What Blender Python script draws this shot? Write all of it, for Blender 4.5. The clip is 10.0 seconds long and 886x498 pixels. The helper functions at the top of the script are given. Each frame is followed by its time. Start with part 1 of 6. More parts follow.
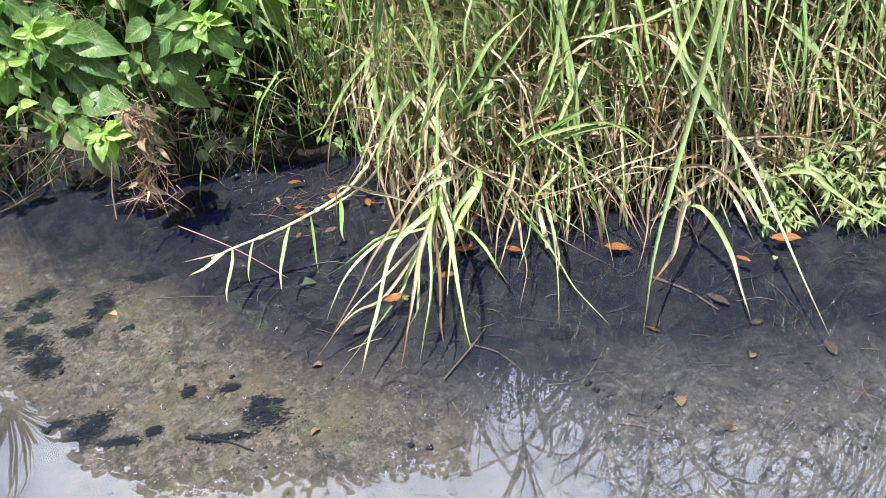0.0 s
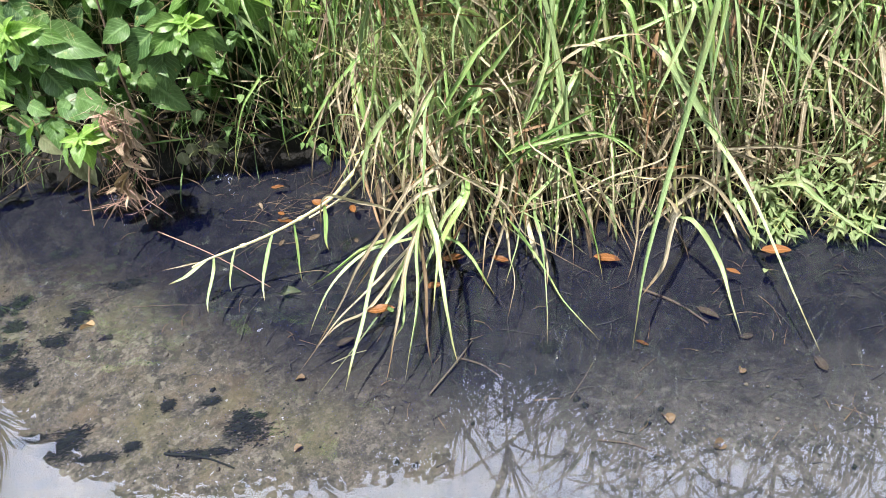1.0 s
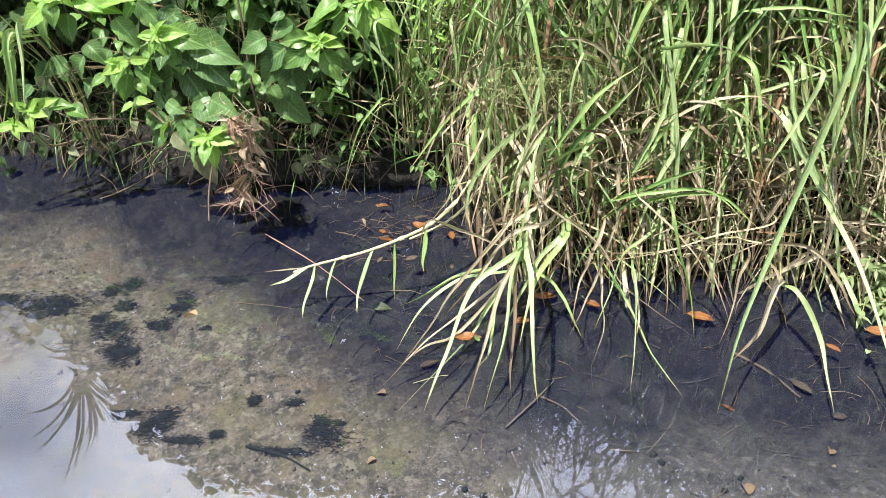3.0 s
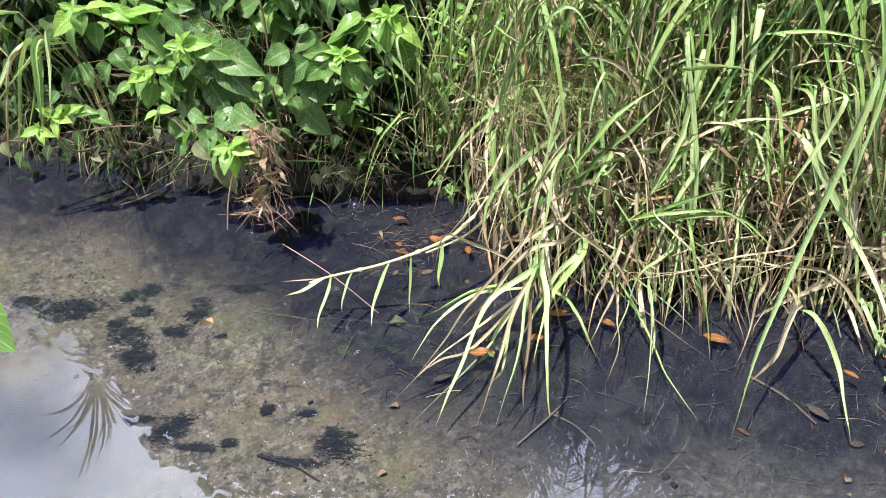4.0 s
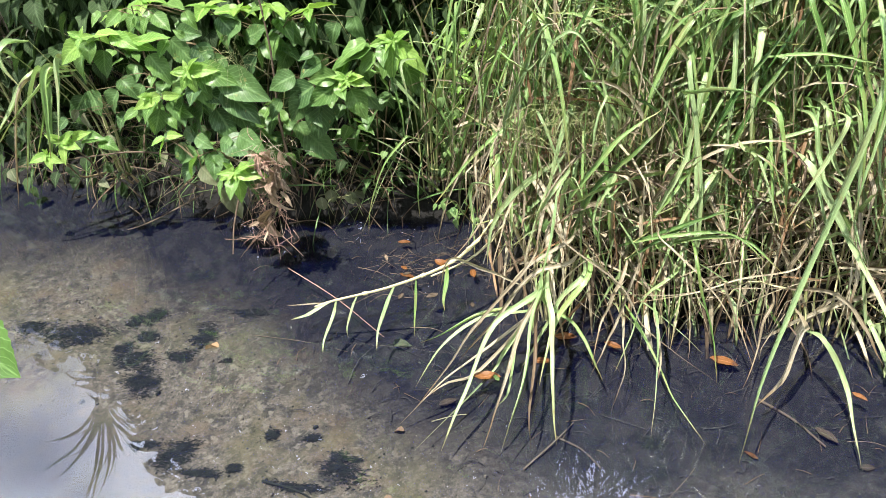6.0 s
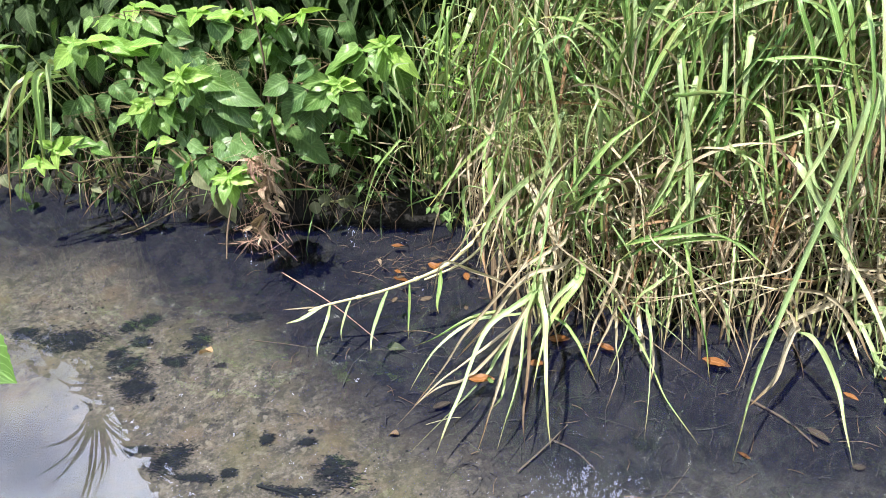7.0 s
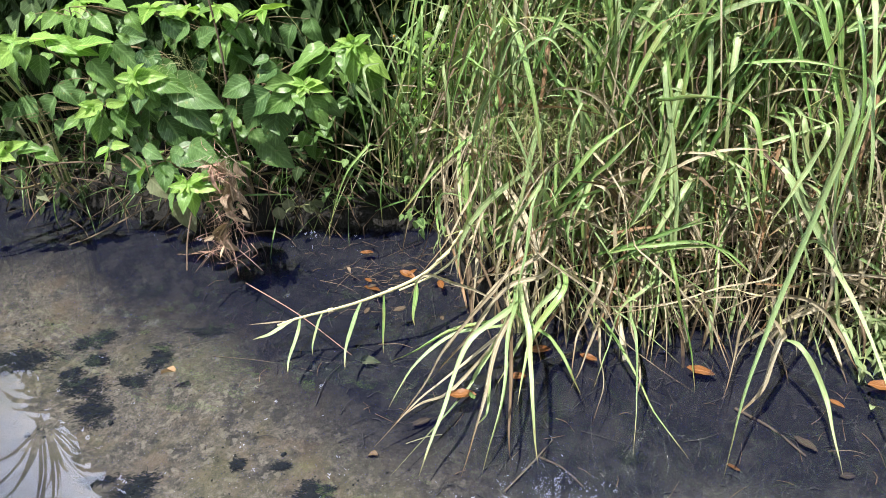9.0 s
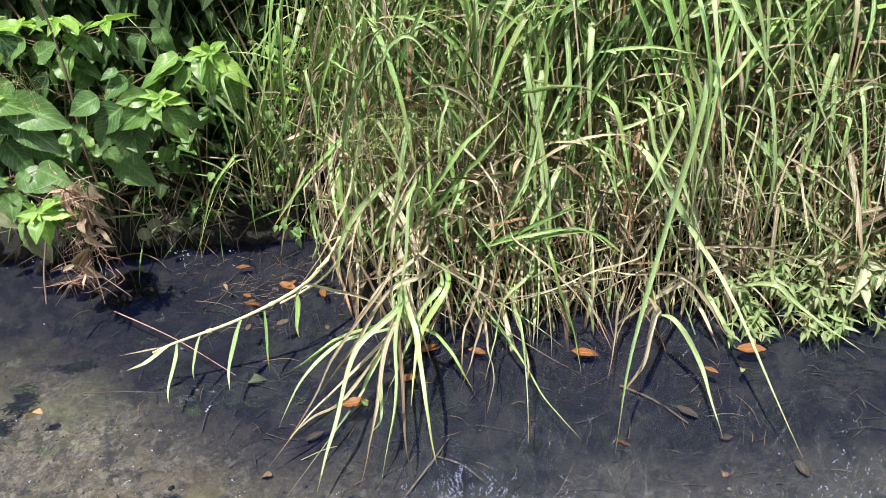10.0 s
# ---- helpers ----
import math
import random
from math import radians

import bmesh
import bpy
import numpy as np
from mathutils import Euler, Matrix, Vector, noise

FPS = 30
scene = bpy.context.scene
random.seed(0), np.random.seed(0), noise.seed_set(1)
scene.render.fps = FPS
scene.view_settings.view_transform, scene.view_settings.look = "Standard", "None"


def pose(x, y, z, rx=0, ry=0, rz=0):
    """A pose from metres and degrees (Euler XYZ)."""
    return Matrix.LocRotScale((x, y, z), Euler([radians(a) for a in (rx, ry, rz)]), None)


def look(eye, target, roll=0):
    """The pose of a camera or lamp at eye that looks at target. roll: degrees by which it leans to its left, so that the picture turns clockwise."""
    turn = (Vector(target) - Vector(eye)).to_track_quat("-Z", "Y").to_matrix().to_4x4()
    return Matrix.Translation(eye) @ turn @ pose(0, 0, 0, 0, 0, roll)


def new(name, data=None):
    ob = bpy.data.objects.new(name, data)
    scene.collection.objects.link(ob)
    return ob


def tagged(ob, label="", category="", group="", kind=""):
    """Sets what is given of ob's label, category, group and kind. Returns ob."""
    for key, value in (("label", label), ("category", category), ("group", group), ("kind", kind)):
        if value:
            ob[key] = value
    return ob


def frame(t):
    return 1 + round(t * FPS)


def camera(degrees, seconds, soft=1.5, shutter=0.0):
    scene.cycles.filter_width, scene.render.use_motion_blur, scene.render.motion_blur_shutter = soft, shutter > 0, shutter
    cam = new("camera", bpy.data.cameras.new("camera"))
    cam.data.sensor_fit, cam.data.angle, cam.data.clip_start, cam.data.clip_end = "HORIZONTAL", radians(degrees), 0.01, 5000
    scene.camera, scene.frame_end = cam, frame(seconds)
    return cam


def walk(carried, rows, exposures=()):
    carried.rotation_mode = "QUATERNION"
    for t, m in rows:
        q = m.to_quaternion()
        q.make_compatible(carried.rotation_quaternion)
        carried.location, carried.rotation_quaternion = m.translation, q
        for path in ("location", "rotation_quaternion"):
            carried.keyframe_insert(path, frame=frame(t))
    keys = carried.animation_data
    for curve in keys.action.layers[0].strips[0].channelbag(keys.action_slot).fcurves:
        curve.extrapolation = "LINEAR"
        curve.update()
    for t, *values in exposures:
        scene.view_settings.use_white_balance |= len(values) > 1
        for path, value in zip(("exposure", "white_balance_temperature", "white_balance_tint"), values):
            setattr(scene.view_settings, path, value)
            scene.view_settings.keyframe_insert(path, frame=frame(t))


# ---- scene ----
cam = camera(59.3, 10.0, 0.9)
PATH = [
    (0, (0.236, 0.115, 1.57), (0.074, 1.658, 0.308), -9.5),
    (0.5, (0.248, 0.152, 1.567), (0.159, 1.699, 0.303), -8.9),
    (1, (0.229, 0.184, 1.585), (0.107, 1.714, 0.302), -8.3),
    (1.5, (0.221, 0.179, 1.597), (0.04, 1.71, 0.324), -8.0),
    (2, (0.213, 0.168, 1.602), (-0.014, 1.713, 0.352), -6.7),
    (2.5, (0.207, 0.153, 1.609), (-0.085, 1.71, 0.388), -6.2),
    (4, (0.202, 0.151, 1.621), (-0.176, 1.728, 0.45), -5.0),
    (4.5, (0.203, 0.146, 1.62), (-0.192, 1.735, 0.472), -5.2),
    (5, (0.201, 0.148, 1.627), (-0.201, 1.746, 0.494), -5.4),
    (5.5, (0.207, 0.153, 1.622), (-0.197, 1.757, 0.497), -5.5),
    (7, (0.208, 0.144, 1.628), (-0.172, 1.76, 0.512), -5.5),
    (7.5, (0.199, 0.154, 1.63), (-0.176, 1.774, 0.52), -5.6),
    (8, (0.18, 0.187, 1.629), (-0.148, 1.806, 0.502), -5.5),
    (8.5, (0.143, 0.222, 1.635), (-0.13, 1.832, 0.481), -4.3),
    (9, (0.109, 0.249, 1.631), (-0.142, 1.867, 0.481), -3.9),
    (9.5, (0.101, 0.277, 1.624), (-0.07, 1.889, 0.453), -3.6),
    (10, (0.114, 0.274, 1.621), (0.165, 1.9, 0.458), -2.8),
]
walk(cam, [(t, look(eye, target, roll)) for t, eye, target, roll in PATH], [(0.0, 1.22), (0.5, 1.15), (1.0, 1.18), (2.5, 1.20), (4.0, 1.16), (5.0, 1.10), (7.0, 1.25), (7.5, 1.26), (8.5, 1.10), (9.0, 1.00), (10.0, 0.99)])

# ---- world, sun, exposure ----
SUN_ELEV, SUN_AZ = 71.0, 226.0      # degrees; azimuth from +y towards +x
SUN_DIR = Vector((math.sin(radians(SUN_AZ)) * math.cos(radians(SUN_ELEV)), math.cos(radians(SUN_AZ)) * math.cos(radians(SUN_ELEV)), math.sin(radians(SUN_ELEV))))
world = bpy.data.worlds.new("sky")
scene.world = world
world.use_nodes = True
wt = world.node_tree
sky = wt.nodes.new("ShaderNodeTexSky")
sky.sky_type, sky.sun_disc = "NISHITA", False
sky.sun_elevation, sky.sun_rotation = radians(SUN_ELEV), radians(SUN_AZ)
sky.air_density, sky.dust_density = 1.0, 2.0
cloud_map = wt.nodes.new("ShaderNodeTexCoord")
cloud = wt.nodes.new("ShaderNodeTexNoise")
cloud.inputs["Scale"].default_value, cloud.inputs["Detail"].default_value = 1.7, 6.0
cloud_ramp = wt.nodes.new("ShaderNodeValToRGB")
cloud_ramp.color_ramp.elements[0].position, cloud_ramp.color_ramp.elements[1].position = 0.46, 0.58
cloud_mix = wt.nodes.new("ShaderNodeMix")
cloud_mix.data_type = "RGBA"
cloud_mix.inputs[7].default_value = (69.0, 73.0, 82.0, 1)
cloud_shift = wt.nodes.new("ShaderNodeVectorMath")      # broken cloud
cloud_shift.inputs[1].default_value = (4.6, 8.5, -6.4)
wt.links.new(cloud_map.outputs["Generated"], cloud_shift.inputs[0])
wt.links.new(cloud_shift.outputs[0], cloud.inputs["Vector"])
wt.links.new(cloud.outputs["Fac"], cloud_ramp.inputs[0])
wt.links.new(cloud_ramp.outputs[0], cloud_mix.inputs[0])
wt.links.new(sky.outputs[0], cloud_mix.inputs[6])
wt.links.new(cloud_mix.outputs[2], wt.nodes["Background"].inputs[0])
wt.nodes["Background"].inputs[1].default_value = 0.0345
sun = new("sun", bpy.data.lights.new("sun", "SUN"))
sun.data.energy, sun.data.angle, sun.data.color = 5.0, radians(0.53), (1.0, 0.95, 0.86)
sun.matrix_world = look(SUN_DIR * 20, (0, 0, 0))


# ---- materials ----
def nodes_of(name):
    m = bpy.data.materials.new(name)
    m.use_nodes = True
    t = m.node_tree
    t.nodes.clear()
    return m, t, t.nodes, t.links


def math_node(t, op, a, b=0.0, clamp=False):
    n = t.nodes.new("ShaderNodeMath")
    n.operation, n.use_clamp = op, clamp
    for k, v in enumerate((a, b)):
        if isinstance(v, (int, float)):
            n.inputs[k].default_value = v
        else:
            t.links.new(v, n.inputs[k])
    return n.outputs[0]


def mix_colour(t, fac, a, b):
    n = t.nodes.new("ShaderNodeMix")
    n.data_type = "RGBA"
    for k, v in ((0, fac), (6, a), (7, b)):
        if isinstance(v, (int, float)):
            n.inputs[k].default_value = v
        elif isinstance(v, tuple):
            n.inputs[k].default_value = (*v, 1)
        else:
            t.links.new(v, n.inputs[k])
    return n.outputs[2]


def noise_tex(t, vec, scale, detail=4.0, rough=0.6):
    n = t.nodes.new("ShaderNodeTexNoise")
    n.inputs["Scale"].default_value, n.inputs["Detail"].default_value, n.inputs["Roughness"].default_value = scale, detail, rough
    if vec is not None:
        t.links.new(vec, n.inputs["Vector"])
    return n.outputs["Fac"]


def ramp(t, fac, lo, hi):
    n = t.nodes.new("ShaderNodeMapRange")
    n.inputs[1].default_value, n.inputs[2].default_value = lo, hi
    t.links.new(fac, n.inputs[0])
    return n.outputs[0]


def foliage(name, dull, lively, tip, trans=0.2, rough=0.3, streaks=True, tip_from=0.74, dust=0.0):
    """A blade or leaf: two colours between which each piece falls, a pale midrib, lengthwise veins, a dry tip and spots."""
    m, t, n, l = nodes_of(name)
    info, geo, uv = n.new("ShaderNodeObjectInfo"), n.new("ShaderNodeNewGeometry"), n.new("ShaderNodeUVMap")
    rnd = math_node(t, "FRACT", math_node(t, "ADD", info.outputs["Random"], geo.outputs["Random Per Island"]))
    col = mix_colour(t, rnd, dull, lively)
    sep = n.new("ShaderNodeSeparateXYZ")
    l.new(uv.outputs[0], sep.inputs[0])
    across = math_node(t, "ABSOLUTE", math_node(t, "SUBTRACT", sep.outputs[0], 0.5))
    rib = ramp(t, across, 0.07, 0.02)
    pale = tuple(min(1, c * 1.35 + 0.04) for c in lively)
    col = mix_colour(t, math_node(t, "MULTIPLY", rib, 0.75), col, pale)
    scale = n.new("ShaderNodeVectorMath")
    scale.operation = "MULTIPLY"
    l.new(uv.outputs[0], scale.inputs[0])
    scale.inputs[1].default_value = (16, 1.0, 1) if streaks else (5, 5, 1)
    shift = n.new("ShaderNodeVectorMath")
    l.new(scale.outputs[0], shift.inputs[0])
    wide = n.new("ShaderNodeCombineXYZ")
    for k in range(3):
        l.new(math_node(t, "MULTIPLY", rnd, 31.0 + 9 * k), wide.inputs[k])
    l.new(wide.outputs[0], shift.inputs[1])
    vein = noise_tex(t, shift.outputs[0], 1.6, 3)
    col = mix_colour(t, math_node(t, "MULTIPLY", ramp(t, vein, 0.35, 0.66), 0.62 if streaks else 0.35), col, tuple(c * 0.6 for c in dull))
    if streaks:     # yellowed stretches along the blade
        along = n.new("ShaderNodeVectorMath")
        along.operation = "MULTIPLY"
        l.new(shift.outputs[0], along.inputs[0])
        along.inputs[1].default_value = (0.05, 3.0, 1)
        col = mix_colour(t, math_node(t, "MULTIPLY", ramp(t, noise_tex(t, along.outputs[0], 1.3, 3), 0.50, 0.68), 0.55), col, tip)
    if not streaks:
        rows = math_node(t, "SINE", math_node(t, "SUBTRACT", math_node(t, "MULTIPLY", sep.outputs[1], 52.0), math_node(t, "MULTIPLY", across, 34.0)))
        side = ramp(t, rows, 0.82, 0.99)
        col = mix_colour(t, math_node(t, "MULTIPLY", side, 0.4), col, pale)
        vein = math_node(t, "SUBTRACT", vein, math_node(t, "MULTIPLY", math_node(t, "ADD", side, rib), 0.7))
    spots = noise_tex(t, geo.outputs["Position"], 46.0, 5)
    if dust:
        col = mix_colour(t, math_node(t, "MULTIPLY", ramp(t, noise_tex(t, geo.outputs["Position"], 14.0, 5), 0.35, 0.7), dust), col, (0.36, 0.33, 0.24))
    dry = math_node(t, "ADD", ramp(t, math_node(t, "ADD", sep.outputs[1], math_node(t, "MULTIPLY", spots, 0.25)), tip_from + 0.12, tip_from + 0.3), math_node(t, "MULTIPLY", ramp(t, spots, 0.63, 0.72), 0.65), True)
    col = mix_colour(t, dry, col, tip)
    bsdf, tr, mix, out = n.new("ShaderNodeBsdfPrincipled"), n.new("ShaderNodeBsdfTranslucent"), n.new("ShaderNodeMixShader"), n.new("ShaderNodeOutputMaterial")
    l.new(col, bsdf.inputs["Base Color"])
    bsdf.inputs["Roughness"].default_value = rough
    bsdf.inputs["Specular IOR Level"].default_value = 0.6 if streaks else 0.4
    warm = n.new("ShaderNodeMix")
    warm.data_type, warm.blend_type = "RGBA", "MULTIPLY"
    warm.inputs[0].default_value = 1.0
    l.new(col, warm.inputs[6])
    warm.inputs[7].default_value = (1.1, 1.2, 0.65, 1)
    l.new(warm.outputs[2], tr.inputs["Color"])
    bump = n.new("ShaderNodeBump")
    bump.inputs["Strength"].default_value, bump.inputs["Distance"].default_value = 0.5, 0.002
    l.new(vein, bump.inputs["Height"])
    l.new(bump.outputs[0], bsdf.inputs["Normal"])
    mix.inputs[0].default_value = trans
    l.new(bsdf.outputs[0], mix.inputs[1])
    l.new(tr.outputs[0], mix.inputs[2])
    l.new(mix.outputs[0], out.inputs[0])
    return m


def solid(name, a, b, scale=40.0, rough=0.75, bump_by=0.4):
    """A matt surface between two colours, with grain at two sizes."""
    m, t, n, l = nodes_of(name)
    geo, info = n.new("ShaderNodeNewGeometry"), n.new("ShaderNodeObjectInfo")
    big, fine = noise_tex(t, geo.outputs["Position"], scale, 5), noise_tex(t, geo.outputs["Position"], scale * 7, 3)
    rnd = math_node(t, "FRACT", math_node(t, "ADD", info.outputs["Random"], geo.outputs["Random Per Island"]))
    fac = math_node(t, "ADD", math_node(t, "MULTIPLY", ramp(t, math_node(t, "ADD", math_node(t, "MULTIPLY", big, 0.6), math_node(t, "MULTIPLY", fine, 0.4)), 0.35, 0.65), 0.6), math_node(t, "MULTIPLY", rnd, 0.4))
    bsdf, out, bump = n.new("ShaderNodeBsdfPrincipled"), n.new("ShaderNodeOutputMaterial"), n.new("ShaderNodeBump")
    l.new(mix_colour(t, fac, a, b), bsdf.inputs["Base Color"])
    bsdf.inputs["Roughness"].default_value = rough
    bump.inputs["Strength"].default_value, bump.inputs["Distance"].default_value = bump_by, 0.004
    l.new(fine, bump.inputs["Height"])
    l.new(bump.outputs[0], bsdf.inputs["Normal"])
    l.new(bsdf.outputs[0], out.inputs[0])
    return m


def ground_material():
    """Sandy silt with algae films, near-black off the bank; earth above the water, plant shade in its colour."""
    m, t, n, l = nodes_of("silt_and_earth")
    geo = n.new("ShaderNodeNewGeometry")
    pos = geo.outputs["Position"]
    sep = n.new("ShaderNodeSeparateXYZ")
    l.new(pos, sep.inputs[0])
    broad, mid, grain = noise_tex(t, pos, 3.2, 6, 0.62), noise_tex(t, pos, 21.0, 6, 0.7), noise_tex(t, pos, 240.0, 3, 0.7)
    gritty = noise_tex(t, pos, 85.0, 4, 0.75)
    sand = mix_colour(t, ramp(t, math_node(t, "ADD", math_node(t, "MULTIPLY", mid, 0.45), math_node(t, "MULTIPLY", gritty, 0.55)), 0.40, 0.60), (0.048, 0.042, 0.031), (0.225, 0.190, 0.140))
    sand = mix_colour(t, math_node(t, "MULTIPLY", ramp(t, grain, 0.45, 0.65), 0.7), sand, (0.04, 0.036, 0.028))
    sand = mix_colour(t, math_node(t, "MULTIPLY", ramp(t, noise_tex(t, pos, 300.0, 1), 0.66, 0.72), 0.75), sand, (0.30, 0.29, 0.26))
    sand = mix_colour(t, math_node(t, "MULTIPLY", ramp(t, noise_tex(t, pos, 12.0, 8, 0.72), 0.515, 0.575), 0.66), sand, (0.022, 0.022, 0.017))
    sand = mix_colour(t, math_node(t, "MULTIPLY", ramp(t, noise_tex(t, pos, 34.0, 5, 0.6), 0.57, 0.63), 0.55), sand, (0.30, 0.26, 0.195))
    sand = mix_colour(t, math_node(t, "MULTIPLY", ramp(t, noise_tex(t, pos, 7.0, 6, 0.65), 0.50, 0.66), 0.55), sand, (0.165, 0.115, 0.066))
    film = mix_colour(t, ramp(t, grain, 0.4, 0.6), (0.075, 0.072, 0.027), (0.20, 0.18, 0.075))
    sand = mix_colour(t, math_node(t, "MULTIPLY", ramp(t, noise_tex(t, pos, 5.5, 5), 0.48, 0.62), 0.42), sand, film)
    # greyer silt downstream
    grey = mix_colour(t, ramp(t, math_node(t, "ADD", math_node(t, "MULTIPLY", mid, 0.6), math_node(t, "MULTIPLY", gritty, 0.4)), 0.38, 0.62), (0.040, 0.036, 0.033), (0.175, 0.156, 0.136))
    grey = mix_colour(t, math_node(t, "MULTIPLY", ramp(t, grain, 0.45, 0.65), 0.6), grey, (0.028, 0.027, 0.026))
    grey = mix_colour(t, math_node(t, "MULTIPLY", ramp(t, noise_tex(t, pos, 15.0, 8, 0.72), 0.515, 0.575), 0.6), grey, (0.020, 0.020, 0.022))
    grey = mix_colour(t, math_node(t, "MULTIPLY", ramp(t, noise_tex(t, pos, 38.0, 5, 0.6), 0.57, 0.63), 0.5), grey, (0.24, 0.22, 0.195))
    silt = n.new("ShaderNodeAttribute")
    silt.attribute_name = "grey_silt"
    sand = mix_colour(t, ramp(t, math_node(t, "ADD", silt.outputs["Fac"], math_node(t, "SUBTRACT", broad, 0.5)), 0.1, 0.9), sand, grey)
    dark_bed = mix_colour(t, ramp(t, mid, 0.35, 0.7), (0.0011, 0.0014, 0.0038), (0.0038, 0.0040, 0.0080))
    dark_bed = mix_colour(t, math_node(t, "MULTIPLY", ramp(t, noise_tex(t, pos, 13.0, 7, 0.7), 0.48, 0.66), 0.8), dark_bed, (0.0145, 0.0140, 0.0170))
    dark_bed = mix_colour(t, math_node(t, "MULTIPLY", ramp(t, noise_tex(t, pos, 9.0, 8, 0.72), 0.50, 0.57), 0.8), dark_bed, (0.026, 0.024, 0.024))
    dark_bed = mix_colour(t, math_node(t, "MULTIPLY", ramp(t, gritty, 0.54, 0.64), 0.5), dark_bed, (0.032, 0.030, 0.029))
    # silt turns near-black along a wandering line off the bank
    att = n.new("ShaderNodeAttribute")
    att.attribute_name = "dark_bed"
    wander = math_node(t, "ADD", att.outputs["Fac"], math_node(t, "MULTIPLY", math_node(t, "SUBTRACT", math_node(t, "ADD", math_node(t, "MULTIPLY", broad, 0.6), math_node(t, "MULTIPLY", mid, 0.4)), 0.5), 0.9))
    bed = mix_colour(t, ramp(t, wander, 0.10, 0.66), sand, dark_bed)
    # near-black earth: the shade under the overhanging plants is put into its colour
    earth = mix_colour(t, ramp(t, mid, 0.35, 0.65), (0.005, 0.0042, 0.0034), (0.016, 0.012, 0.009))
    # blacker still low on the bank, for the same shade
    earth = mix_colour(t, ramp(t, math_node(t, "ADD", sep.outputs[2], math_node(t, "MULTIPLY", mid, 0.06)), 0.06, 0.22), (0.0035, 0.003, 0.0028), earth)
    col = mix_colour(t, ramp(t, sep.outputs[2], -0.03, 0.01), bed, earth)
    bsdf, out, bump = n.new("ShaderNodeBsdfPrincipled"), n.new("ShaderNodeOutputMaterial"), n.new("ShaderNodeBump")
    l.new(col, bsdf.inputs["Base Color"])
    bsdf.inputs["Roughness"].default_value = 0.9
    bump.inputs["Strength"].default_value, bump.inputs["Distance"].default_value = 0.9, 0.008
    l.new(math_node(t, "ADD", mid, math_node(t, "ADD", math_node(t, "MULTIPLY", gritty, 0.8), math_node(t, "MULTIPLY", grain, 0.4))), bump.inputs["Height"])
    l.new(bump.outputs[0], bsdf.inputs["Normal"])
    l.new(bsdf.outputs[0], out.inputs[0])
    return m


def water_material():
    """Clear shallow water with a little suspended silt: seen through, and mirror-like by Fresnel."""
    m, t, n, l = nodes_of("stream_water")
    fres = n.new("ShaderNodeFresnel")
    fres.inputs[0].default_value = 1.68
    clear, gloss, silt = n.new("ShaderNodeBsdfTransparent"), n.new("ShaderNodeBsdfGlossy"), n.new("ShaderNodeBsdfDiffuse")
    clear.inputs[0].default_value = (0.80, 0.83, 0.86, 1)
    gloss.inputs["Color"].default_value = (0.84, 0.865, 0.94, 1)
    gloss.inputs["Roughness"].default_value = 0.006
    silt.inputs[0].default_value = (0.025, 0.045, 0.42, 1)
    a, b, out = n.new("ShaderNodeMixShader"), n.new("ShaderNodeMixShader"), n.new("ShaderNodeOutputMaterial")
    a.inputs[0].default_value = 0.017
    l.new(clear.outputs[0], a.inputs[1])
    l.new(silt.outputs[0], a.inputs[2])
    l.new(fres.outputs[0], b.inputs[0])
    l.new(a.outputs[0], b.inputs[1])
    l.new(gloss.outputs[0], b.inputs[2])
    l.new(b.outputs[0], out.inputs[0])
    return m


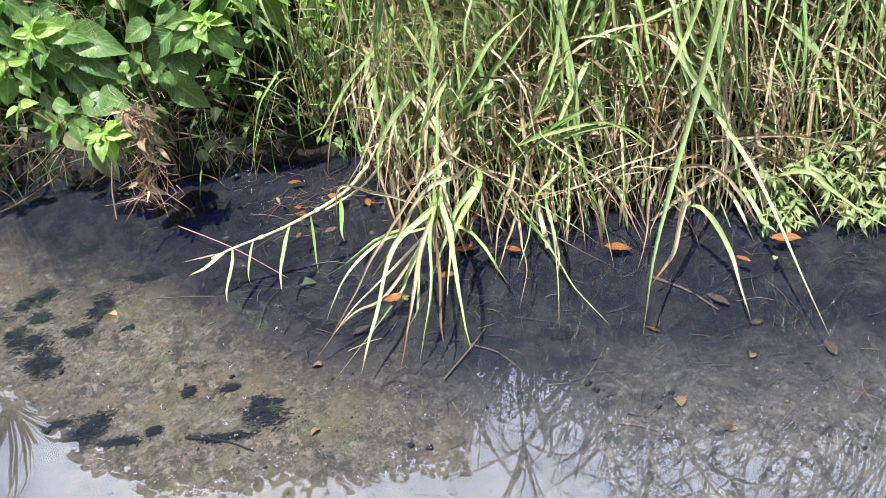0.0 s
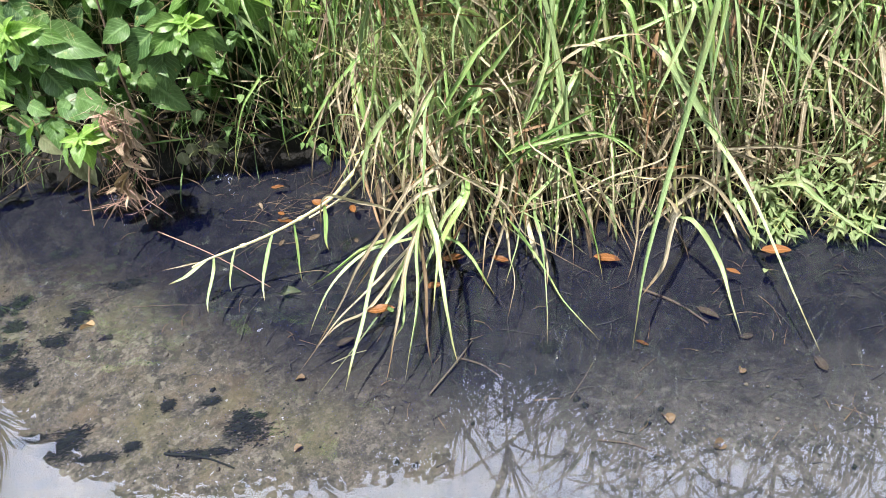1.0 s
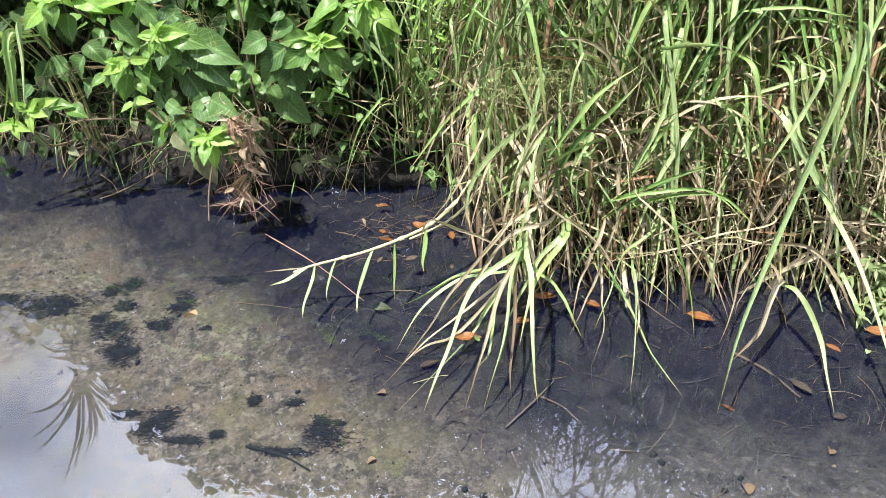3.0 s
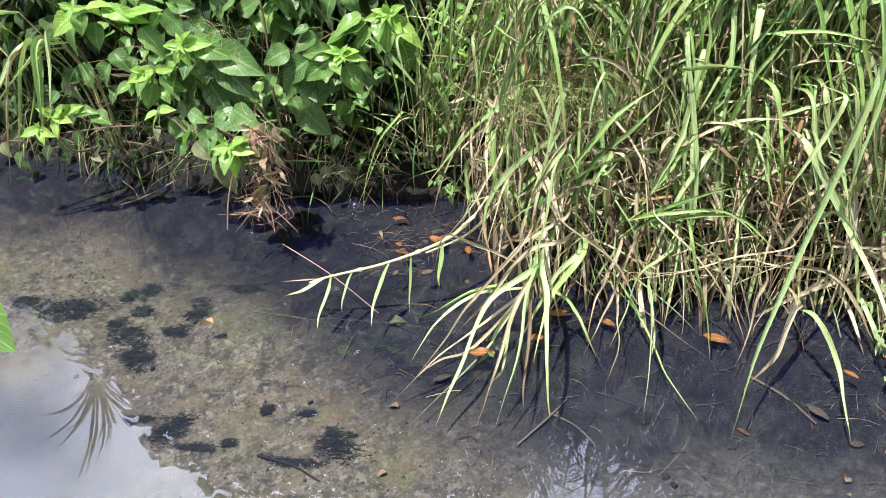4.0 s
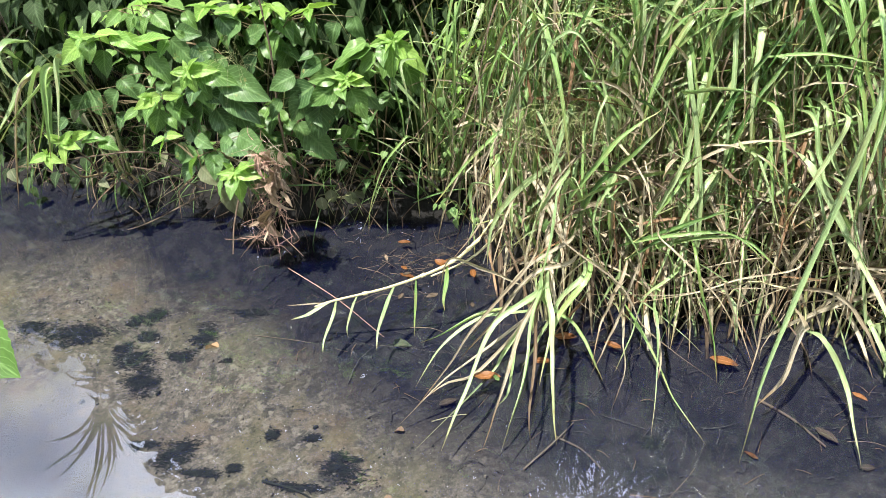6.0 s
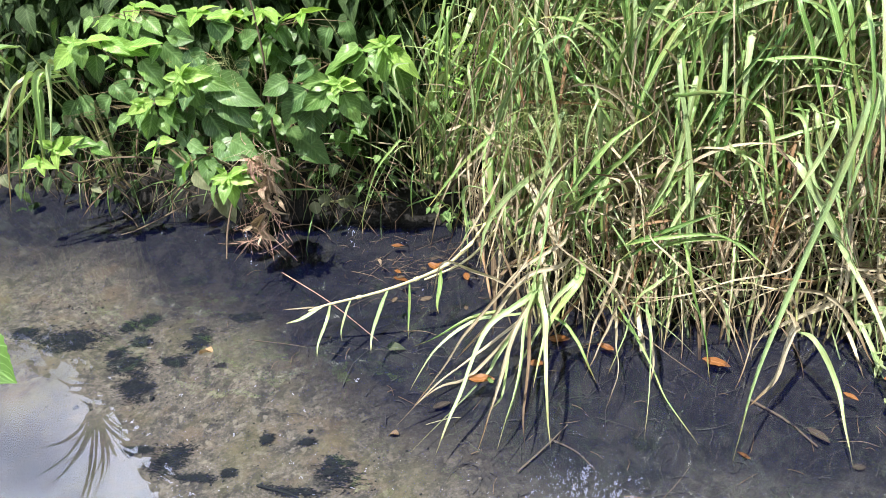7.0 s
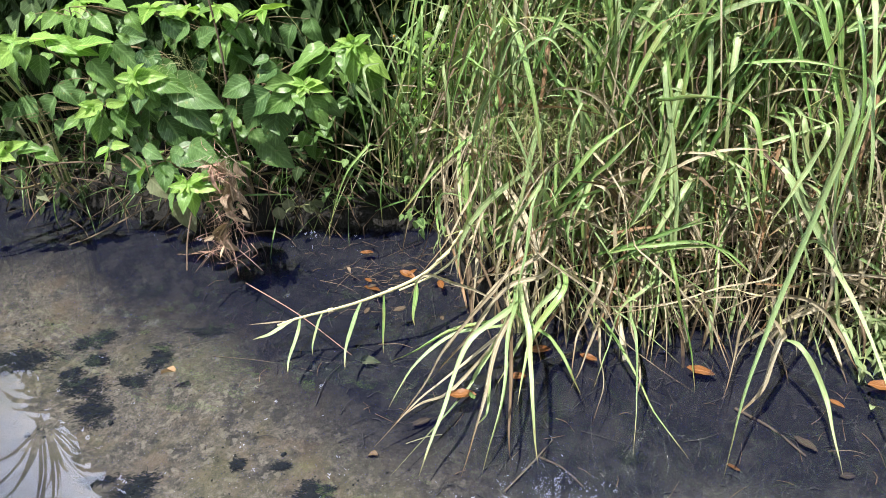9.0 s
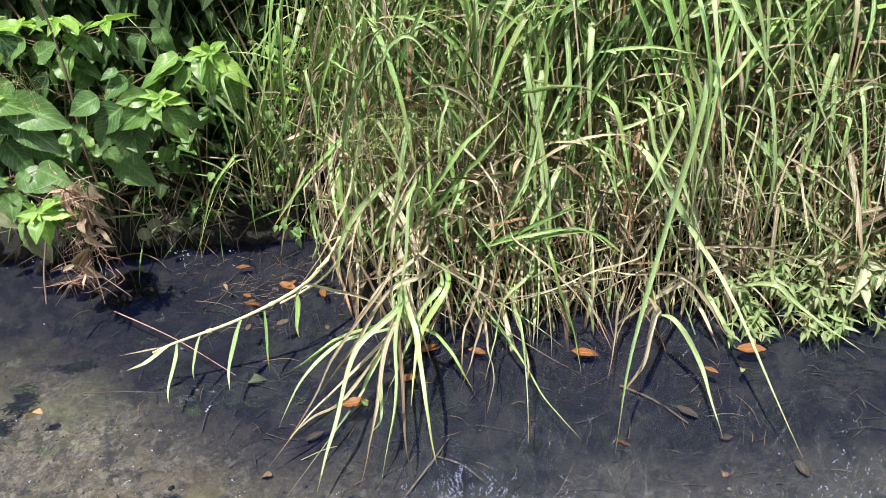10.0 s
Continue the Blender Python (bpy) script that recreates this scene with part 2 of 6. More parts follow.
MATS = {
    "green": foliage("grass_green", (0.135, 0.27, 0.070), (0.34, 0.52, 0.18), (0.30, 0.25, 0.10), tip_from=0.80),
    "pale": foliage("grass_pale", (0.215, 0.345, 0.135), (0.42, 0.54, 0.275), (0.27, 0.235, 0.10), tip_from=0.82),
    # darker green blades, also used where shade is put into the colour
    "dark": foliage("grass_dark_and_shaded", (0.060, 0.140, 0.034), (0.14, 0.275, 0.070), (0.20, 0.20, 0.07)),
    "straw": foliage("grass_straw", (0.22, 0.182, 0.12), (0.60, 0.535, 0.385), (0.22, 0.15, 0.08), 0.18, 0.55),
    "rusty": foliage("grass_rusty", (0.20, 0.105, 0.05), (0.42, 0.26, 0.14), (0.12, 0.07, 0.035), 0.25, 0.6),
    "withered": foliage("withered_leaf", (0.20, 0.15, 0.105), (0.46, 0.35, 0.25), (0.15, 0.105, 0.07), 0.15, 0.75, False, 1.1),
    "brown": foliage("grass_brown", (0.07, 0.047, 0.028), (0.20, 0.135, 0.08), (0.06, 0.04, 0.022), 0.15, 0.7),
    "shrub": foliage("shrub_leaf", (0.056, 0.126, 0.040), (0.138, 0.255, 0.082), (0.30, 0.26, 0.08), 0.30, 0.40, False, 1.1),
    "fresh": foliage("fresh_leaf", (0.105, 0.218, 0.053), (0.195, 0.340, 0.094), (0.28, 0.34, 0.11), 0.38, 0.32, False, 1.1),
    "young": foliage("young_leaf", (0.18, 0.36, 0.07), (0.33, 0.51, 0.12), (0.30, 0.40, 0.10), 0.4, 0.4, False, 1.1),
    "dusty": foliage("dusty_leaf", (0.07, 0.10, 0.045), (0.15, 0.18, 0.085), (0.20, 0.17, 0.10), 0.25, 0.7, False, 1.0, 0.4),
    "weed": foliage("weed_leaf", (0.08, 0.17, 0.05), (0.19, 0.30, 0.10), (0.22, 0.22, 0.10), 0.3, 0.55, False, 1.05),
    "chalky": foliage("chalky_leaf", (0.30, 0.35, 0.20), (0.48, 0.50, 0.34), (0.40, 0.36, 0.24), 0.25, 0.6, False, 1.1, 0.3),
    "herb": foliage("herb_leaf", (0.115, 0.225, 0.065), (0.28, 0.385, 0.17), (0.36, 0.34, 0.22), 0.3, 0.55, False, 1.05, 0.6),
    # darkened leaf: shade inside the growth is put into the colour
    "deep": foliage("shade_dark_leaf", (0.018, 0.042, 0.012), (0.055, 0.105, 0.03), (0.10, 0.09, 0.04), 0.3, 0.75, False, 1.1),
    "fallen": foliage("fallen_leaf", (0.13, 0.048, 0.014), (0.24, 0.098, 0.028), (0.09, 0.045, 0.025), 0.15, 0.4, False, 1.2),
    "tan": foliage("tan_leaf", (0.22, 0.14, 0.075), (0.31, 0.20, 0.11), (0.30, 0.18, 0.10), 0.15, 0.5, False, 1.2),
    "sunken": foliage("sunken_leaf", (0.04, 0.03, 0.02), (0.10, 0.07, 0.045), (0.05, 0.035, 0.02), 0.1, 0.6, False, 1.2),
    "cane": solid("cane_stem", (0.46, 0.43, 0.22), (0.62, 0.56, 0.34), 60, 0.5, 0.2),
    "culm": solid("green_culm", (0.20, 0.25, 0.09), (0.36, 0.36, 0.16), 60, 0.5, 0.2),
    "stem": solid("shrub_stem", (0.10, 0.09, 0.04), (0.22, 0.16, 0.09), 60, 0.7, 0.3),
    "twig": solid("dead_twig", (0.07, 0.05, 0.036), (0.20, 0.145, 0.10), 80, 0.8, 0.4),
    "root": solid("dry_root", (0.08, 0.06, 0.042), (0.22, 0.17, 0.12), 80, 0.85, 0.4),
    "sunken_straw": solid("sunken_straw", (0.020, 0.020, 0.022), (0.095, 0.088, 0.078), 60, 0.85, 0.3),
    "algae": solid("algae", (0.008, 0.010, 0.008), (0.026, 0.031, 0.022), 90, 0.9, 0.6),
    "grit": solid("grit", (0.04, 0.032, 0.024), (0.30, 0.26, 0.20), 30, 0.85, 0.3),
    "dust": solid("floating_dust", (0.16, 0.155, 0.14), (0.42, 0.41, 0.38), 60, 0.6, 0.1),
    "petal": solid("petal", (0.70, 0.68, 0.62), (0.82, 0.80, 0.76), 60, 0.5, 0.1),
    "flower_eye": solid("flower_eye", (0.55, 0.30, 0.02), (0.75, 0.45, 0.04), 200, 0.6, 0.2),
    "litter": solid("dry_litter", (0.26, 0.15, 0.11), (0.52, 0.34, 0.26), 60, 0.8, 0.4),
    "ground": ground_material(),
    "water": water_material(),
}
rng = random.Random(7)


# ---- mesh helpers ----
class Soup:
    """Vertices, faces and their uv, gathered into one mesh."""

    def __init__(self):
        self.v, self.f, self.uv = [], [], []

    def grid(self, rows, uvs):
        """rows of points, each the same length, joined into quads."""
        k, w = len(self.v), len(rows[0])
        for r, u in zip(rows, uvs):
            self.v.extend(r)
            self.uv.extend(u)
        for i in range(len(rows) - 1):
            for j in range(w - 1):
                a = k + i * w + j
                self.f.append((a, a + 1, a + w + 1, a + w))

    def tube(self, pts, r0, r1, sides=5):
        pts = [Vector(p) for p in pts]
        rows, uvs = [], []
        for i, p in enumerate(pts):
            d = (pts[min(i + 1, len(pts) - 1)] - pts[max(i - 1, 0)]).normalized()
            a = d.orthogonal().normalized()
            b = d.cross(a)
            s = i / (len(pts) - 1)
            r = r0 + (r1 - r0) * s
            rows.append([p + (a * math.cos(q) + b * math.sin(q)) * r for q in [2 * math.pi * j / sides for j in range(sides + 1)]])
            uvs.append([(j / sides, s) for j in range(sides + 1)])
        self.grid(rows, uvs)

    def mesh(self, name, mats, origin=(0, 0, 0), smooth=True):
        me = bpy.data.meshes.new(name)
        o = Vector(origin)
        me.from_pydata([tuple(Vector(p) - o) for p in self.v], [], self.f)
        lay = me.uv_layers.new(name="UVMap")
        idx = np.empty(len(me.loops), dtype=np.int32)
        me.loops.foreach_get("vertex_index", idx)
        lay.data.foreach_set("uv", np.asarray(self.uv, dtype=np.float32)[idx].ravel())
        if smooth:
            me.polygons.foreach_set("use_smooth", [True] * len(me.polygons))
        for m in ([mats] if isinstance(mats, str) else mats):
            me.materials.append(MATS[m])
        me.update()
        return me


def curve(points, n):
    """n points on a smooth line through the given ones."""
    p = [Vector(q) for q in points]
    p = [p[0] * 2 - p[1]] + p + [p[-1] * 2 - p[-2]]
    out = []
    for i in range(n):
        s = i / (n - 1) * (len(p) - 3)
        k = min(int(s), len(p) - 4)
        t = s - k
        a, b, c, d = p[k:k + 4]
        out.append(0.5 * ((2 * b) + (c - a) * t + (2 * a - 5 * b + 4 * c - d) * t * t + (3 * b - a - 3 * c + d) * t ** 3))
    return out


def ribbon(soup, pts, width, roll=0.0, twist=0.0, fold=0.22, base=0.55, taper=2.4):
    """A grass blade along pts: keeled cross-section, widest below the middle, drawn out to a point."""
    rows, uvs, n = [], [], len(pts)
    side = None
    for i, p in enumerate(pts):
        d = pts[min(i + 1, n - 1)] - pts[max(i - 1, 0)]
        if d.length < 1e-6:
            d = Vector((0, 0, 1))
        d.normalize()
        if side is None:
            side = d.cross(Vector((0.0, -0.75, 0.66)))
            if side.length < 0.05:
                side = d.orthogonal()
            side = Matrix.Rotation(roll, 3, d) @ side.normalized()
        side = (side - d * side.dot(d)).normalized()
        s = i / (n - 1)
        w = width * 0.5 * (base + (1 - base) * min(1, s / 0.3)) * max(0.03, 1 - s ** taper) ** 0.9
        w *= 1 + 0.10 * math.sin(11 * s + 90 * roll) + 0.06 * math.sin(27 * s + 40 * twist)
        q = Matrix.Rotation(twist * s + 0.16 * math.sin(7 * s + 50 * roll), 3, d) @ side
        up = q.cross(d)
        p = p + q * width * 0.22 * math.sin(8 * s + 70 * twist) * s + up * width * 0.25 * math.sin(6 * s + 31 * roll) * s
        rows.append([p - q * w + up * w * fold, p - up * w * fold, p + q * w + up * w * fold])
        uvs.append([(0, s), (0.5, s), (1, s)])
    soup.grid(rows, uvs)


def thing(name, at, label, category, group="", kind=""):
    ob = new(name)
    ob.location = at
    return tagged(ob, label, category, group, kind)


def place_of(ob):
    p = Vector(ob.location)
    while ob.parent:
        ob = ob.parent
        p += Vector(ob.location)
    return p


def part(name, soup, mats, parent, label="", smooth=True):
    ob = new(name, soup.mesh(name, mats, place_of(parent), smooth))
    ob.parent = parent
    if label:
        tagged(ob, label)
    return ob


# ---- ground, water ----
def smooth(a, b, x):
    t = min(1, max(0, (x - a) / (b - a)))
    return t * t * (3 - 2 * t)


def bank_line(x):
    """y of the far water's edge."""
    return 2.13 + 0.50 * smooth(-0.04, -0.32, x) + 0.20 * smooth(-1.3, -2.4, x) - 0.06 * smooth(0.6, 1.5, x) + 0.05 * noise.noise((x * 2.3, 4.1, 0))


def height(x, y):
    yb = bank_line(x)
    if y < yb:
        d = yb - y
        bed = -0.022 - 0.058 * smooth(0, 0.5, d) + 0.012 * noise.noise((x * 2.4, y * 2.4, 0.3)) + 0.005 * noise.noise((x * 13, y * 13, 1.7))
        near = smooth(0.75, 0.45, y) * 0.12 + smooth(0.5, -6, y) * 0.35
        return bed + near
    d = y - yb
    return -0.022 + 0.10 * smooth(0, 0.14, d) + 0.20 * smooth(0.1, 1.2, d) + 0.5 * smooth(1.0, 5.0, d) + 0.03 * noise.noise((x * 3, y * 3, 2.0)) * min(1, d * 4)


def spaced(fine_a, fine_b, step, far):
    out = list(np.arange(fine_a, fine_b, step))
    s, lo, hi = step, fine_a, out[-1]
    while hi < far:
        s *= 1.35
        lo, hi = lo - s, hi + s
        out = [lo] + out + [hi]
    return out


def dark_share(x, y):
    """How far the sandy silt turns near-black: from a slanting line towards the bank, and in a patch near left."""
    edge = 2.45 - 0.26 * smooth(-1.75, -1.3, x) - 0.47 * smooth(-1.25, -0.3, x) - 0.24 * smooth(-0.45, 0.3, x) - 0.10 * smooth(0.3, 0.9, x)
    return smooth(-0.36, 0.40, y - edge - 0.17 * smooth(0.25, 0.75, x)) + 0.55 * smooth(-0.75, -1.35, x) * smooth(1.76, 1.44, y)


def build_ground():
    xs, ys = spaced(-2.9, 2.3, 0.022, 400), spaced(0.7, 3.1, 0.022, 400)
    s = Soup()
    s.grid([[(x, y, height(x, y)) for x in xs] for y in ys], [[(x, y) for x in xs] for y in ys])
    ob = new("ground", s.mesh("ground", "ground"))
    dark_bed = ob.data.attributes.new("dark_bed", "FLOAT", "POINT")
    dark_bed.data.foreach_set("value", [dark_share(x, y) for y in ys for x in xs])
    silt = ob.data.attributes.new("grey_silt", "FLOAT", "POINT")
    silt.data.foreach_set("value", [smooth(-0.55, 0.45, x + 0.25 * (y - 1.5)) for y in ys for x in xs])
    return tagged(ob, "silty stream bed rising to an earth bank", "ground", kind="structure")


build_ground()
wx, wy = spaced(-2.6, 1.9, 0.03, 400), [-1.4, -0.4, 0.3] + list(np.arange(0.7, 2.9, 0.03)) + [3.2]
ws = Soup()
ws.grid([[(x, y, 0.0005 * noise.noise((x * 3.1, y * 5.0, 0.0)) + 0.00015 * noise.noise((x * 9.0, y * 13.0, 5.0))) for x in wx] for y in wy], [[(x, y) for x in wx] for y in wy])
tagged(new("water", ws.mesh("water", "water")), "clear shallow stream water over dark silt", "water", kind="structure")


# ---- grass ----
def culm_points(base, lean, azimuth, length, n=7, sag=0.25):
    pts, p, e = [], Vector(base), lean
    for i in range(n):
        pts.append(p.copy())
        d = Vector((math.cos(azimuth) * math.cos(e), math.sin(azimuth) * math.cos(e), math.sin(e)))
        p = p + d * (length / (n - 1))
        e -= sag / (n - 1)
    return pts


def arc_blade(soup, base, azimuth, elev, length, width, droop, r, n=9, kink=False, front=None):
    """A leaf blade that starts at elev and bends down under its weight; some break over sharply."""
    pts, p, e = [], Vector(base), elev
    az, at = azimuth, r.uniform(0.35, 0.8)
    for i in range(n):
        pts.append(p.copy())
        s = i / (n - 1)
        p = p + Vector((math.cos(az) * math.cos(e), math.sin(az) * math.cos(e), math.sin(e))) * (length / (n - 1))
        e -= droop * (0.35 + 1.3 * s) / (n - 1)
        if kink and s <= at < s + 1 / (n - 1):
            e -= r.uniform(0.8, 1.7)
        e = max(e, -1.5)
        az += r.uniform(-0.06, 0.06)
        if p.z < -0.05:
            p.z = -0.05
    if front is not None and min(q.y - bank_line(q.x) - front - 0.16 * max(0, q.z) for q in pts) < 0:
        return False
    ribbon(soup, pts, width, r.uniform(-0.9, 0.9), r.uniform(-1.2, 1.2), r.uniform(0.1, 0.35))
    return True


def grass_stand(name, label, x0, x1, depth, culms, seed, tall=(0.7, 1.3), mixes=(("green", 5), ("pale", 4), ("dark", 2), ("straw", 3)), lean_out=0.3, start=0.06, front=-0.02, broad=1.0):
    """A stand of tall grass: culms with leaf blades from their nodes, all one mass."""
    r = random.Random(seed)
    soups = {}
    names = [m for m, k in mixes for _ in range(k)]
    for _ in range(culms):
        x = r.uniform(x0, x1)
        y = bank_line(x) + start + depth * r.random() ** 1.4
        base = (x, y, height(x, y) - 0.02)
        az = -math.pi / 2 + r.gauss(0, 0.8)
        length = r.uniform(*tall) * (0.72 + 0.42 * smooth(0.25, 0.75, x) - 0.12 * smooth(1.3, 1.7, x))
        pts = culm_points(base, radians(90 - r.uniform(1, 16)), az, length, 7, r.uniform(0.0, lean_out))
        while min(q.y - bank_line(q.x) - front - 0.20 * q.z for q in pts) < 0:
            pts = [q + Vector((0, 0.04, 0)) for q in pts]
        key = r.choice(names)
        soups.setdefault("culm", Soup()).tube(pts, 0.0032, 0.0016, 4)
        for k in range(r.randint(5, 8)):
            s = r.uniform(0.12, 1.0)
            i = min(int(s * 6), 5)
            p = pts[i].lerp(pts[i + 1], s * 6 - i)
            m = key if r.random() < 0.55 else r.choice(names)
            if s < 0.4 and r.random() < 0.5:
                m = "straw"
            for again in range(6):
                a = -math.pi / 2 + r.gauss(0, 1.3)
                bend = r.uniform(0.1, 0.8) if r.random() < 0.35 else r.uniform(0.9, 2.8)
                if arc_blade(soups.setdefault(m, Soup()), p, a, radians(r.uniform(48, 90)), r.uniform(0.42, 0.95) * (1 - 0.42 * smooth(-0.35, -0.05, x) * smooth(0.62, 0.4, x)), broad * (0.62 + 0.38 * smooth(0.1, 0.55, x)) * (r.uniform(0.007, 0.018) + 0.012 * r.random() ** 2), bend, r, 10, r.random() < 0.22, front - r.choice((0.0, 0.0, 0.0, 0.06))):
                    break
    emit_stuff(name, label, soups)


def emit_stuff(name, label, soups):
    for m, s in soups.items():
        ob = new(name, s.mesh(name, m))
        tagged(ob, label, "grass", kind="stuff")


def thatch(name, label, x0, x1, count, seed, top=0.55, reach=0.35, mats=(("straw", 6), ("pale", 2), ("brown", 2), ("green", 1)), thin=(0.004, 0.016)):
    """Dead and bent leaves that hang over the water's edge."""
    r = random.Random(seed)
    soups, names = {}, [m for m, k in mats for _ in range(k)]
    for _ in range(count):
        x = r.uniform(x0, x1)
        yb = bank_line(x)
        z = 0.06 + top * r.random() ** 1.3
        y = yb + r.uniform(-0.04, 0.25) + 0.3 * max(0, z - 0.1)
        a = -math.pi / 2 + r.gauss(0, 0.95)
        arc_blade(soups.setdefault(r.choice(names), Soup()), (x, y, max(z, height(x, y))), a, radians(r.uniform(-60, 68)), r.uniform(0.22, 0.22 + reach), r.uniform(*thin), r.choice((r.uniform(0.2, 0.8), r.uniform(0.3, 1.2), r.uniform(0.8, 2.2))), r, 8, r.random() < 0.15, r.choice((-0.05, -0.08, -0.14, -0.2)))
    emit_stuff(name, label, soups)


grass_stand("tall_grass", "dense tall green grass leaning from the bank", -0.24, 1.5, 0.8, 190, 11)
# mostly dark blades: shade behind the front stand is put into the colour
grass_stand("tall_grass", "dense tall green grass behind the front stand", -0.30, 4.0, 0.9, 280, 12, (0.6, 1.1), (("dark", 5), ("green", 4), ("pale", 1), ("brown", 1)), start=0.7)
grass_stand("tall_grass", "tall grass beside the leafy shrub", -4.8, -2.2, 0.9, 260, 13, (0.55, 0.95), start=0.12)
grass_stand("tall_grass", "sparse taller grass culms above the stand", 0.45, 2.3, 0.35, 40, 15, (0.95, 1.6), (("green", 3), ("dark", 2), ("pale", 1)), start=0.3)
grass_stand("tall_grass", "sparse tall grass culms reaching high", 0.45, 1.5, 0.4, 46, 17, (1.75, 2.35), (("green", 3), ("dark", 3)), start=0.2)
grass_stand("tall_grass", "a few thin culms crossing above the stand", -0.05, 0.5, 0.35, 15, 18, (1.8, 2.8), (("green", 2), ("dark", 3), ("brown", 1)), start=0.25)
# dark blades mixed in to colour this gap and the next stand as shaded
grass_stand("short_grass", "short sunlit grass between shrub and tall grass", -0.50, -0.24, 0.4, 15, 16, (0.3, 0.6), (("green", 4), ("pale", 2), ("dark", 4), ("straw", 2)), start=0.06)
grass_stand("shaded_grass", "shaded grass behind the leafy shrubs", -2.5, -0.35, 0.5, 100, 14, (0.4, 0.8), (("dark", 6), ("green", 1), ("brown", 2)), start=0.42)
thatch("dry_grass", "dry straw-coloured grass hanging over the water's edge", -0.32, 1.9, 1000, 21, 0.46, thin=(0.005, 0.020))
# brown and dark mixes put the shade under the shrub into the grass colour
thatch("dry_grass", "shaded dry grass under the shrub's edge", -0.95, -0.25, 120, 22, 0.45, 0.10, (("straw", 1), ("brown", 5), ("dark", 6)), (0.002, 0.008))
thatch("dry_grass", "thin dead grass under the leafy shrub, coloured as in shade", -2.6, -0.85, 300, 23, 0.24, 0.10, (("brown", 4), ("dark", 6)), (0.002, 0.008))
thatch("dry_grass", "dead stems and fibres under the leafy shrub, coloured as in shade", -2.4, -0.45, 150, 28, 0.26, 0.10, (("brown", 6), ("dark", 3), ("straw", 1)), (0.0012, 0.004))
grass_stand("tall_grass", "slender dark grass between shrub and stand", -0.52, 0.02, 0.3, 34, 29, (1.35, 2.2), (("dark", 5), ("green", 2)), lean_out=0.35, start=0.16, broad=0.75)


def drapes(name, label, x0, x1, count, seed, names=("pale",) * 5 + ("green",) * 4 + ("straw",) * 2 + ("brown",) * 2, wide=(0.009, 0.021)):
    """Long broad leaves that rise, tip over and hang down the front of the stand."""
    r = random.Random(seed)
    soups = {}
    for _ in range(count):
        x = r.uniform(x0, x1)
        z = r.uniform(0.25, 1.05)
        y = bank_line(x) + 0.05 + 0.22 * z + r.uniform(0, 0.18)
        a = -math.pi / 2 + r.gauss(0, 0.7)
        out = Vector((math.cos(a), math.sin(a), 0)) * r.uniform(0.05, 0.16)
        top = Vector((x, y, z)) + out * 0.4 + Vector((0, 0, r.uniform(0.05, 0.2)))
        low = Vector((x, y, z)) + out * 1.3 + Vector((r.gauss(0, 0.09), -0.04, -r.uniform(0.1, 0.45)))
        low.z = max(low.z, 0.02)
        mid = top.lerp(low, 0.4) + out * 0.35
        kind = r.choice(names)
        thin = 0.36 if kind in ("brown", "straw") else 1.0
        ribbon(soups.setdefault(kind, Soup()), curve([(x, y, z), top, mid, low], 12), thin * r.uniform(*wide), r.uniform(-0.5, 0.5), r.uniform(-0.8, 0.8), r.uniform(0.1, 0.3), 0.12)
    emit_stuff(name, label, soups)


thatch("dry_grass", "rusty dead leaves drooping inside the stand", -0.26, 1.5, 300, 26, 0.6, 0.35, (("rusty", 4), ("straw", 3), ("brown", 2)), (0.005, 0.013))
grass_stand("tall_grass", "upright thin grass culms beyond the herbs", 1.35, 2.5, 0.35, 75, 19, (1.9, 2.9), (("dark", 3), ("green", 2)), lean_out=0.15, start=0.3)
grass_stand("tall_grass", "crossing thin grass culms above the tuft", 0.0, 0.5, 0.3, 24, 20, (1.35, 2.0), (("dark", 3), ("green", 2)), lean_out=0.5, start=0.2)
thatch("dry_grass", "fine dry grass stalks tangled in the stand", -0.30, 1.5, 850, 25, 0.52, 0.3, (("straw", 6), ("brown", 2), ("pale", 2)), (0.0015, 0.006))
drapes("draping_grass", "long pale green grass leaves hanging over", -0.22, 1.45, 340, 24)

grass_stand("tall_grass", "sunlit upright grass at the front of the stand", 0.25, 1.7, 0.25, 100, 27, (0.75, 1.15), (("pale", 4), ("green", 5), ("straw", 2)), lean_out=0.2, start=0.16)

drapes("draping_grass", "rusty dead grass leaves hanging inside the stand", -0.1, 1.5, 120, 30, ("rusty", "brown", "straw"), (0.010, 0.016))

# hero clumps of grass
GRASS = {}
for key, at, label in (
    ("tuft", (0.06, 2.12), "pale green grass tuft fanning out into the water"),
    ("right", (0.42, 2.14), "half-dry grass clump drooping to the water"),
    ("reach", (0.86, 2.12), "long broad grass blades arching down into the stream"),
    ("column", (0.72, 2.45), "upright broad-bladed green grass clump"),
    ("arches", (0.32, 2.42), "green grass clump with arching blades"),
    ("gap", (-0.48, 2.76), "shaded drooping grass clump beside the shrub"),
    ("hang", (-1.90, 2.86), "pale grass clump hanging beside the leafy shrub"),
):
    GRASS[key] = thing("grass_clump", (at[0], at[1], height(*at) - 0.01), label, "grass", "grass clumps on the bank")


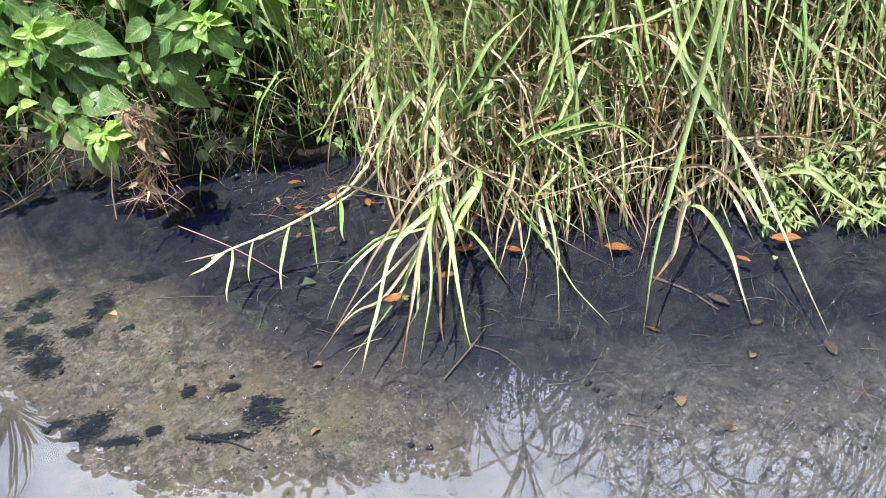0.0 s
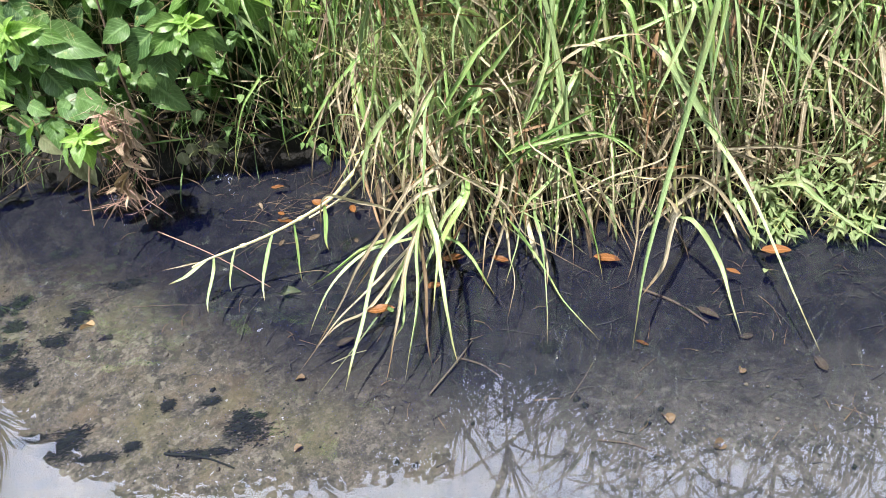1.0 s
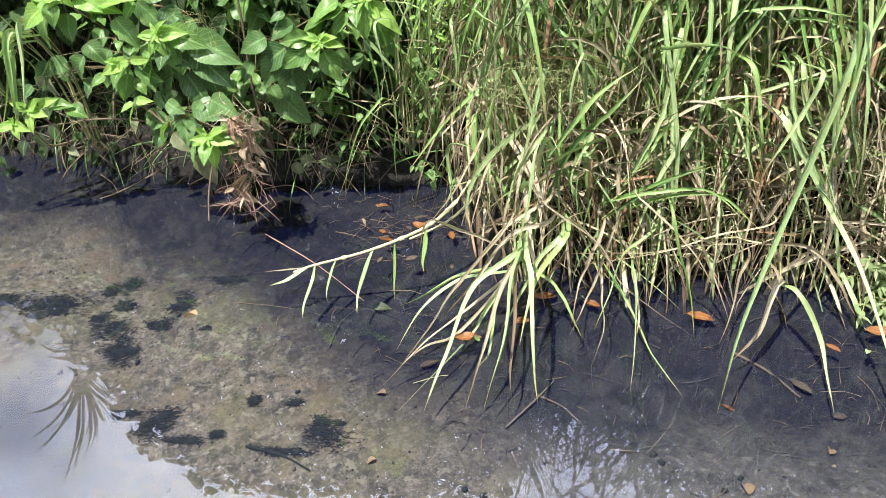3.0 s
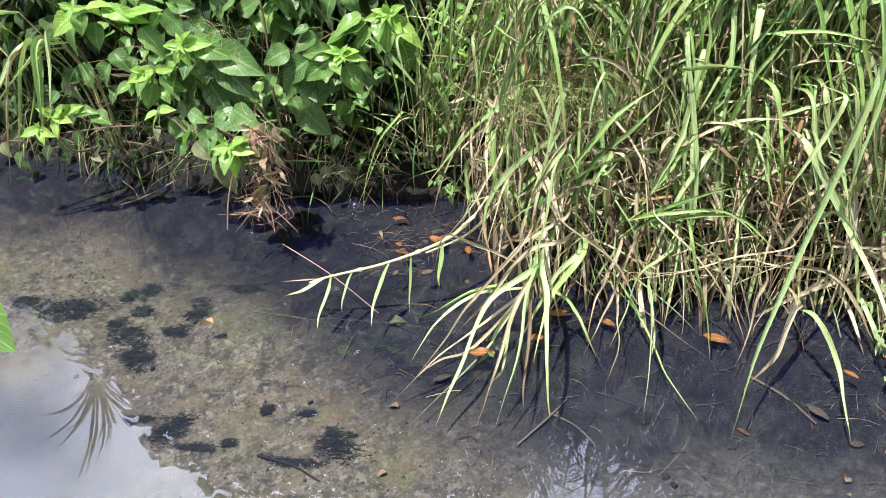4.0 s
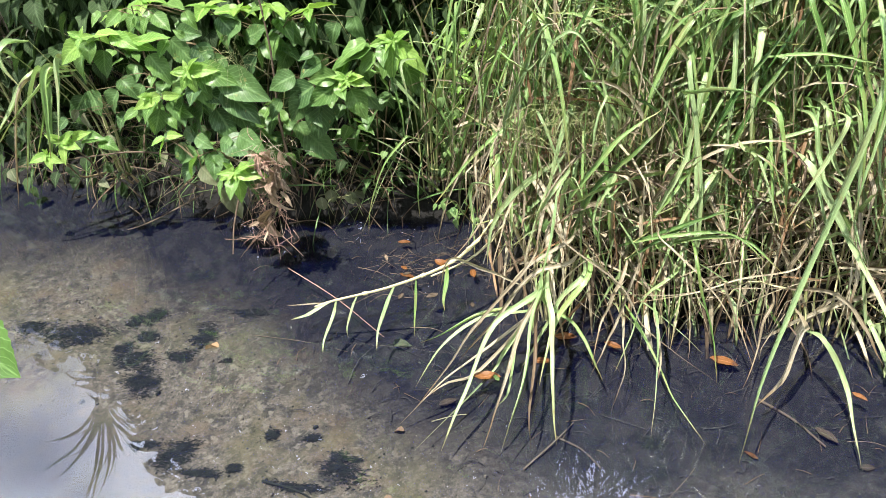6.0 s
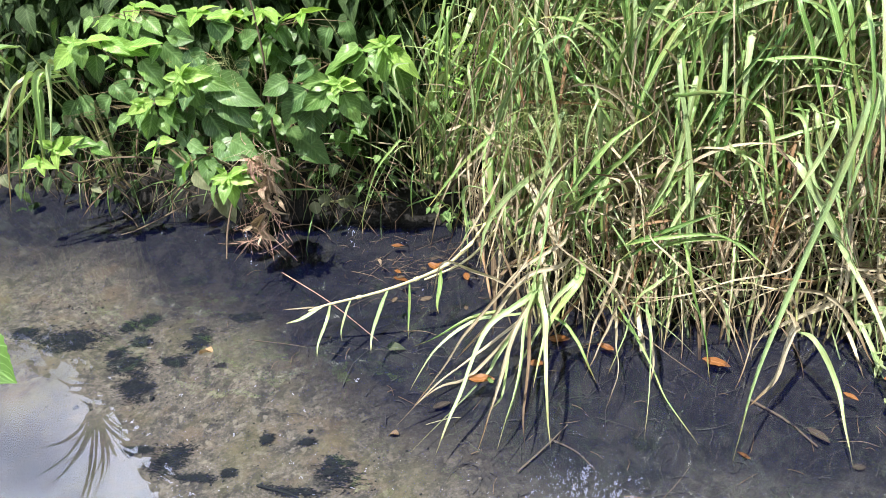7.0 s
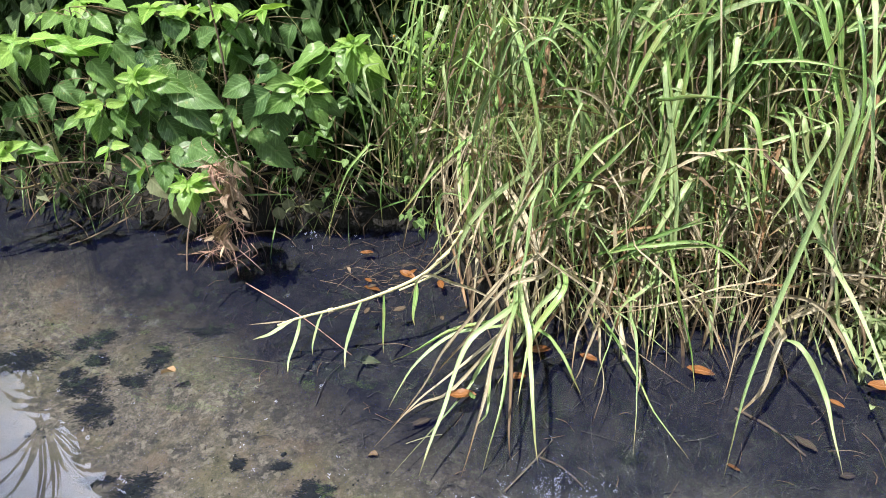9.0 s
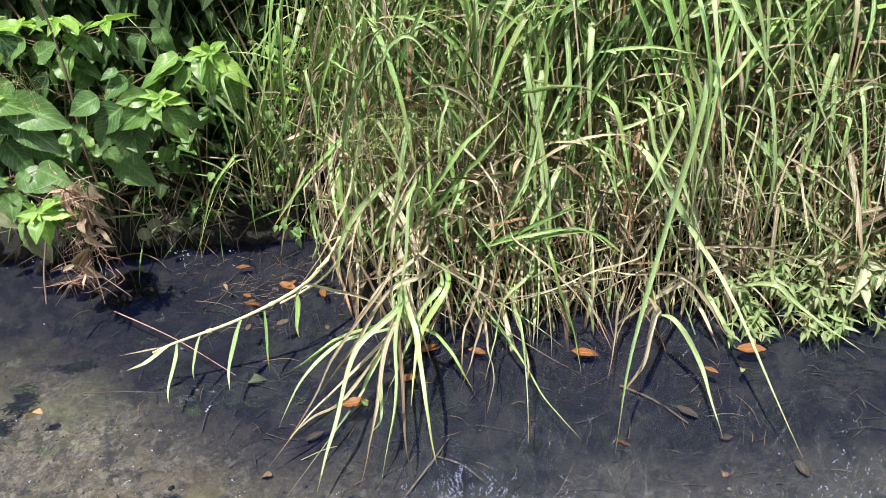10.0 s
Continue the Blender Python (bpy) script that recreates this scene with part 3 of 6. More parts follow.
def blade(clump, mat, width, *pts):
    """A single broad blade, and the culm that carries it up from the clump's foot."""
    c = GRASS[clump]
    pts = [Vector(p) for p in pts]
    if pts[1].z < pts[0].z + 0.01:      # it starts higher up, deeper in the stand
        pts.insert(0, pts[0] + (pts[0] - pts[1]) * 0.15 + Vector((0.03 * rng.uniform(-1, 1), 0.15, -0.05)))
    foot, top = Vector(c.location), Vector(pts[0])
    foot.x += (top.x - foot.x) * 0.35
    s = Soup()
    mid = foot.lerp(top, 0.5) + Vector((0, 0.05, 0.06))
    s.tube(curve([foot, mid, top], 8), 0.0034, 0.0022, 5)
    part("culm", s, "culm" if mat in ("green", "dark", "pale") else "cane", c)
    s = Soup()
    line = curve(pts, 24)
    wander = rng.uniform(0, 50)
    line = [p + Vector((noise.noise((wander, i * 0.34, 0)), noise.noise((wander, i * 0.34, 9)), noise.noise((wander, i * 0.34, 5)))) * 0.0030 for i, p in enumerate(line)]
    ribbon(s, line, width * (1.4 if clump == "hang" else 0.95 if clump in ("tuft", "reach") else 0.8), rng.uniform(-0.5, 0.5), rng.uniform(-0.9, 0.9), rng.uniform(0.3, 0.6), 0.3, 2.7 if clump in ("tuft", "reach") else 2.1)
    part("leaf_blade", s, mat, c)


blade("tuft", "pale", 0.017, (0.199, 2.250, 0.221), (0.101, 2.120, 0.512), (0.066, 2.000, 0.375), (0.009, 1.930, 0.145))
blade("tuft", "pale", 0.018, (0.028, 1.960, 0.215), (-0.094, 1.860, 0.161), (-0.150, 1.676, 0.060), (-0.195, 1.541, -0.020))
blade("tuft", "straw", 0.017, (0.028, 1.960, 0.205), (-0.009, 1.880, 0.147), (-0.034, 1.678, 0.120), (-0.086, 1.541, -0.010))
blade("tuft", "pale", 0.020, (0.044, 1.970, 0.239), (0.025, 1.850, 0.196), (0.020, 1.712, 0.120), (-0.035, 1.539, -0.005))
blade("tuft", "pale", 0.019, (0.060, 1.960, 0.227), (0.078, 1.860, 0.190), (0.095, 1.706, 0.130), (0.112, 1.591, -0.010))
blade("tuft", "green", 0.022, (0.177, 2.000, 0.260), (0.101, 1.920, 0.179), (0.072, 1.840, 0.124), (0.052, 1.740, 0.060))
blade("tuft", "pale", 0.014, (0.011, 1.960, 0.151), (-0.132, 1.920, 0.148), (-0.239, 1.836, 0.100), (-0.308, 1.753, 0.000))
blade("tuft", "straw", 0.015, (0.019, 1.970, 0.143), (-0.088, 1.860, 0.096), (-0.226, 1.752, 0.040), (-0.345, 1.660, -0.050))
blade("tuft", "straw", 0.012, (-0.013, 1.950, 0.105), (-0.139, 1.840, 0.001), (-0.229, 1.758, 0.020), (-0.300, 1.730, -0.040))
blade("tuft", "green", 0.015, (0.010, 1.980, 0.166), (-0.143, 1.940, 0.141), (-0.250, 1.905, 0.090), (-0.327, 1.891, 0.050))
blade("tuft", "straw", 0.010, (0.007, 2.000, 0.295), (-0.139, 1.900, 0.144), (-0.209, 1.738, 0.100), (-0.295, 1.681, 0.000))
blade("tuft", "pale", 0.013, (0.019, 1.970, 0.175), (-0.059, 1.880, 0.057), (-0.106, 1.830, -0.010), (-0.278, 1.560, -0.040))
blade("tuft", "brown", 0.012, (0.028, 1.950, 0.150), (0.031, 1.870, 0.049), (0.032, 1.666, 0.040), (0.042, 1.600, -0.050))
blade("tuft", "pale", 0.014, (0.019, 1.970, 0.154), (-0.027, 1.900, 0.062), (-0.021, 1.687, 0.100), (-0.062, 1.696, 0.000))
blade("tuft", "green", 0.013, (0.051, 1.980, 0.168), (0.141, 1.930, 0.130), (0.189, 1.849, 0.100), (0.230, 1.821, 0.020))
blade("tuft", "straw", 0.011, (-0.015, 2.000, 0.212), (-0.137, 1.960, 0.301), (-0.212, 1.900, 0.364), (-0.318, 2.156, 0.040))
blade("right", "straw", 0.012, (0.112, 2.030, 0.345), (0.271, 1.970, 0.247), (0.350, 1.900, 0.146), (0.556, 1.840, 0.010))
blade("right", "pale", 0.014, (0.367, 2.000, 0.160), (0.371, 1.900, 0.169), (0.372, 1.811, 0.080), (0.362, 1.642, -0.010))
blade("right", "green", 0.011, (0.314, 2.000, 0.102), (0.369, 1.880, 0.080), (0.421, 1.747, 0.040), (0.498, 1.630, -0.000))
blade("right", "straw", 0.013, (0.367, 1.980, 0.155), (0.380, 1.930, 0.102), (0.384, 1.824, 0.090), (0.377, 1.797, 0.050))
blade("right", "straw", 0.012, (0.304, 2.000, 0.269), (0.264, 1.960, 0.131), (0.226, 1.833, 0.130), (0.191, 1.789, 0.060))
blade("right", "straw", 0.012, (0.282, 2.000, 0.099), (0.281, 1.950, 0.054), (0.288, 1.833, 0.050), (0.257, 1.733, -0.010))
blade("right", "green", 0.013, (0.469, 2.030, 0.336), (0.490, 1.970, 0.244), (0.532, 1.948, 0.100), (0.552, 1.889, -0.020))
blade("right", "straw", 0.011, (0.375, 2.030, 0.370), (0.463, 2.000, 0.299), (0.557, 1.970, 0.188), (0.620, 1.931, 0.080))
blade("right", "green", 0.012, (0.363, 2.050, 0.336), (0.399, 2.000, 0.334), (0.415, 1.960, 0.226), (0.404, 1.926, 0.150))
blade("reach", "pale", 0.027, (0.864, 2.100, 0.766), (0.741, 1.930, 0.408), (0.653, 1.770, 0.201), (0.582, 1.579, -0.010))
blade("reach", "straw", 0.022, (0.771, 1.950, 0.162), (0.743, 1.900, 0.163), (0.704, 1.832, 0.060), (0.643, 1.790, -0.020))
blade("reach", "pale", 0.018, (0.774, 1.950, 0.142), (0.804, 1.880, 0.166), (0.864, 1.811, 0.070), (0.870, 1.622, -0.020))
blade("reach", "pale", 0.023, (0.739, 2.100, 0.571), (0.865, 2.050, 0.372), (0.952, 1.900, 0.241), (1.039, 1.525, -0.005))
blade("reach", "straw", 0.016, (0.740, 2.150, 0.138), (0.856, 2.050, 0.200), (0.932, 1.980, 0.148), (0.986, 1.934, 0.050))
blade("reach", "pale", 0.017, (1.023, 2.100, 0.093), (1.126, 2.000, 0.179), (1.197, 1.950, 0.125), (1.354, 1.834, 0.040))
blade("column", "pale", 0.023, (0.421, 2.260, 0.806), (0.458, 2.180, 0.579), (0.483, 2.120, 0.359), (0.478, 2.040, 0.025))
blade("column", "pale", 0.020, (0.419, 2.280, 0.700), (0.444, 2.200, 0.478), (0.450, 2.100, 0.253), (0.402, 1.820, 0.160))
blade("column", "green", 0.018, (0.414, 2.200, 0.740), (0.499, 2.200, 0.749), (0.570, 2.190, 0.744), (0.612, 2.180, 0.734))
blade("column", "pale", 0.019, (0.876, 2.200, 1.004), (0.882, 2.080, 0.839), (0.891, 2.000, 0.668), (0.903, 1.950, 0.447))
blade("column", "pale", 0.017, (0.806, 1.950, 1.083), (0.837, 1.880, 1.011), (0.876, 1.840, 0.953), (0.932, 1.800, 0.875))
blade("column", "green", 0.022, (0.829, 2.200, 1.005), (0.842, 2.100, 0.917), (0.862, 2.050, 0.780), (0.853, 2.000, 0.556))
blade("column", "green", 0.024, (0.775, 2.300, 0.977), (0.834, 2.200, 0.790), (0.860, 2.120, 0.653), (0.877, 2.080, 0.489))
blade("column", "pale", 0.016, (0.869, 2.050, 0.838), (0.850, 2.000, 0.700), (0.838, 1.980, 0.601), (0.831, 1.960, 0.445))
blade("column", "green", 0.019, (1.051, 2.400, 0.936), (0.945, 2.200, 0.847), (0.880, 2.100, 0.741), (0.879, 2.100, 0.614))
blade("column", "green", 0.019, (1.118, 2.300, 0.863), (1.001, 2.200, 0.785), (0.926, 2.150, 0.732), (0.885, 2.150, 0.662))
blade("column", "green", 0.015, (0.928, 2.200, 0.668), (0.815, 2.200, 0.647), (0.717, 2.250, 0.590), (0.643, 2.300, 0.521))
blade("arches", "dark", 0.016, (0.207, 2.250, 0.170), (0.345, 2.120, 0.324), (0.484, 2.050, 0.436), (0.577, 2.010, 0.498))
blade("arches", "green", 0.020, (0.295, 2.250, 0.157), (0.410, 2.120, 0.307), (0.582, 2.050, 0.372), (0.699, 1.980, 0.313))
blade("arches", "dark", 0.022, (0.101, 2.200, 0.230), (0.183, 2.150, 0.461), (0.289, 2.150, 0.585), (0.388, 2.200, 0.667))
blade("arches", "pale", 0.017, (0.260, 2.400, 0.496), (0.318, 2.350, 0.639), (0.373, 2.300, 0.704), (0.441, 2.300, 0.724))
blade("arches", "pale", 0.018, (0.163, 2.300, 0.542), (0.201, 2.280, 0.726), (0.244, 2.280, 0.838), (0.317, 2.300, 0.920))
blade("arches", "green", 0.016, (0.638, 2.200, 0.401), (0.614, 2.150, 0.576), (0.635, 2.100, 0.612), (0.697, 1.980, 0.451))
blade("arches", "pale", 0.014, (0.657, 2.200, 0.438), (0.676, 2.150, 0.505), (0.743, 2.100, 0.480), (0.776, 2.000, 0.400))
blade("arches", "pale", 0.015, (0.066, 2.200, 0.209), (0.095, 2.120, 0.463), (0.127, 2.080, 0.541), (0.155, 2.020, 0.507))
blade("arches", "straw", 0.014, (0.237, 2.200, 0.269), (0.237, 2.120, 0.441), (0.264, 2.080, 0.494), (0.283, 2.020, 0.469))
blade("arches", "green", 0.016, (0.528, 2.100, 0.039), (0.431, 2.200, 0.138), (0.394, 2.250, 0.273), (0.359, 2.300, 0.384))
blade("arches", "pale", 0.015, (0.109, 2.400, 0.728), (0.078, 2.360, 0.796), (0.032, 2.320, 0.805), (-0.018, 2.300, 0.724))
blade("arches", "pale", 0.015, (0.124, 2.400, 0.657), (0.148, 2.360, 0.810), (0.110, 2.340, 0.866), (0.049, 2.320, 0.860))
blade("arches", "pale", 0.014, (-0.453, 2.750, 0.187), (-0.451, 2.650, 0.345), (-0.531, 2.580, 0.342), (-0.689, 2.510, 0.030))
blade("arches", "pale", 0.022, (0.517, 2.200, 0.497), (0.443, 2.120, 0.399), (0.398, 2.080, 0.292), (0.346, 2.050, 0.172))
blade("arches", "pale", 0.020, (0.566, 2.250, 0.559), (0.504, 2.180, 0.435), (0.440, 2.100, 0.296), (0.411, 2.050, 0.213))
blade("hang", "pale", 0.022, (-1.758, 2.620, 0.676), (-1.760, 2.550, 0.721), (-1.744, 2.470, 0.606), (-1.785, 2.440, 0.427))
blade("hang", "pale", 0.022, (-1.880, 2.620, 0.643), (-1.868, 2.550, 0.671), (-1.911, 2.500, 0.547), (-2.017, 2.450, 0.206))
blade("hang", "pale", 0.025, (-1.901, 2.620, 0.650), (-1.935, 2.550, 0.627), (-2.024, 2.500, 0.511), (-2.130, 2.450, 0.391))
blade("hang", "straw", 0.018, (-1.909, 2.620, 0.632), (-1.917, 2.500, 0.615), (-1.996, 2.450, 0.406), (-2.113, 2.450, 0.118))
blade("hang", "green", 0.020, (-1.843, 2.620, 0.643), (-1.825, 2.550, 0.671), (-1.860, 2.500, 0.525), (-1.958, 2.450, 0.284))
blade("hang", "pale", 0.018, (-1.978, 2.620, 0.699), (-1.973, 2.550, 0.758), (-2.034, 2.500, 0.702), (-2.084, 2.450, 0.568))
blade("hang", "green", 0.018, (-1.881, 2.620, 0.609), (-1.850, 2.550, 0.571), (-1.871, 2.500, 0.407), (-1.909, 2.500, 0.283))
blade("hang", "pale", 0.022, (-1.901, 2.620, 0.764), (-1.940, 2.550, 0.779), (-1.954, 2.500, 0.745), (-1.890, 2.480, 0.645))
blade("hang", "pale", 0.020, (-1.843, 2.600, 0.640), (-1.846, 2.500, 0.615), (-1.967, 2.460, 0.519), (-2.125, 2.440, 0.360))
blade("hang", "green", 0.018, (-1.762, 2.600, 0.662), (-1.793, 2.520, 0.690), (-1.826, 2.470, 0.516), (-1.866, 2.460, 0.355))
blade("column", "pale", 0.018, (0.064, 2.450, 0.924), (0.044, 2.420, 0.880), (0.021, 2.400, 0.781), (-0.002, 2.380, 0.688))
blade("column", "pale", 0.020, (0.370, 2.400, 0.930), (0.308, 2.360, 0.892), (0.270, 2.330, 0.825), (0.253, 2.320, 0.690))
blade("column", "pale", 0.016, (0.206, 2.380, 0.682), (0.225, 2.360, 0.601), (0.222, 2.330, 0.525), (0.205, 2.300, 0.466))
blade("column", "green", 0.015, (0.442, 2.350, 0.898), (0.435, 2.280, 0.768), (0.427, 2.220, 0.630), (0.423, 2.200, 0.481))
blade("column", "green", 0.016, (0.471, 2.250, 0.648), (0.477, 2.240, 0.736), (0.480, 2.260, 0.823), (0.465, 2.280, 0.907))
blade("arches", "dark", 0.020, (0.479, 2.200, 0.570), (0.539, 2.200, 0.720), (0.619, 2.240, 0.841), (0.695, 2.300, 0.951))
blade("arches", "dark", 0.018, (0.532, 2.200, 0.497), (0.587, 2.200, 0.686), (0.655, 2.240, 0.794), (0.741, 2.300, 0.890))
blade("arches", "green", 0.012, (0.874, 2.200, 0.789), (0.798, 2.200, 0.815), (0.742, 2.200, 0.817), (0.686, 2.220, 0.794))
blade("reach", "pale", 0.018, (0.777, 2.200, 0.697), (0.791, 2.150, 0.623), (0.813, 2.120, 0.554), (0.851, 2.100, 0.527))
blade("reach", "straw", 0.006, (1.045, 2.150, 0.649), (1.011, 2.080, 0.538), (0.994, 2.030, 0.448), (0.992, 2.000, 0.378))
blade("reach", "straw", 0.006, (0.963, 2.150, 0.602), (0.986, 2.080, 0.504), (1.014, 2.030, 0.411), (1.043, 2.000, 0.321))
blade("reach", "pale", 0.016, (0.824, 2.100, 0.726), (0.854, 2.080, 0.574), (0.868, 2.060, 0.464), (0.874, 2.040, 0.330))
blade("reach", "pale", 0.014, (0.774, 2.000, 0.756), (0.742, 1.980, 0.666), (0.706, 1.960, 0.586), (0.668, 1.960, 0.475))
blade("reach", "pale", 0.018, (0.907, 2.200, 0.676), (0.919, 2.150, 0.566), (0.950, 2.120, 0.457), (0.985, 2.100, 0.337))
blade("reach", "green", 0.013, (1.136, 2.300, 0.471), (1.136, 2.250, 0.561), (1.123, 2.200, 0.517), (1.101, 2.150, 0.312))
blade("reach", "straw", 0.016, (1.369, 2.300, 0.476), (1.328, 2.250, 0.379), (1.293, 2.200, 0.335), (1.265, 2.150, 0.253))
blade("right", "straw", 0.015, (0.281, 2.050, 0.251), (0.245, 2.000, 0.183), (0.216, 1.970, 0.097), (0.197, 1.814, 0.080))
blade("right", "pale", 0.015, (0.418, 2.050, 0.240), (0.342, 2.020, 0.174), (0.308, 1.960, 0.070), (0.260, 1.798, 0.080))
blade("right", "pale", 0.012, (0.249, 2.100, 0.395), (0.319, 2.050, 0.294), (0.336, 2.000, 0.147), (0.327, 1.832, 0.120))
blade("right", "straw", 0.015, (0.593, 2.050, 0.210), (0.553, 2.000, 0.246), (0.592, 1.970, 0.150), (0.634, 1.862, 0.080))
blade("right", "straw", 0.013, (0.701, 2.050, 0.156), (0.675, 2.000, 0.132), (0.658, 1.950, 0.045), (0.604, 1.811, 0.040))
blade("right", "straw", 0.008, (0.748, 2.050, 0.281), (0.584, 2.020, 0.253), (0.449, 2.000, 0.208), (0.181, 1.980, 0.151))
blade("right", "straw", 0.007, (0.730, 2.050, 0.210), (0.573, 2.020, 0.222), (0.418, 2.000, 0.206), (0.163, 1.980, 0.203))
blade("tuft", "straw", 0.016, (0.109, 2.050, 0.261), (0.005, 2.000, 0.250), (-0.098, 1.920, 0.134), (-0.202, 1.880, 0.002))
blade("tuft", "straw", 0.012, (0.115, 2.060, 0.336), (0.003, 2.020, 0.276), (-0.070, 1.980, 0.197), (-0.166, 1.900, 0.079))
blade("tuft", "pale", 0.016, (0.160, 2.050, 0.223), (0.097, 2.000, 0.172), (0.035, 1.930, 0.071), (-0.009, 1.860, 0.016))
blade("arches", "straw", 0.013, (-0.087, 2.250, 0.450), (-0.117, 2.200, 0.398), (-0.178, 2.160, 0.296), (-0.289, 2.120, 0.165))
blade("arches", "straw", 0.013, (0.009, 2.250, 0.453), (-0.065, 2.200, 0.380), (-0.105, 2.140, 0.271), (-0.138, 2.080, 0.137))
blade("arches", "pale", 0.014, (-0.185, 2.200, 0.291), (-0.200, 2.220, 0.403), (-0.164, 2.180, 0.458), (-0.079, 2.120, 0.466))
blade("arches", "green", 0.016, (-0.284, 2.500, 0.562), (-0.275, 2.480, 0.725), (-0.262, 2.480, 0.834), (-0.287, 2.500, 0.916))
blade("arches", "pale", 0.016, (-0.091, 2.320, 0.607), (-0.032, 2.270, 0.755), (0.019, 2.250, 0.894), (0.073, 2.230, 0.931))
blade("arches", "green", 0.020, (0.230, 2.290, 0.687), (0.255, 2.250, 0.804), (0.287, 2.230, 0.890), (0.320, 2.270, 0.952))
blade("arches", "pale", 0.017, (-0.106, 2.320, 0.522), (-0.053, 2.290, 0.721), (-0.001, 2.270, 0.847), (0.054, 2.270, 0.918))
blade("arches", "pale", 0.015, (0.022, 2.270, 0.747), (0.057, 2.230, 0.869), (0.118, 2.200, 0.910), (0.176, 2.170, 0.839))
blade("arches", "pale", 0.017, (-0.098, 2.270, 0.566), (-0.075, 2.250, 0.668), (-0.031, 2.240, 0.776), (0.038, 2.270, 0.839))
blade("arches", "green", 0.014, (-0.100, 2.290, 0.824), (-0.055, 2.250, 0.809), (0.002, 2.230, 0.780), (0.038, 2.210, 0.735))
blade("arches", "pale", 0.019, (0.221, 2.230, 0.546), (0.213, 2.210, 0.645), (0.203, 2.210, 0.730), (0.196, 2.230, 0.788))
blade("arches", "green", 0.020, (0.107, 2.120, 0.435), (0.184, 2.120, 0.558), (0.271, 2.150, 0.649), (0.358, 2.190, 0.699))
blade("column", "pale", 0.018, (0.352, 2.070, 0.428), (0.396, 2.070, 0.538), (0.427, 2.090, 0.614), (0.435, 2.120, 0.699))
blade("column", "green", 0.016, (0.337, 2.150, 0.338), (0.393, 2.150, 0.437), (0.435, 2.170, 0.501), (0.462, 2.070, 0.609))
blade("column", "pale", 0.016, (0.563, 2.070, 0.641), (0.608, 2.150, 0.590), (0.642, 2.100, 0.511), (0.693, 2.050, 0.382))
blade("column", "pale", 0.014, (0.594, 2.070, 0.620), (0.599, 2.150, 0.552), (0.579, 2.120, 0.515), (0.567, 2.100, 0.473))
blade("column", "green", 0.018, (0.640, 2.170, 0.710), (0.668, 2.120, 0.628), (0.684, 2.070, 0.530), (0.717, 2.150, 0.355))
blade("column", "green", 0.021, (0.697, 2.270, 0.973), (0.742, 2.220, 0.859), (0.784, 2.170, 0.727), (0.834, 2.120, 0.557))
blade("column", "green", 0.019, (0.801, 2.220, 0.986), (0.832, 2.170, 0.847), (0.870, 2.150, 0.736), (0.890, 2.070, 0.586))
blade("column", "dark", 0.020, (0.720, 2.320, 0.935), (0.654, 2.270, 0.826), (0.607, 2.250, 0.739), (0.560, 2.220, 0.636))
blade("column", "green", 0.013, (0.572, 2.270, 0.808), (0.712, 2.220, 0.839), (0.807, 2.170, 0.843), (0.874, 2.170, 0.829))
blade("column", "pale", 0.015, (0.619, 2.220, 0.577), (0.711, 2.170, 0.637), (0.813, 2.170, 0.679), (0.889, 2.170, 0.704))
blade("column", "pale", 0.017, (0.745, 2.170, 0.679), (0.761, 2.120, 0.597), (0.779, 2.070, 0.541), (0.819, 2.070, 0.508))
blade("column", "pale", 0.018, (0.842, 2.150, 0.497), (0.861, 2.100, 0.448), (0.890, 2.050, 0.373), (0.911, 2.000, 0.317))
blade("column", "pale", 0.015, (0.814, 2.100, 0.345), (0.835, 2.050, 0.404), (0.869, 2.000, 0.388), (0.904, 1.980, 0.313))
blade("column", "green", 0.015, (0.298, 2.100, 0.313), (0.409, 2.050, 0.378), (0.558, 2.050, 0.385), (0.663, 2.000, 0.321))
blade("column", "dark", 0.013, (0.277, 2.100, 0.247), (0.382, 2.080, 0.347), (0.486, 2.100, 0.405), (0.580, 2.150, 0.416))
blade("arches", "pale", 0.017, (0.095, 2.120, 0.516), (0.059, 2.070, 0.482), (0.005, 2.150, 0.323), (-0.009, 2.100, 0.252))
blade("arches", "pale", 0.013, (0.226, 2.070, 0.488), (0.200, 2.150, 0.434), (0.184, 2.120, 0.360), (0.197, 2.100, 0.284))
blade("arches", "pale", 0.012, (0.234, 2.070, 0.483), (0.256, 2.180, 0.410), (0.279, 2.150, 0.365), (0.337, 2.120, 0.338))
blade("arches", "straw", 0.011, (0.244, 2.120, 0.527), (0.274, 2.070, 0.543), (0.306, 2.150, 0.443), (0.333, 2.150, 0.401))
blade("arches", "brown", 0.009, (0.338, 2.320, 0.920), (0.331, 2.290, 0.805), (0.332, 2.270, 0.679), (0.358, 2.220, 0.527))
blade("arches", "straw", 0.008, (0.305, 2.320, 0.905), (0.302, 2.290, 0.788), (0.298, 2.270, 0.679), (0.311, 2.240, 0.570))
blade("arches", "brown", 0.008, (0.371, 2.290, 0.868), (0.362, 2.270, 0.730), (0.355, 2.250, 0.619), (0.352, 2.220, 0.489))
blade("arches", "straw", 0.007, (0.273, 2.320, 0.890), (0.266, 2.290, 0.755), (0.288, 2.270, 0.644), (0.289, 2.230, 0.482))
blade("arches", "brown", 0.008, (0.529, 2.290, 0.819), (0.512, 2.270, 0.763), (0.527, 2.250, 0.706), (0.526, 2.230, 0.614))
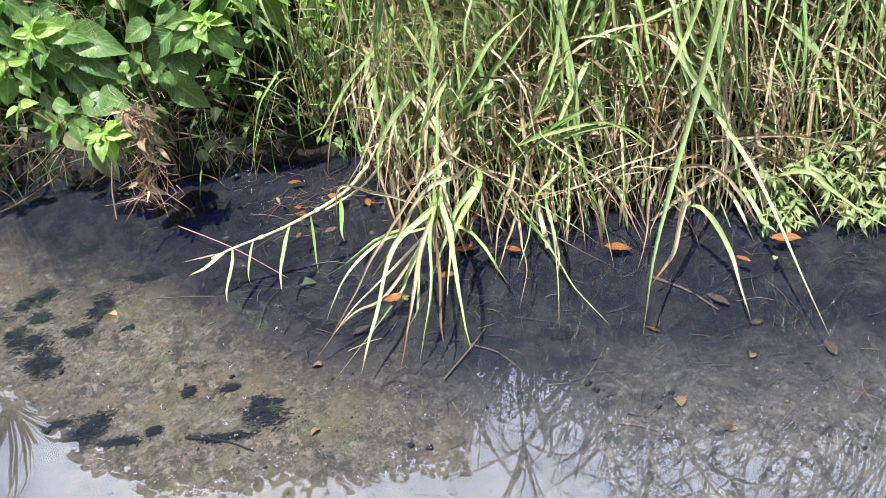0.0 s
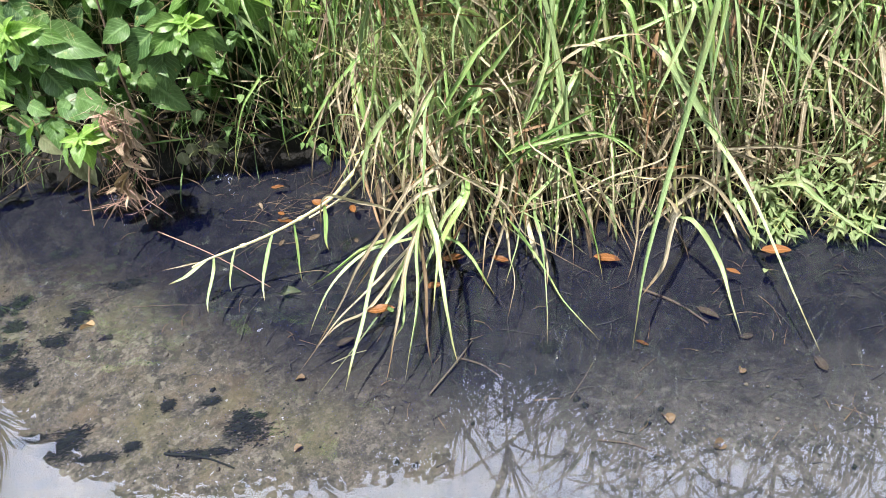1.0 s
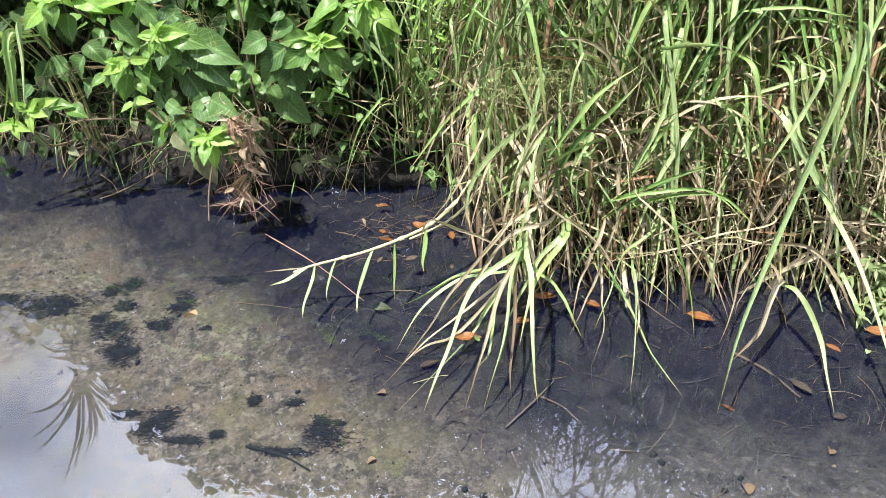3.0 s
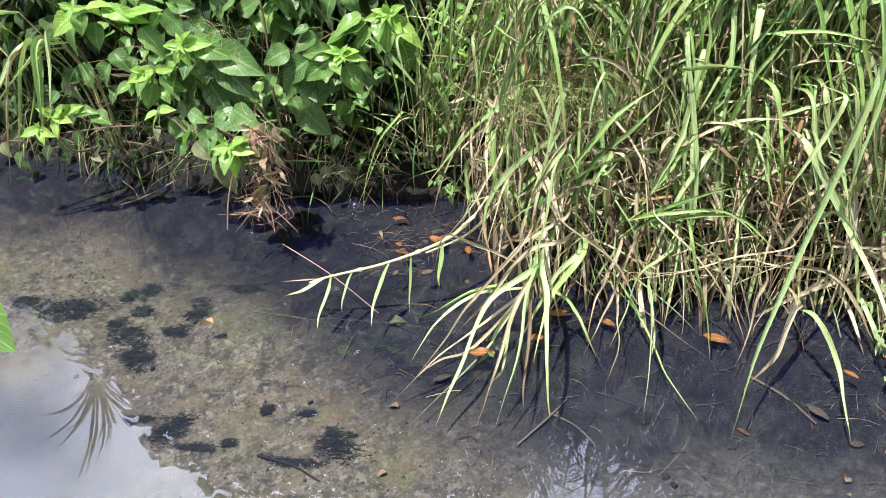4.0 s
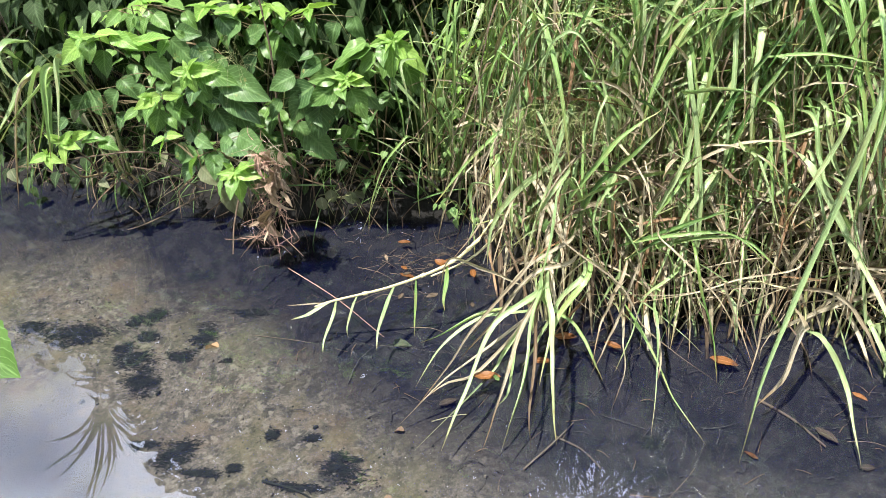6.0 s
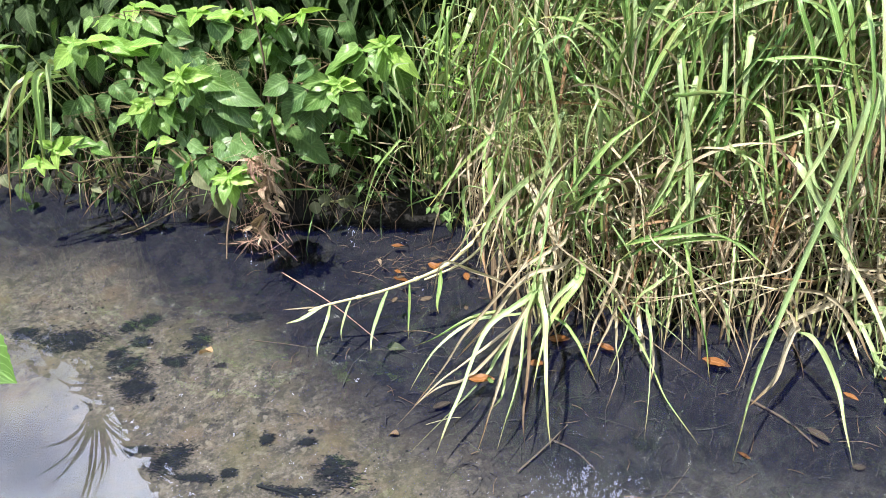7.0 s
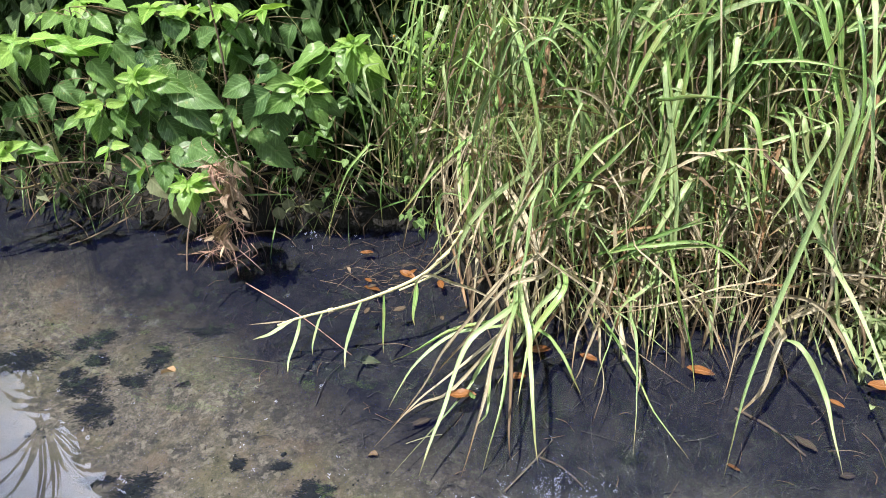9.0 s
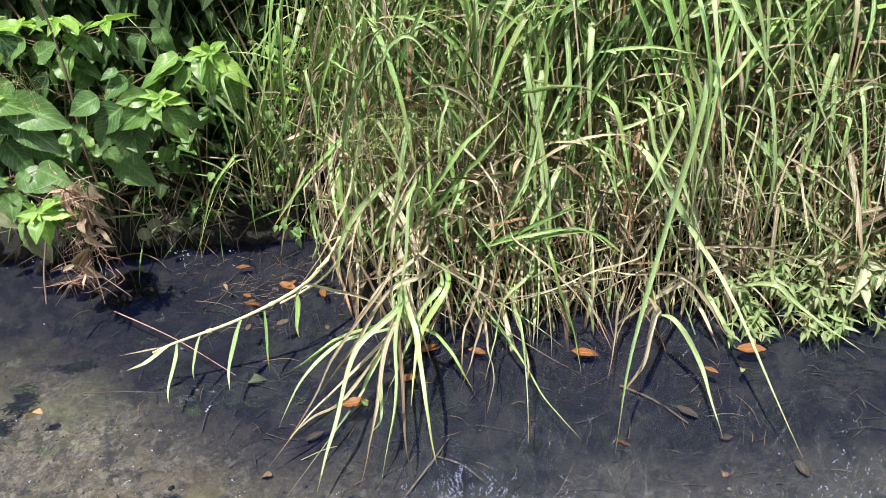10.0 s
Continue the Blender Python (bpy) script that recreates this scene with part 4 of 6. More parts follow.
blade("gap", "pale", 0.013, (-0.184, 2.370, 0.760), (-0.168, 2.320, 0.654), (-0.176, 2.290, 0.555), (-0.179, 2.270, 0.498))
blade("gap", "green", 0.014, (-0.093, 2.370, 0.828), (-0.123, 2.330, 0.775), (-0.149, 2.310, 0.695), (-0.168, 2.290, 0.593))
blade("gap", "pale", 0.015, (-0.432, 2.420, 0.741), (-0.409, 2.370, 0.668), (-0.399, 2.350, 0.581), (-0.395, 2.330, 0.488))
blade("gap", "green", 0.011, (-0.235, 2.370, 0.931), (-0.246, 2.350, 0.785), (-0.256, 2.330, 0.649), (-0.266, 2.320, 0.509))
blade("gap", "green", 0.013, (-0.434, 2.520, 0.432), (-0.466, 2.480, 0.450), (-0.547, 2.440, 0.352), (-0.622, 2.420, 0.153))
blade("gap", "dark", 0.012, (-0.505, 2.550, 0.657), (-0.476, 2.500, 0.564), (-0.459, 2.470, 0.459), (-0.450, 2.450, 0.388))
blade("gap", "brown", 0.007, (-0.589, 2.500, 0.284), (-0.559, 2.480, 0.251), (-0.534, 2.460, 0.184), (-0.518, 2.450, 0.139))
blade("gap", "green", 0.010, (-0.359, 2.550, 0.673), (-0.312, 2.500, 0.799), (-0.284, 2.500, 0.850), (-0.271, 2.500, 0.915))
blade("gap", "straw", 0.006, (-0.451, 2.550, 0.520), (-0.473, 2.500, 0.423), (-0.521, 2.470, 0.312), (-0.593, 2.450, 0.191))


# ---- leaves ----
def leaf_mesh(name, mat, length_ratio, teeth, curl, cup, n=9, blunt=False):
    """A pointed, toothed leaf of unit length on +x, its face to +z, drooping towards the tip."""
    s = Soup()
    rows, uvs = [], []
    for i in range(n):
        t = i / (n - 1)
        w = 0.5 * length_ratio * (math.sin(math.pi * t ** 0.9) ** 0.7 if blunt else t ** 0.52 * (1 - t) ** 1.12 / 0.362)
        w = max(w, 0.004)
        if teeth and 0 < i < n - 1:
            w *= 1 + teeth * (1 if i % 2 else -1)
        z = -curl * t * t + 0.018 * math.sin(11 * t + 7 * curl)
        x = t - 0.25 * curl * t * t
        rows.append([(x, -w, z + cup * w * 1.0 + 0.03 * w / 0.3 * math.sin(17 * t + 5 * curl)), (x, -w * 0.5, z + cup * w * 0.35), (x, 0, z - 0.01), (x, w * 0.5, z + cup * w * 0.35), (x, w, z + cup * w + 0.03 * w / 0.3 * math.sin(14 * t + 9 * curl + 1))])
        uvs.append([(0, t), (0.25, t), (0.5, t), (0.75, t), (1, t)])
    s.grid(rows, uvs)
    return s.mesh(name, mat)


LEAVES = {
    "shrub": [leaf_mesh("leaf", "shrub", 0.66, 0.032, c, k, 29) for c, k in ((0.15, 0.35), (0.28, 0.2), (0.42, 0.45), (0.08, 0.15), (0.5, 0.3))],
    "fresh": [leaf_mesh("leaf", "fresh", 0.62, 0.035, c, k, 25) for c, k in ((0.1, 0.3), (0.25, 0.2), (0.35, 0.4))],
    "young": [leaf_mesh("leaf", "young", 0.50, 0.05, c, k, 15) for c, k in ((0.10, 0.25), (0.18, 0.2), (0.28, 0.3))],
    "dusty": [leaf_mesh("leaf", "dusty", 0.55, 0.04, c, k, 9) for c, k in ((0.3, 0.4), (0.6, 0.3))],
    "herb": [leaf_mesh("leaf", "herb", 0.26, 0.0, c, k, 8) for c, k in ((0.3, 0.4), (0.6, 0.3), (0.1, 0.2))],
    "deep": [leaf_mesh("leaf", "deep", 0.6, 0.04, c, k, 8) for c, k in ((0.3, 0.4), (0.6, 0.3))],
    "fallen": [leaf_mesh("leaf", "fallen", 0.40, 0.0, c, k, 11, True) for c, k in ((0.05, 0.25), (0.12, 0.1))],
    "withered": [leaf_mesh("leaf", "withered", w, 0.0, c, k, 11, True) for w, c, k in ((0.45, 0.5, 1.1), (0.55, 0.8, 0.8), (0.38, 0.3, 1.4))],
    "round": [leaf_mesh("leaf", "dusty", 0.85, 0.0, 0.15, 0.2, 11, True)],
    "tan": [leaf_mesh("leaf", "tan", 0.7, 0.0, 0.3, 0.7, 11, True)],
    "sunken": [leaf_mesh("leaf", "sunken", 0.45, 0.0, c, k, 10, True) for c, k in ((0.05, 0.2), (0.1, 0.05))],
    "chalky": [leaf_mesh("leaf", "chalky", 0.42, 0.0, c, k, 9) for c, k in ((0.3, 0.3), (0.5, 0.4))],
    "weed": [leaf_mesh("leaf", "weed", 0.75, 0.09, c, k, 8) for c, k in ((0.3, 0.2), (0.5, 0.3))],
}


def leaf_pose(p, out, size, droop, roll=0.0):
    """A leaf at p pointing along out (horizontal), bent down by droop."""
    o = Vector((out.x, out.y, 0))
    o = o.normalized() if o.length > 1e-4 else Vector((0, -1, 0))
    x = (o * math.cos(droop) + Vector((0, 0, -math.sin(droop)))).normalized()
    y = Vector((0, 0, 1)).cross(o).normalized()
    z = x.cross(y)
    m = Matrix((x, y, z)).transposed().to_4x4()
    return Matrix.Translation(p) @ m @ Matrix.Rotation(roll, 4, "X") @ Matrix.Diagonal((size, size, size, 1))


def add_leaf(parent, kind, p, out, size, droop, r, roll=None):
    ob = new("leaf", r.choice(LEAVES[kind]))
    ob.parent = parent
    ob.matrix_basis = Matrix.Translation(-place_of(parent)) @ leaf_pose(p, out, size, droop, r.gauss(0, 0.3) if roll is None else roll)
    return ob


def shoot(plant, base, tip, r, size=0.10, pairs=5, kind="shrub", crown=True, thick=0.004, bare=0.4, face=Vector((0, -1, 0))):
    """A leafy shoot: a curved stem, opposite pairs of leaves, a bright rosette at its tip."""
    base, tip = Vector(base), Vector(tip)
    mid = base.lerp(tip, 0.55) + Vector((0, 0.03, 0.12 * (tip - base).length))
    pts = curve([base, mid, tip], 10)
    s = Soup()
    s.tube(pts, thick, thick * 0.45, 6)
    stem = part("stem", s, "stem", plant)
    for k in range(pairs):
        t = bare + (0.97 - bare) * (k + 0.5) / pairs
        i = min(int(t * 9), 8)
        p = pts[i].lerp(pts[i + 1], t * 9 - i)
        d = (pts[i + 1] - pts[i]).normalized()
        a = d.cross(face).normalized() if k % 2 else face
        for sgn in (1, -1):
            out = a * sgn * 1.3 + face * 0.5 + Vector((r.uniform(-0.4, 0.4), r.uniform(-0.3, 0.1), 0))
            if t < 0.75 and r.random() < 0.2:
                continue
            q = p + out.normalized() * size * 0.22 + Vector((0, 0, 0.01))
            add_leaf(stem, "fresh" if t > 0.72 and kind == "shrub" else kind, q, out, size * r.uniform(0.6, 1.1) * (1.2 - 0.45 * t), r.uniform(-0.05, 0.9) * (1.15 - 0.5 * t), r)
    if crown:
        n = r.randint(5, 7)
        for k in range(n):
            a = 2 * math.pi * k / n + r.uniform(-0.4, 0.4)
            add_leaf(stem, "young", pts[-1] + Vector((0, -0.01, 0.012)), Vector((math.cos(a), math.sin(a) - 0.2, 0)), size * r.uniform(0.38, 0.8), r.uniform(-0.3, 0.5), r)
    return stem


def shrub(at, label, shoots, seed, **more):
    r = random.Random(seed)
    plant = thing("leafy_shrub", (at[0], at[1], height(*at) - 0.02), label, "shrub", "shrubs on the bank")
    for tip in shoots:
        b = Vector(plant.location) + Vector((r.uniform(-0.08, 0.08), r.uniform(-0.05, 0.05), 0))
        shoot(plant, b, tip, r, **more)
        near = Vector(tip) + Vector((r.uniform(-0.10, 0.10), r.uniform(0.03, 0.14), r.uniform(-0.16, 0.02)))
        shoot(plant, b, near, r, **{**more, "crown": False})
    return plant


def branch(plant, *line):
    """A leafy branch that rises from the plant's foot through the given points."""
    line = [Vector(p) for p in line]
    foot = Vector(plant.location) + Vector((rng.uniform(-0.05, 0.05), rng.uniform(-0.03, 0.03), 0))
    pts = curve([foot, foot.lerp(line[0], 0.5) + Vector((0, 0.04, 0.02))] + line, 22)
    s = Soup()
    s.tube(pts, 0.0055, 0.002, 6)
    stem = part("stem", s, "stem", plant)
    STEMS[stem.name] = pts
    return stem


def set_leaf(stem, kind, base, tip, broad=1.0):
    """One leaf from its base to its tip, on a short stalk from the branch."""
    base, tip = Vector(base), Vector(tip)
    x = (tip - base).normalized()
    face = Vector((rng.gauss(0, 0.36), -0.72 + rng.gauss(0, 0.25), 0.68 + rng.gauss(0, 0.25)))
    y = face.cross(x).normalized()
    ob = new("leaf", rng.choice(LEAVES[kind]))
    ob.parent = stem
    size = (tip - base).length * 1.16
    ob.matrix_basis = Matrix.Translation(base - place_of(stem)) @ Matrix((x, y, x.cross(y))).transposed().to_4x4() @ Matrix.Diagonal((size, size * broad, size, 1))
    at = min(STEMS[stem.name], key=lambda p: (p - base).length)
    if (at - base).length > 0.015:
        s = Soup()
        s.tube(curve([at, at.lerp(base, 0.5) + Vector((0, 0, 0.012)), base + x * 0.004], 6), 0.0016, 0.001, 4)
        part("leaf_stalk", s, "stem", stem)
    return ob


STEMS = {}
left_shrub = thing("leafy_shrub", (-1.02, 2.78, height(-1.02, 2.78) - 0.02), "bright green leafy shrub overhanging the stream", "shrub", "shrubs on the bank")
top_shoot = branch(left_shrub, (-1.15, 2.72, 0.53), (-1.17, 2.62, 0.72), (-1.306, 2.54, 0.786), (-1.465, 2.5, 0.821), (-1.563, 2.48, 0.817))
set_leaf(top_shoot, "young", (-1.563, 2.48, 0.817), (-1.665, 2.445, 0.747))
set_leaf(top_shoot, "young", (-1.564, 2.48, 0.813), (-1.558, 2.445, 0.754))
set_leaf(top_shoot, "young", (-1.561, 2.48, 0.821), (-1.603, 2.465, 0.846))
set_leaf(top_shoot, "young", (-1.515, 2.48, 0.829), (-1.424, 2.465, 0.844))
set_leaf(top_shoot, "young", (-1.443, 2.48, 0.82), (-1.312, 2.465, 0.789), 0.8)
set_leaf(top_shoot, "young", (-1.371, 2.48, 0.8), (-1.248, 2.465, 0.831), 0.8)
set_leaf(top_shoot, "young", (-1.455, 2.48, 0.828), (-1.363, 2.445, 0.805))
set_leaf(top_shoot, "young", (-1.551, 2.48, 0.821), (-1.582, 2.445, 0.796))
set_leaf(top_shoot, "fresh", (-1.575, 2.5, 0.794), (-1.654, 2.465, 0.673), 0.9)
set_leaf(top_shoot, "fresh", (-1.514, 2.5, 0.77), (-1.526, 2.465, 0.686), 1.1)
set_leaf(top_shoot, "fresh", (-1.348, 2.5, 0.749), (-1.271, 2.465, 0.674), 0.9)
set_leaf(top_shoot, "fresh", (-1.258, 2.5, 0.804), (-1.292, 2.465, 0.758))
set_leaf(top_shoot, "fresh", (-1.194, 2.5, 0.811), (-1.219, 2.485, 0.839))
set_leaf(top_shoot, "fresh", (-1.42, 2.5, 0.795), (-1.407, 2.465, 0.758), 0.8)
set_leaf(top_shoot, "shrub", (-1.279, 2.55, 0.786), (-1.195, 2.515, 0.707))
set_leaf(top_shoot, "shrub", (-1.189, 2.55, 0.766), (-1.132, 2.515, 0.695), 1.1)
set_leaf(top_shoot, "shrub", (-1.243, 2.55, 0.814), (-1.166, 2.535, 0.806))
set_leaf(top_shoot, "shrub", (-1.141, 2.55, 0.746), (-1.193, 2.515, 0.729))
set_leaf(top_shoot, "shrub", (-1.094, 2.55, 0.726), (-1.155, 2.515, 0.658))
mid_shoot = branch(left_shrub, (-1.19, 2.7, 0.328), (-1.164, 2.6, 0.537), (-1.173, 2.52, 0.656), (-1.2, 2.48, 0.696))
set_leaf(mid_shoot, "young", (-1.198, 2.47, 0.7), (-1.261, 2.455, 0.706))
set_leaf(mid_shoot, "young", (-1.197, 2.47, 0.696), (-1.174, 2.435, 0.636))
set_leaf(mid_shoot, "young", (-1.201, 2.47, 0.696), (-1.221, 2.435, 0.65))
set_leaf(mid_shoot, "young", (-1.193, 2.47, 0.702), (-1.099, 2.455, 0.716))
set_leaf(mid_shoot, "young", (-1.197, 2.47, 0.704), (-1.162, 2.455, 0.757), 0.8)
set_leaf(mid_shoot, "fresh", (-1.188, 2.49, 0.664), (-1.143, 2.455, 0.584))
set_leaf(mid_shoot, "fresh", (-1.235, 2.49, 0.651), (-1.293, 2.455, 0.599))
set_leaf(mid_shoot, "fresh", (-1.167, 2.49, 0.705), (-1.041, 2.455, 0.671), 0.9)
set_leaf(mid_shoot, "shrub", (-1.254, 2.51, 0.635), (-1.316, 2.475, 0.49), 0.9)
set_leaf(mid_shoot, "shrub", (-1.1, 2.51, 0.672), (-0.945, 2.475, 0.604), 0.9)
set_leaf(mid_shoot, "shrub", (-1.106, 2.51, 0.623), (-0.991, 2.475, 0.521), 0.85)
set_leaf(mid_shoot, "shrub", (-1.196, 2.51, 0.576), (-1.231, 2.475, 0.467))
set_leaf(mid_shoot, "shrub", (-1.24, 2.51, 0.554), (-1.275, 2.475, 0.5))
set_leaf(mid_shoot, "shrub", (-1.155, 2.51, 0.544), (-1.094, 2.475, 0.448))
set_leaf(mid_shoot, "shrub", (-1.189, 2.51, 0.618), (-1.105, 2.475, 0.592))
set_leaf(mid_shoot, "shrub", (-1.284, 2.51, 0.575), (-1.337, 2.475, 0.53))
set_leaf(mid_shoot, "shrub", (-1.071, 2.51, 0.577), (-1.037, 2.475, 0.475), 0.9)
side_shoot = branch(left_shrub, (-1.258, 2.66, 0.273), (-1.289, 2.56, 0.464), (-1.326, 2.5, 0.579), (-1.371, 2.48, 0.602))
set_leaf(side_shoot, "young", (-1.331, 2.47, 0.613), (-1.428, 2.435, 0.581), 0.8)
set_leaf(side_shoot, "young", (-1.357, 2.47, 0.609), (-1.39, 2.435, 0.547))
set_leaf(side_shoot, "young", (-1.322, 2.47, 0.613), (-1.248, 2.455, 0.618), 0.8)
set_leaf(side_shoot, "young", (-1.364, 2.47, 0.607), (-1.411, 2.455, 0.619))
set_leaf(side_shoot, "fresh", (-1.356, 2.48, 0.558), (-1.38, 2.445, 0.473))
set_leaf(side_shoot, "fresh", (-1.328, 2.48, 0.541), (-1.295, 2.445, 0.503))
set_leaf(side_shoot, "fresh", (-1.444, 2.48, 0.554), (-1.486, 2.445, 0.533))
set_leaf(side_shoot, "fresh", (-1.298, 2.48, 0.567), (-1.232, 2.445, 0.545))
set_leaf(side_shoot, "shrub", (-1.305, 2.52, 0.46), (-1.247, 2.485, 0.429))
set_leaf(side_shoot, "shrub", (-1.249, 2.52, 0.484), (-1.258, 2.485, 0.444))
set_leaf(side_shoot, "shrub", (-1.349, 2.52, 0.448), (-1.388, 2.485, 0.426))
set_leaf(side_shoot, "shrub", (-1.206, 2.52, 0.451), (-1.231, 2.485, 0.406))
low_shoot = branch(left_shrub, (-1.169, 2.62, 0.171), (-1.125, 2.5, 0.336), (-1.151, 2.43, 0.418), (-1.216, 2.38, 0.415))
set_leaf(low_shoot, "young", (-1.314, 2.4, 0.487), (-1.341, 2.365, 0.431))
set_leaf(low_shoot, "young", (-1.306, 2.4, 0.492), (-1.251, 2.385, 0.504))
set_leaf(low_shoot, "young", (-1.32, 2.4, 0.487), (-1.353, 2.365, 0.477))
set_leaf(low_shoot, "shrub", (-1.274, 2.42, 0.456), (-1.229, 2.385, 0.367))
set_leaf(low_shoot, "shrub", (-1.247, 2.42, 0.371), (-1.297, 2.385, 0.319))
set_leaf(low_shoot, "shrub", (-1.174, 2.42, 0.422), (-1.242, 2.385, 0.385))
set_leaf(low_shoot, "shrub", (-1.185, 2.42, 0.395), (-1.105, 2.385, 0.393), 1.1)
set_leaf(low_shoot, "shrub", (-1.102, 2.42, 0.464), (-0.973, 2.385, 0.445))
set_leaf(low_shoot, "shrub", (-1.044, 2.42, 0.487), (-0.951, 2.385, 0.45), 1.1)
set_leaf(low_shoot, "shrub", (-1.221, 2.42, 0.426), (-1.286, 2.385, 0.402))
set_leaf(low_shoot, "shrub", (-1.077, 2.42, 0.48), (-1.108, 2.385, 0.446))
set_leaf(low_shoot, "shrub", (-1.207, 2.42, 0.477), (-1.148, 2.385, 0.459))
set_leaf(low_shoot, "dusty", (-1.197, 2.38, 0.38), (-1.129, 2.345, 0.329), 1.1)
set_leaf(low_shoot, "dusty", (-1.004, 2.38, 0.447), (-0.951, 2.345, 0.419))
tip_shoot = branch(left_shrub, (-1.124, 2.55, 0.137), (-1.055, 2.42, 0.3), (-1.026, 2.34, 0.375), (-1.028, 2.31, 0.401))
set_leaf(tip_shoot, "young", (-1.028, 2.31, 0.401), (-1.092, 2.295, 0.385))
set_leaf(tip_shoot, "young", (-1.026, 2.31, 0.398), (-1.007, 2.275, 0.31), 1.05)
set_leaf(tip_shoot, "young", (-1.026, 2.31, 0.407), (-0.925, 2.295, 0.399))
set_leaf(tip_shoot, "young", (-1.033, 2.31, 0.414), (-1.056, 2.295, 0.443))
set_leaf(tip_shoot, "young", (-1.017, 2.31, 0.412), (-0.964, 2.295, 0.449))
set_leaf(tip_shoot, "young", (-1.031, 2.31, 0.403), (-1.053, 2.275, 0.371), 0.8)
set_leaf(tip_shoot, "fresh", (-1.089, 2.33, 0.374), (-1.108, 2.295, 0.308))
set_leaf(tip_shoot, "fresh", (-0.989, 2.33, 0.426), (-0.93, 2.295, 0.42))
set_leaf(tip_shoot, "dusty", (-1.074, 2.34, 0.333), (-1.072, 2.305, 0.21), 1.1)
set_leaf(tip_shoot, "dusty", (-0.959, 2.34, 0.373), (-0.922, 2.305, 0.287), 1.1)
right_shrub = thing("leafy_shrub", (-0.7, 2.84, height(-0.7, 2.84) - 0.02), "bright green leafy shrub with large drooping toothed leaves", "shrub", "shrubs on the bank")
high_shoot = branch(right_shrub, (-1.092, 2.82, 0.219), (-0.886, 2.72, 0.554), (-0.628, 2.62, 0.718), (-0.488, 2.56, 0.766))
set_leaf(high_shoot, "young", (-0.488, 2.56, 0.766), (-0.562, 2.545, 0.76))
set_leaf(high_shoot, "young", (-0.488, 2.56, 0.764), (-0.5, 2.525, 0.652), 0.95)
set_leaf(high_shoot, "young", (-0.486, 2.56, 0.769), (-0.439, 2.545, 0.804))
set_leaf(high_shoot, "young", (-0.484, 2.56, 0.766), (-0.38, 2.525, 0.679), 0.7)
set_leaf(high_shoot, "young", (-0.492, 2.56, 0.769), (-0.534, 2.545, 0.794))
set_leaf(high_shoot, "young", (-0.481, 2.56, 0.758), (-0.445, 2.525, 0.698))
set_leaf(high_shoot, "young", (-0.492, 2.56, 0.769), (-0.498, 2.545, 0.812))
set_leaf(high_shoot, "fresh", (-0.571, 2.58, 0.732), (-0.745, 2.565, 0.687), 0.7)
set_leaf(high_shoot, "fresh", (-0.473, 2.58, 0.701), (-0.413, 2.545, 0.604))
set_leaf(high_shoot, "fresh", (-0.587, 2.58, 0.759), (-0.684, 2.545, 0.722), 0.8)
set_leaf(high_shoot, "fresh", (-0.561, 2.58, 0.72), (-0.615, 2.545, 0.657), 0.7)
set_leaf(high_shoot, "fresh", (-0.521, 2.58, 0.693), (-0.537, 2.545, 0.647))
set_leaf(high_shoot, "shrub", (-0.769, 2.61, 0.678), (-0.849, 2.575, 0.651), 1.2)
set_leaf(high_shoot, "shrub", (-0.789, 2.61, 0.706), (-0.843, 2.595, 0.696))
set_leaf(high_shoot, "shrub", (-0.827, 2.61, 0.666), (-0.749, 2.575, 0.655), 1.1)
set_leaf(high_shoot, "shrub", (-0.457, 2.61, 0.621), (-0.424, 2.575, 0.575))
set_leaf(high_shoot, "shrub", (-0.633, 2.61, 0.662), (-0.599, 2.575, 0.615))
front_shoot = branch(right_shrub, (-1.099, 2.8, 0.152), (-0.923, 2.66, 0.423), (-0.749, 2.56, 0.6), (-0.653, 2.52, 0.647))
set_leaf(front_shoot, "young", (-0.645, 2.51, 0.651), (-0.685, 2.495, 0.667))
set_leaf(front_shoot, "young", (-0.643, 2.51, 0.651), (-0.571, 2.495, 0.642), 0.8)
set_leaf(front_shoot, "young", (-0.643, 2.51, 0.653), (-0.594, 2.495, 0.675))
set_leaf(front_shoot, "young", (-0.649, 2.51, 0.649), (-0.661, 2.475, 0.632))
set_leaf(front_shoot, "young", (-0.644, 2.51, 0.657), (-0.62, 2.495, 0.687))
set_leaf(front_shoot, "fresh", (-0.646, 2.52, 0.613), (-0.596, 2.485, 0.527), 1.05)
set_leaf(front_shoot, "fresh", (-0.679, 2.52, 0.641), (-0.786, 2.485, 0.574), 0.85)
set_leaf(front_shoot, "fresh", (-0.686, 2.52, 0.665), (-0.779, 2.505, 0.651), 0.9)
set_leaf(front_shoot, "shrub", (-0.6, 2.54, 0.613), (-0.564, 2.505, 0.539))
set_leaf(front_shoot, "shrub", (-0.845, 2.54, 0.657), (-0.935, 2.505, 0.626))
set_leaf(front_shoot, "shrub", (-0.784, 2.54, 0.62), (-0.888, 2.505, 0.556))
set_leaf(front_shoot, "shrub", (-0.812, 2.54, 0.591), (-0.882, 2.505, 0.5), 0.95)
set_leaf(front_shoot, "shrub", (-0.771, 2.54, 0.554), (-0.789, 2.512, 0.436), 1.1)
set_leaf(front_shoot, "shrub", (-0.915, 2.54, 0.57), (-0.951, 2.505, 0.512), 0.8)
set_leaf(front_shoot, "shrub", (-0.725, 2.54, 0.588), (-0.775, 2.505, 0.582))
set_leaf(front_shoot, "shrub", (-0.869, 2.6, 0.42), (-0.773, 2.57, 0.324), 1.05)
set_leaf(front_shoot, "shrub", (-0.896, 2.6, 0.451), (-0.848, 2.565, 0.383))
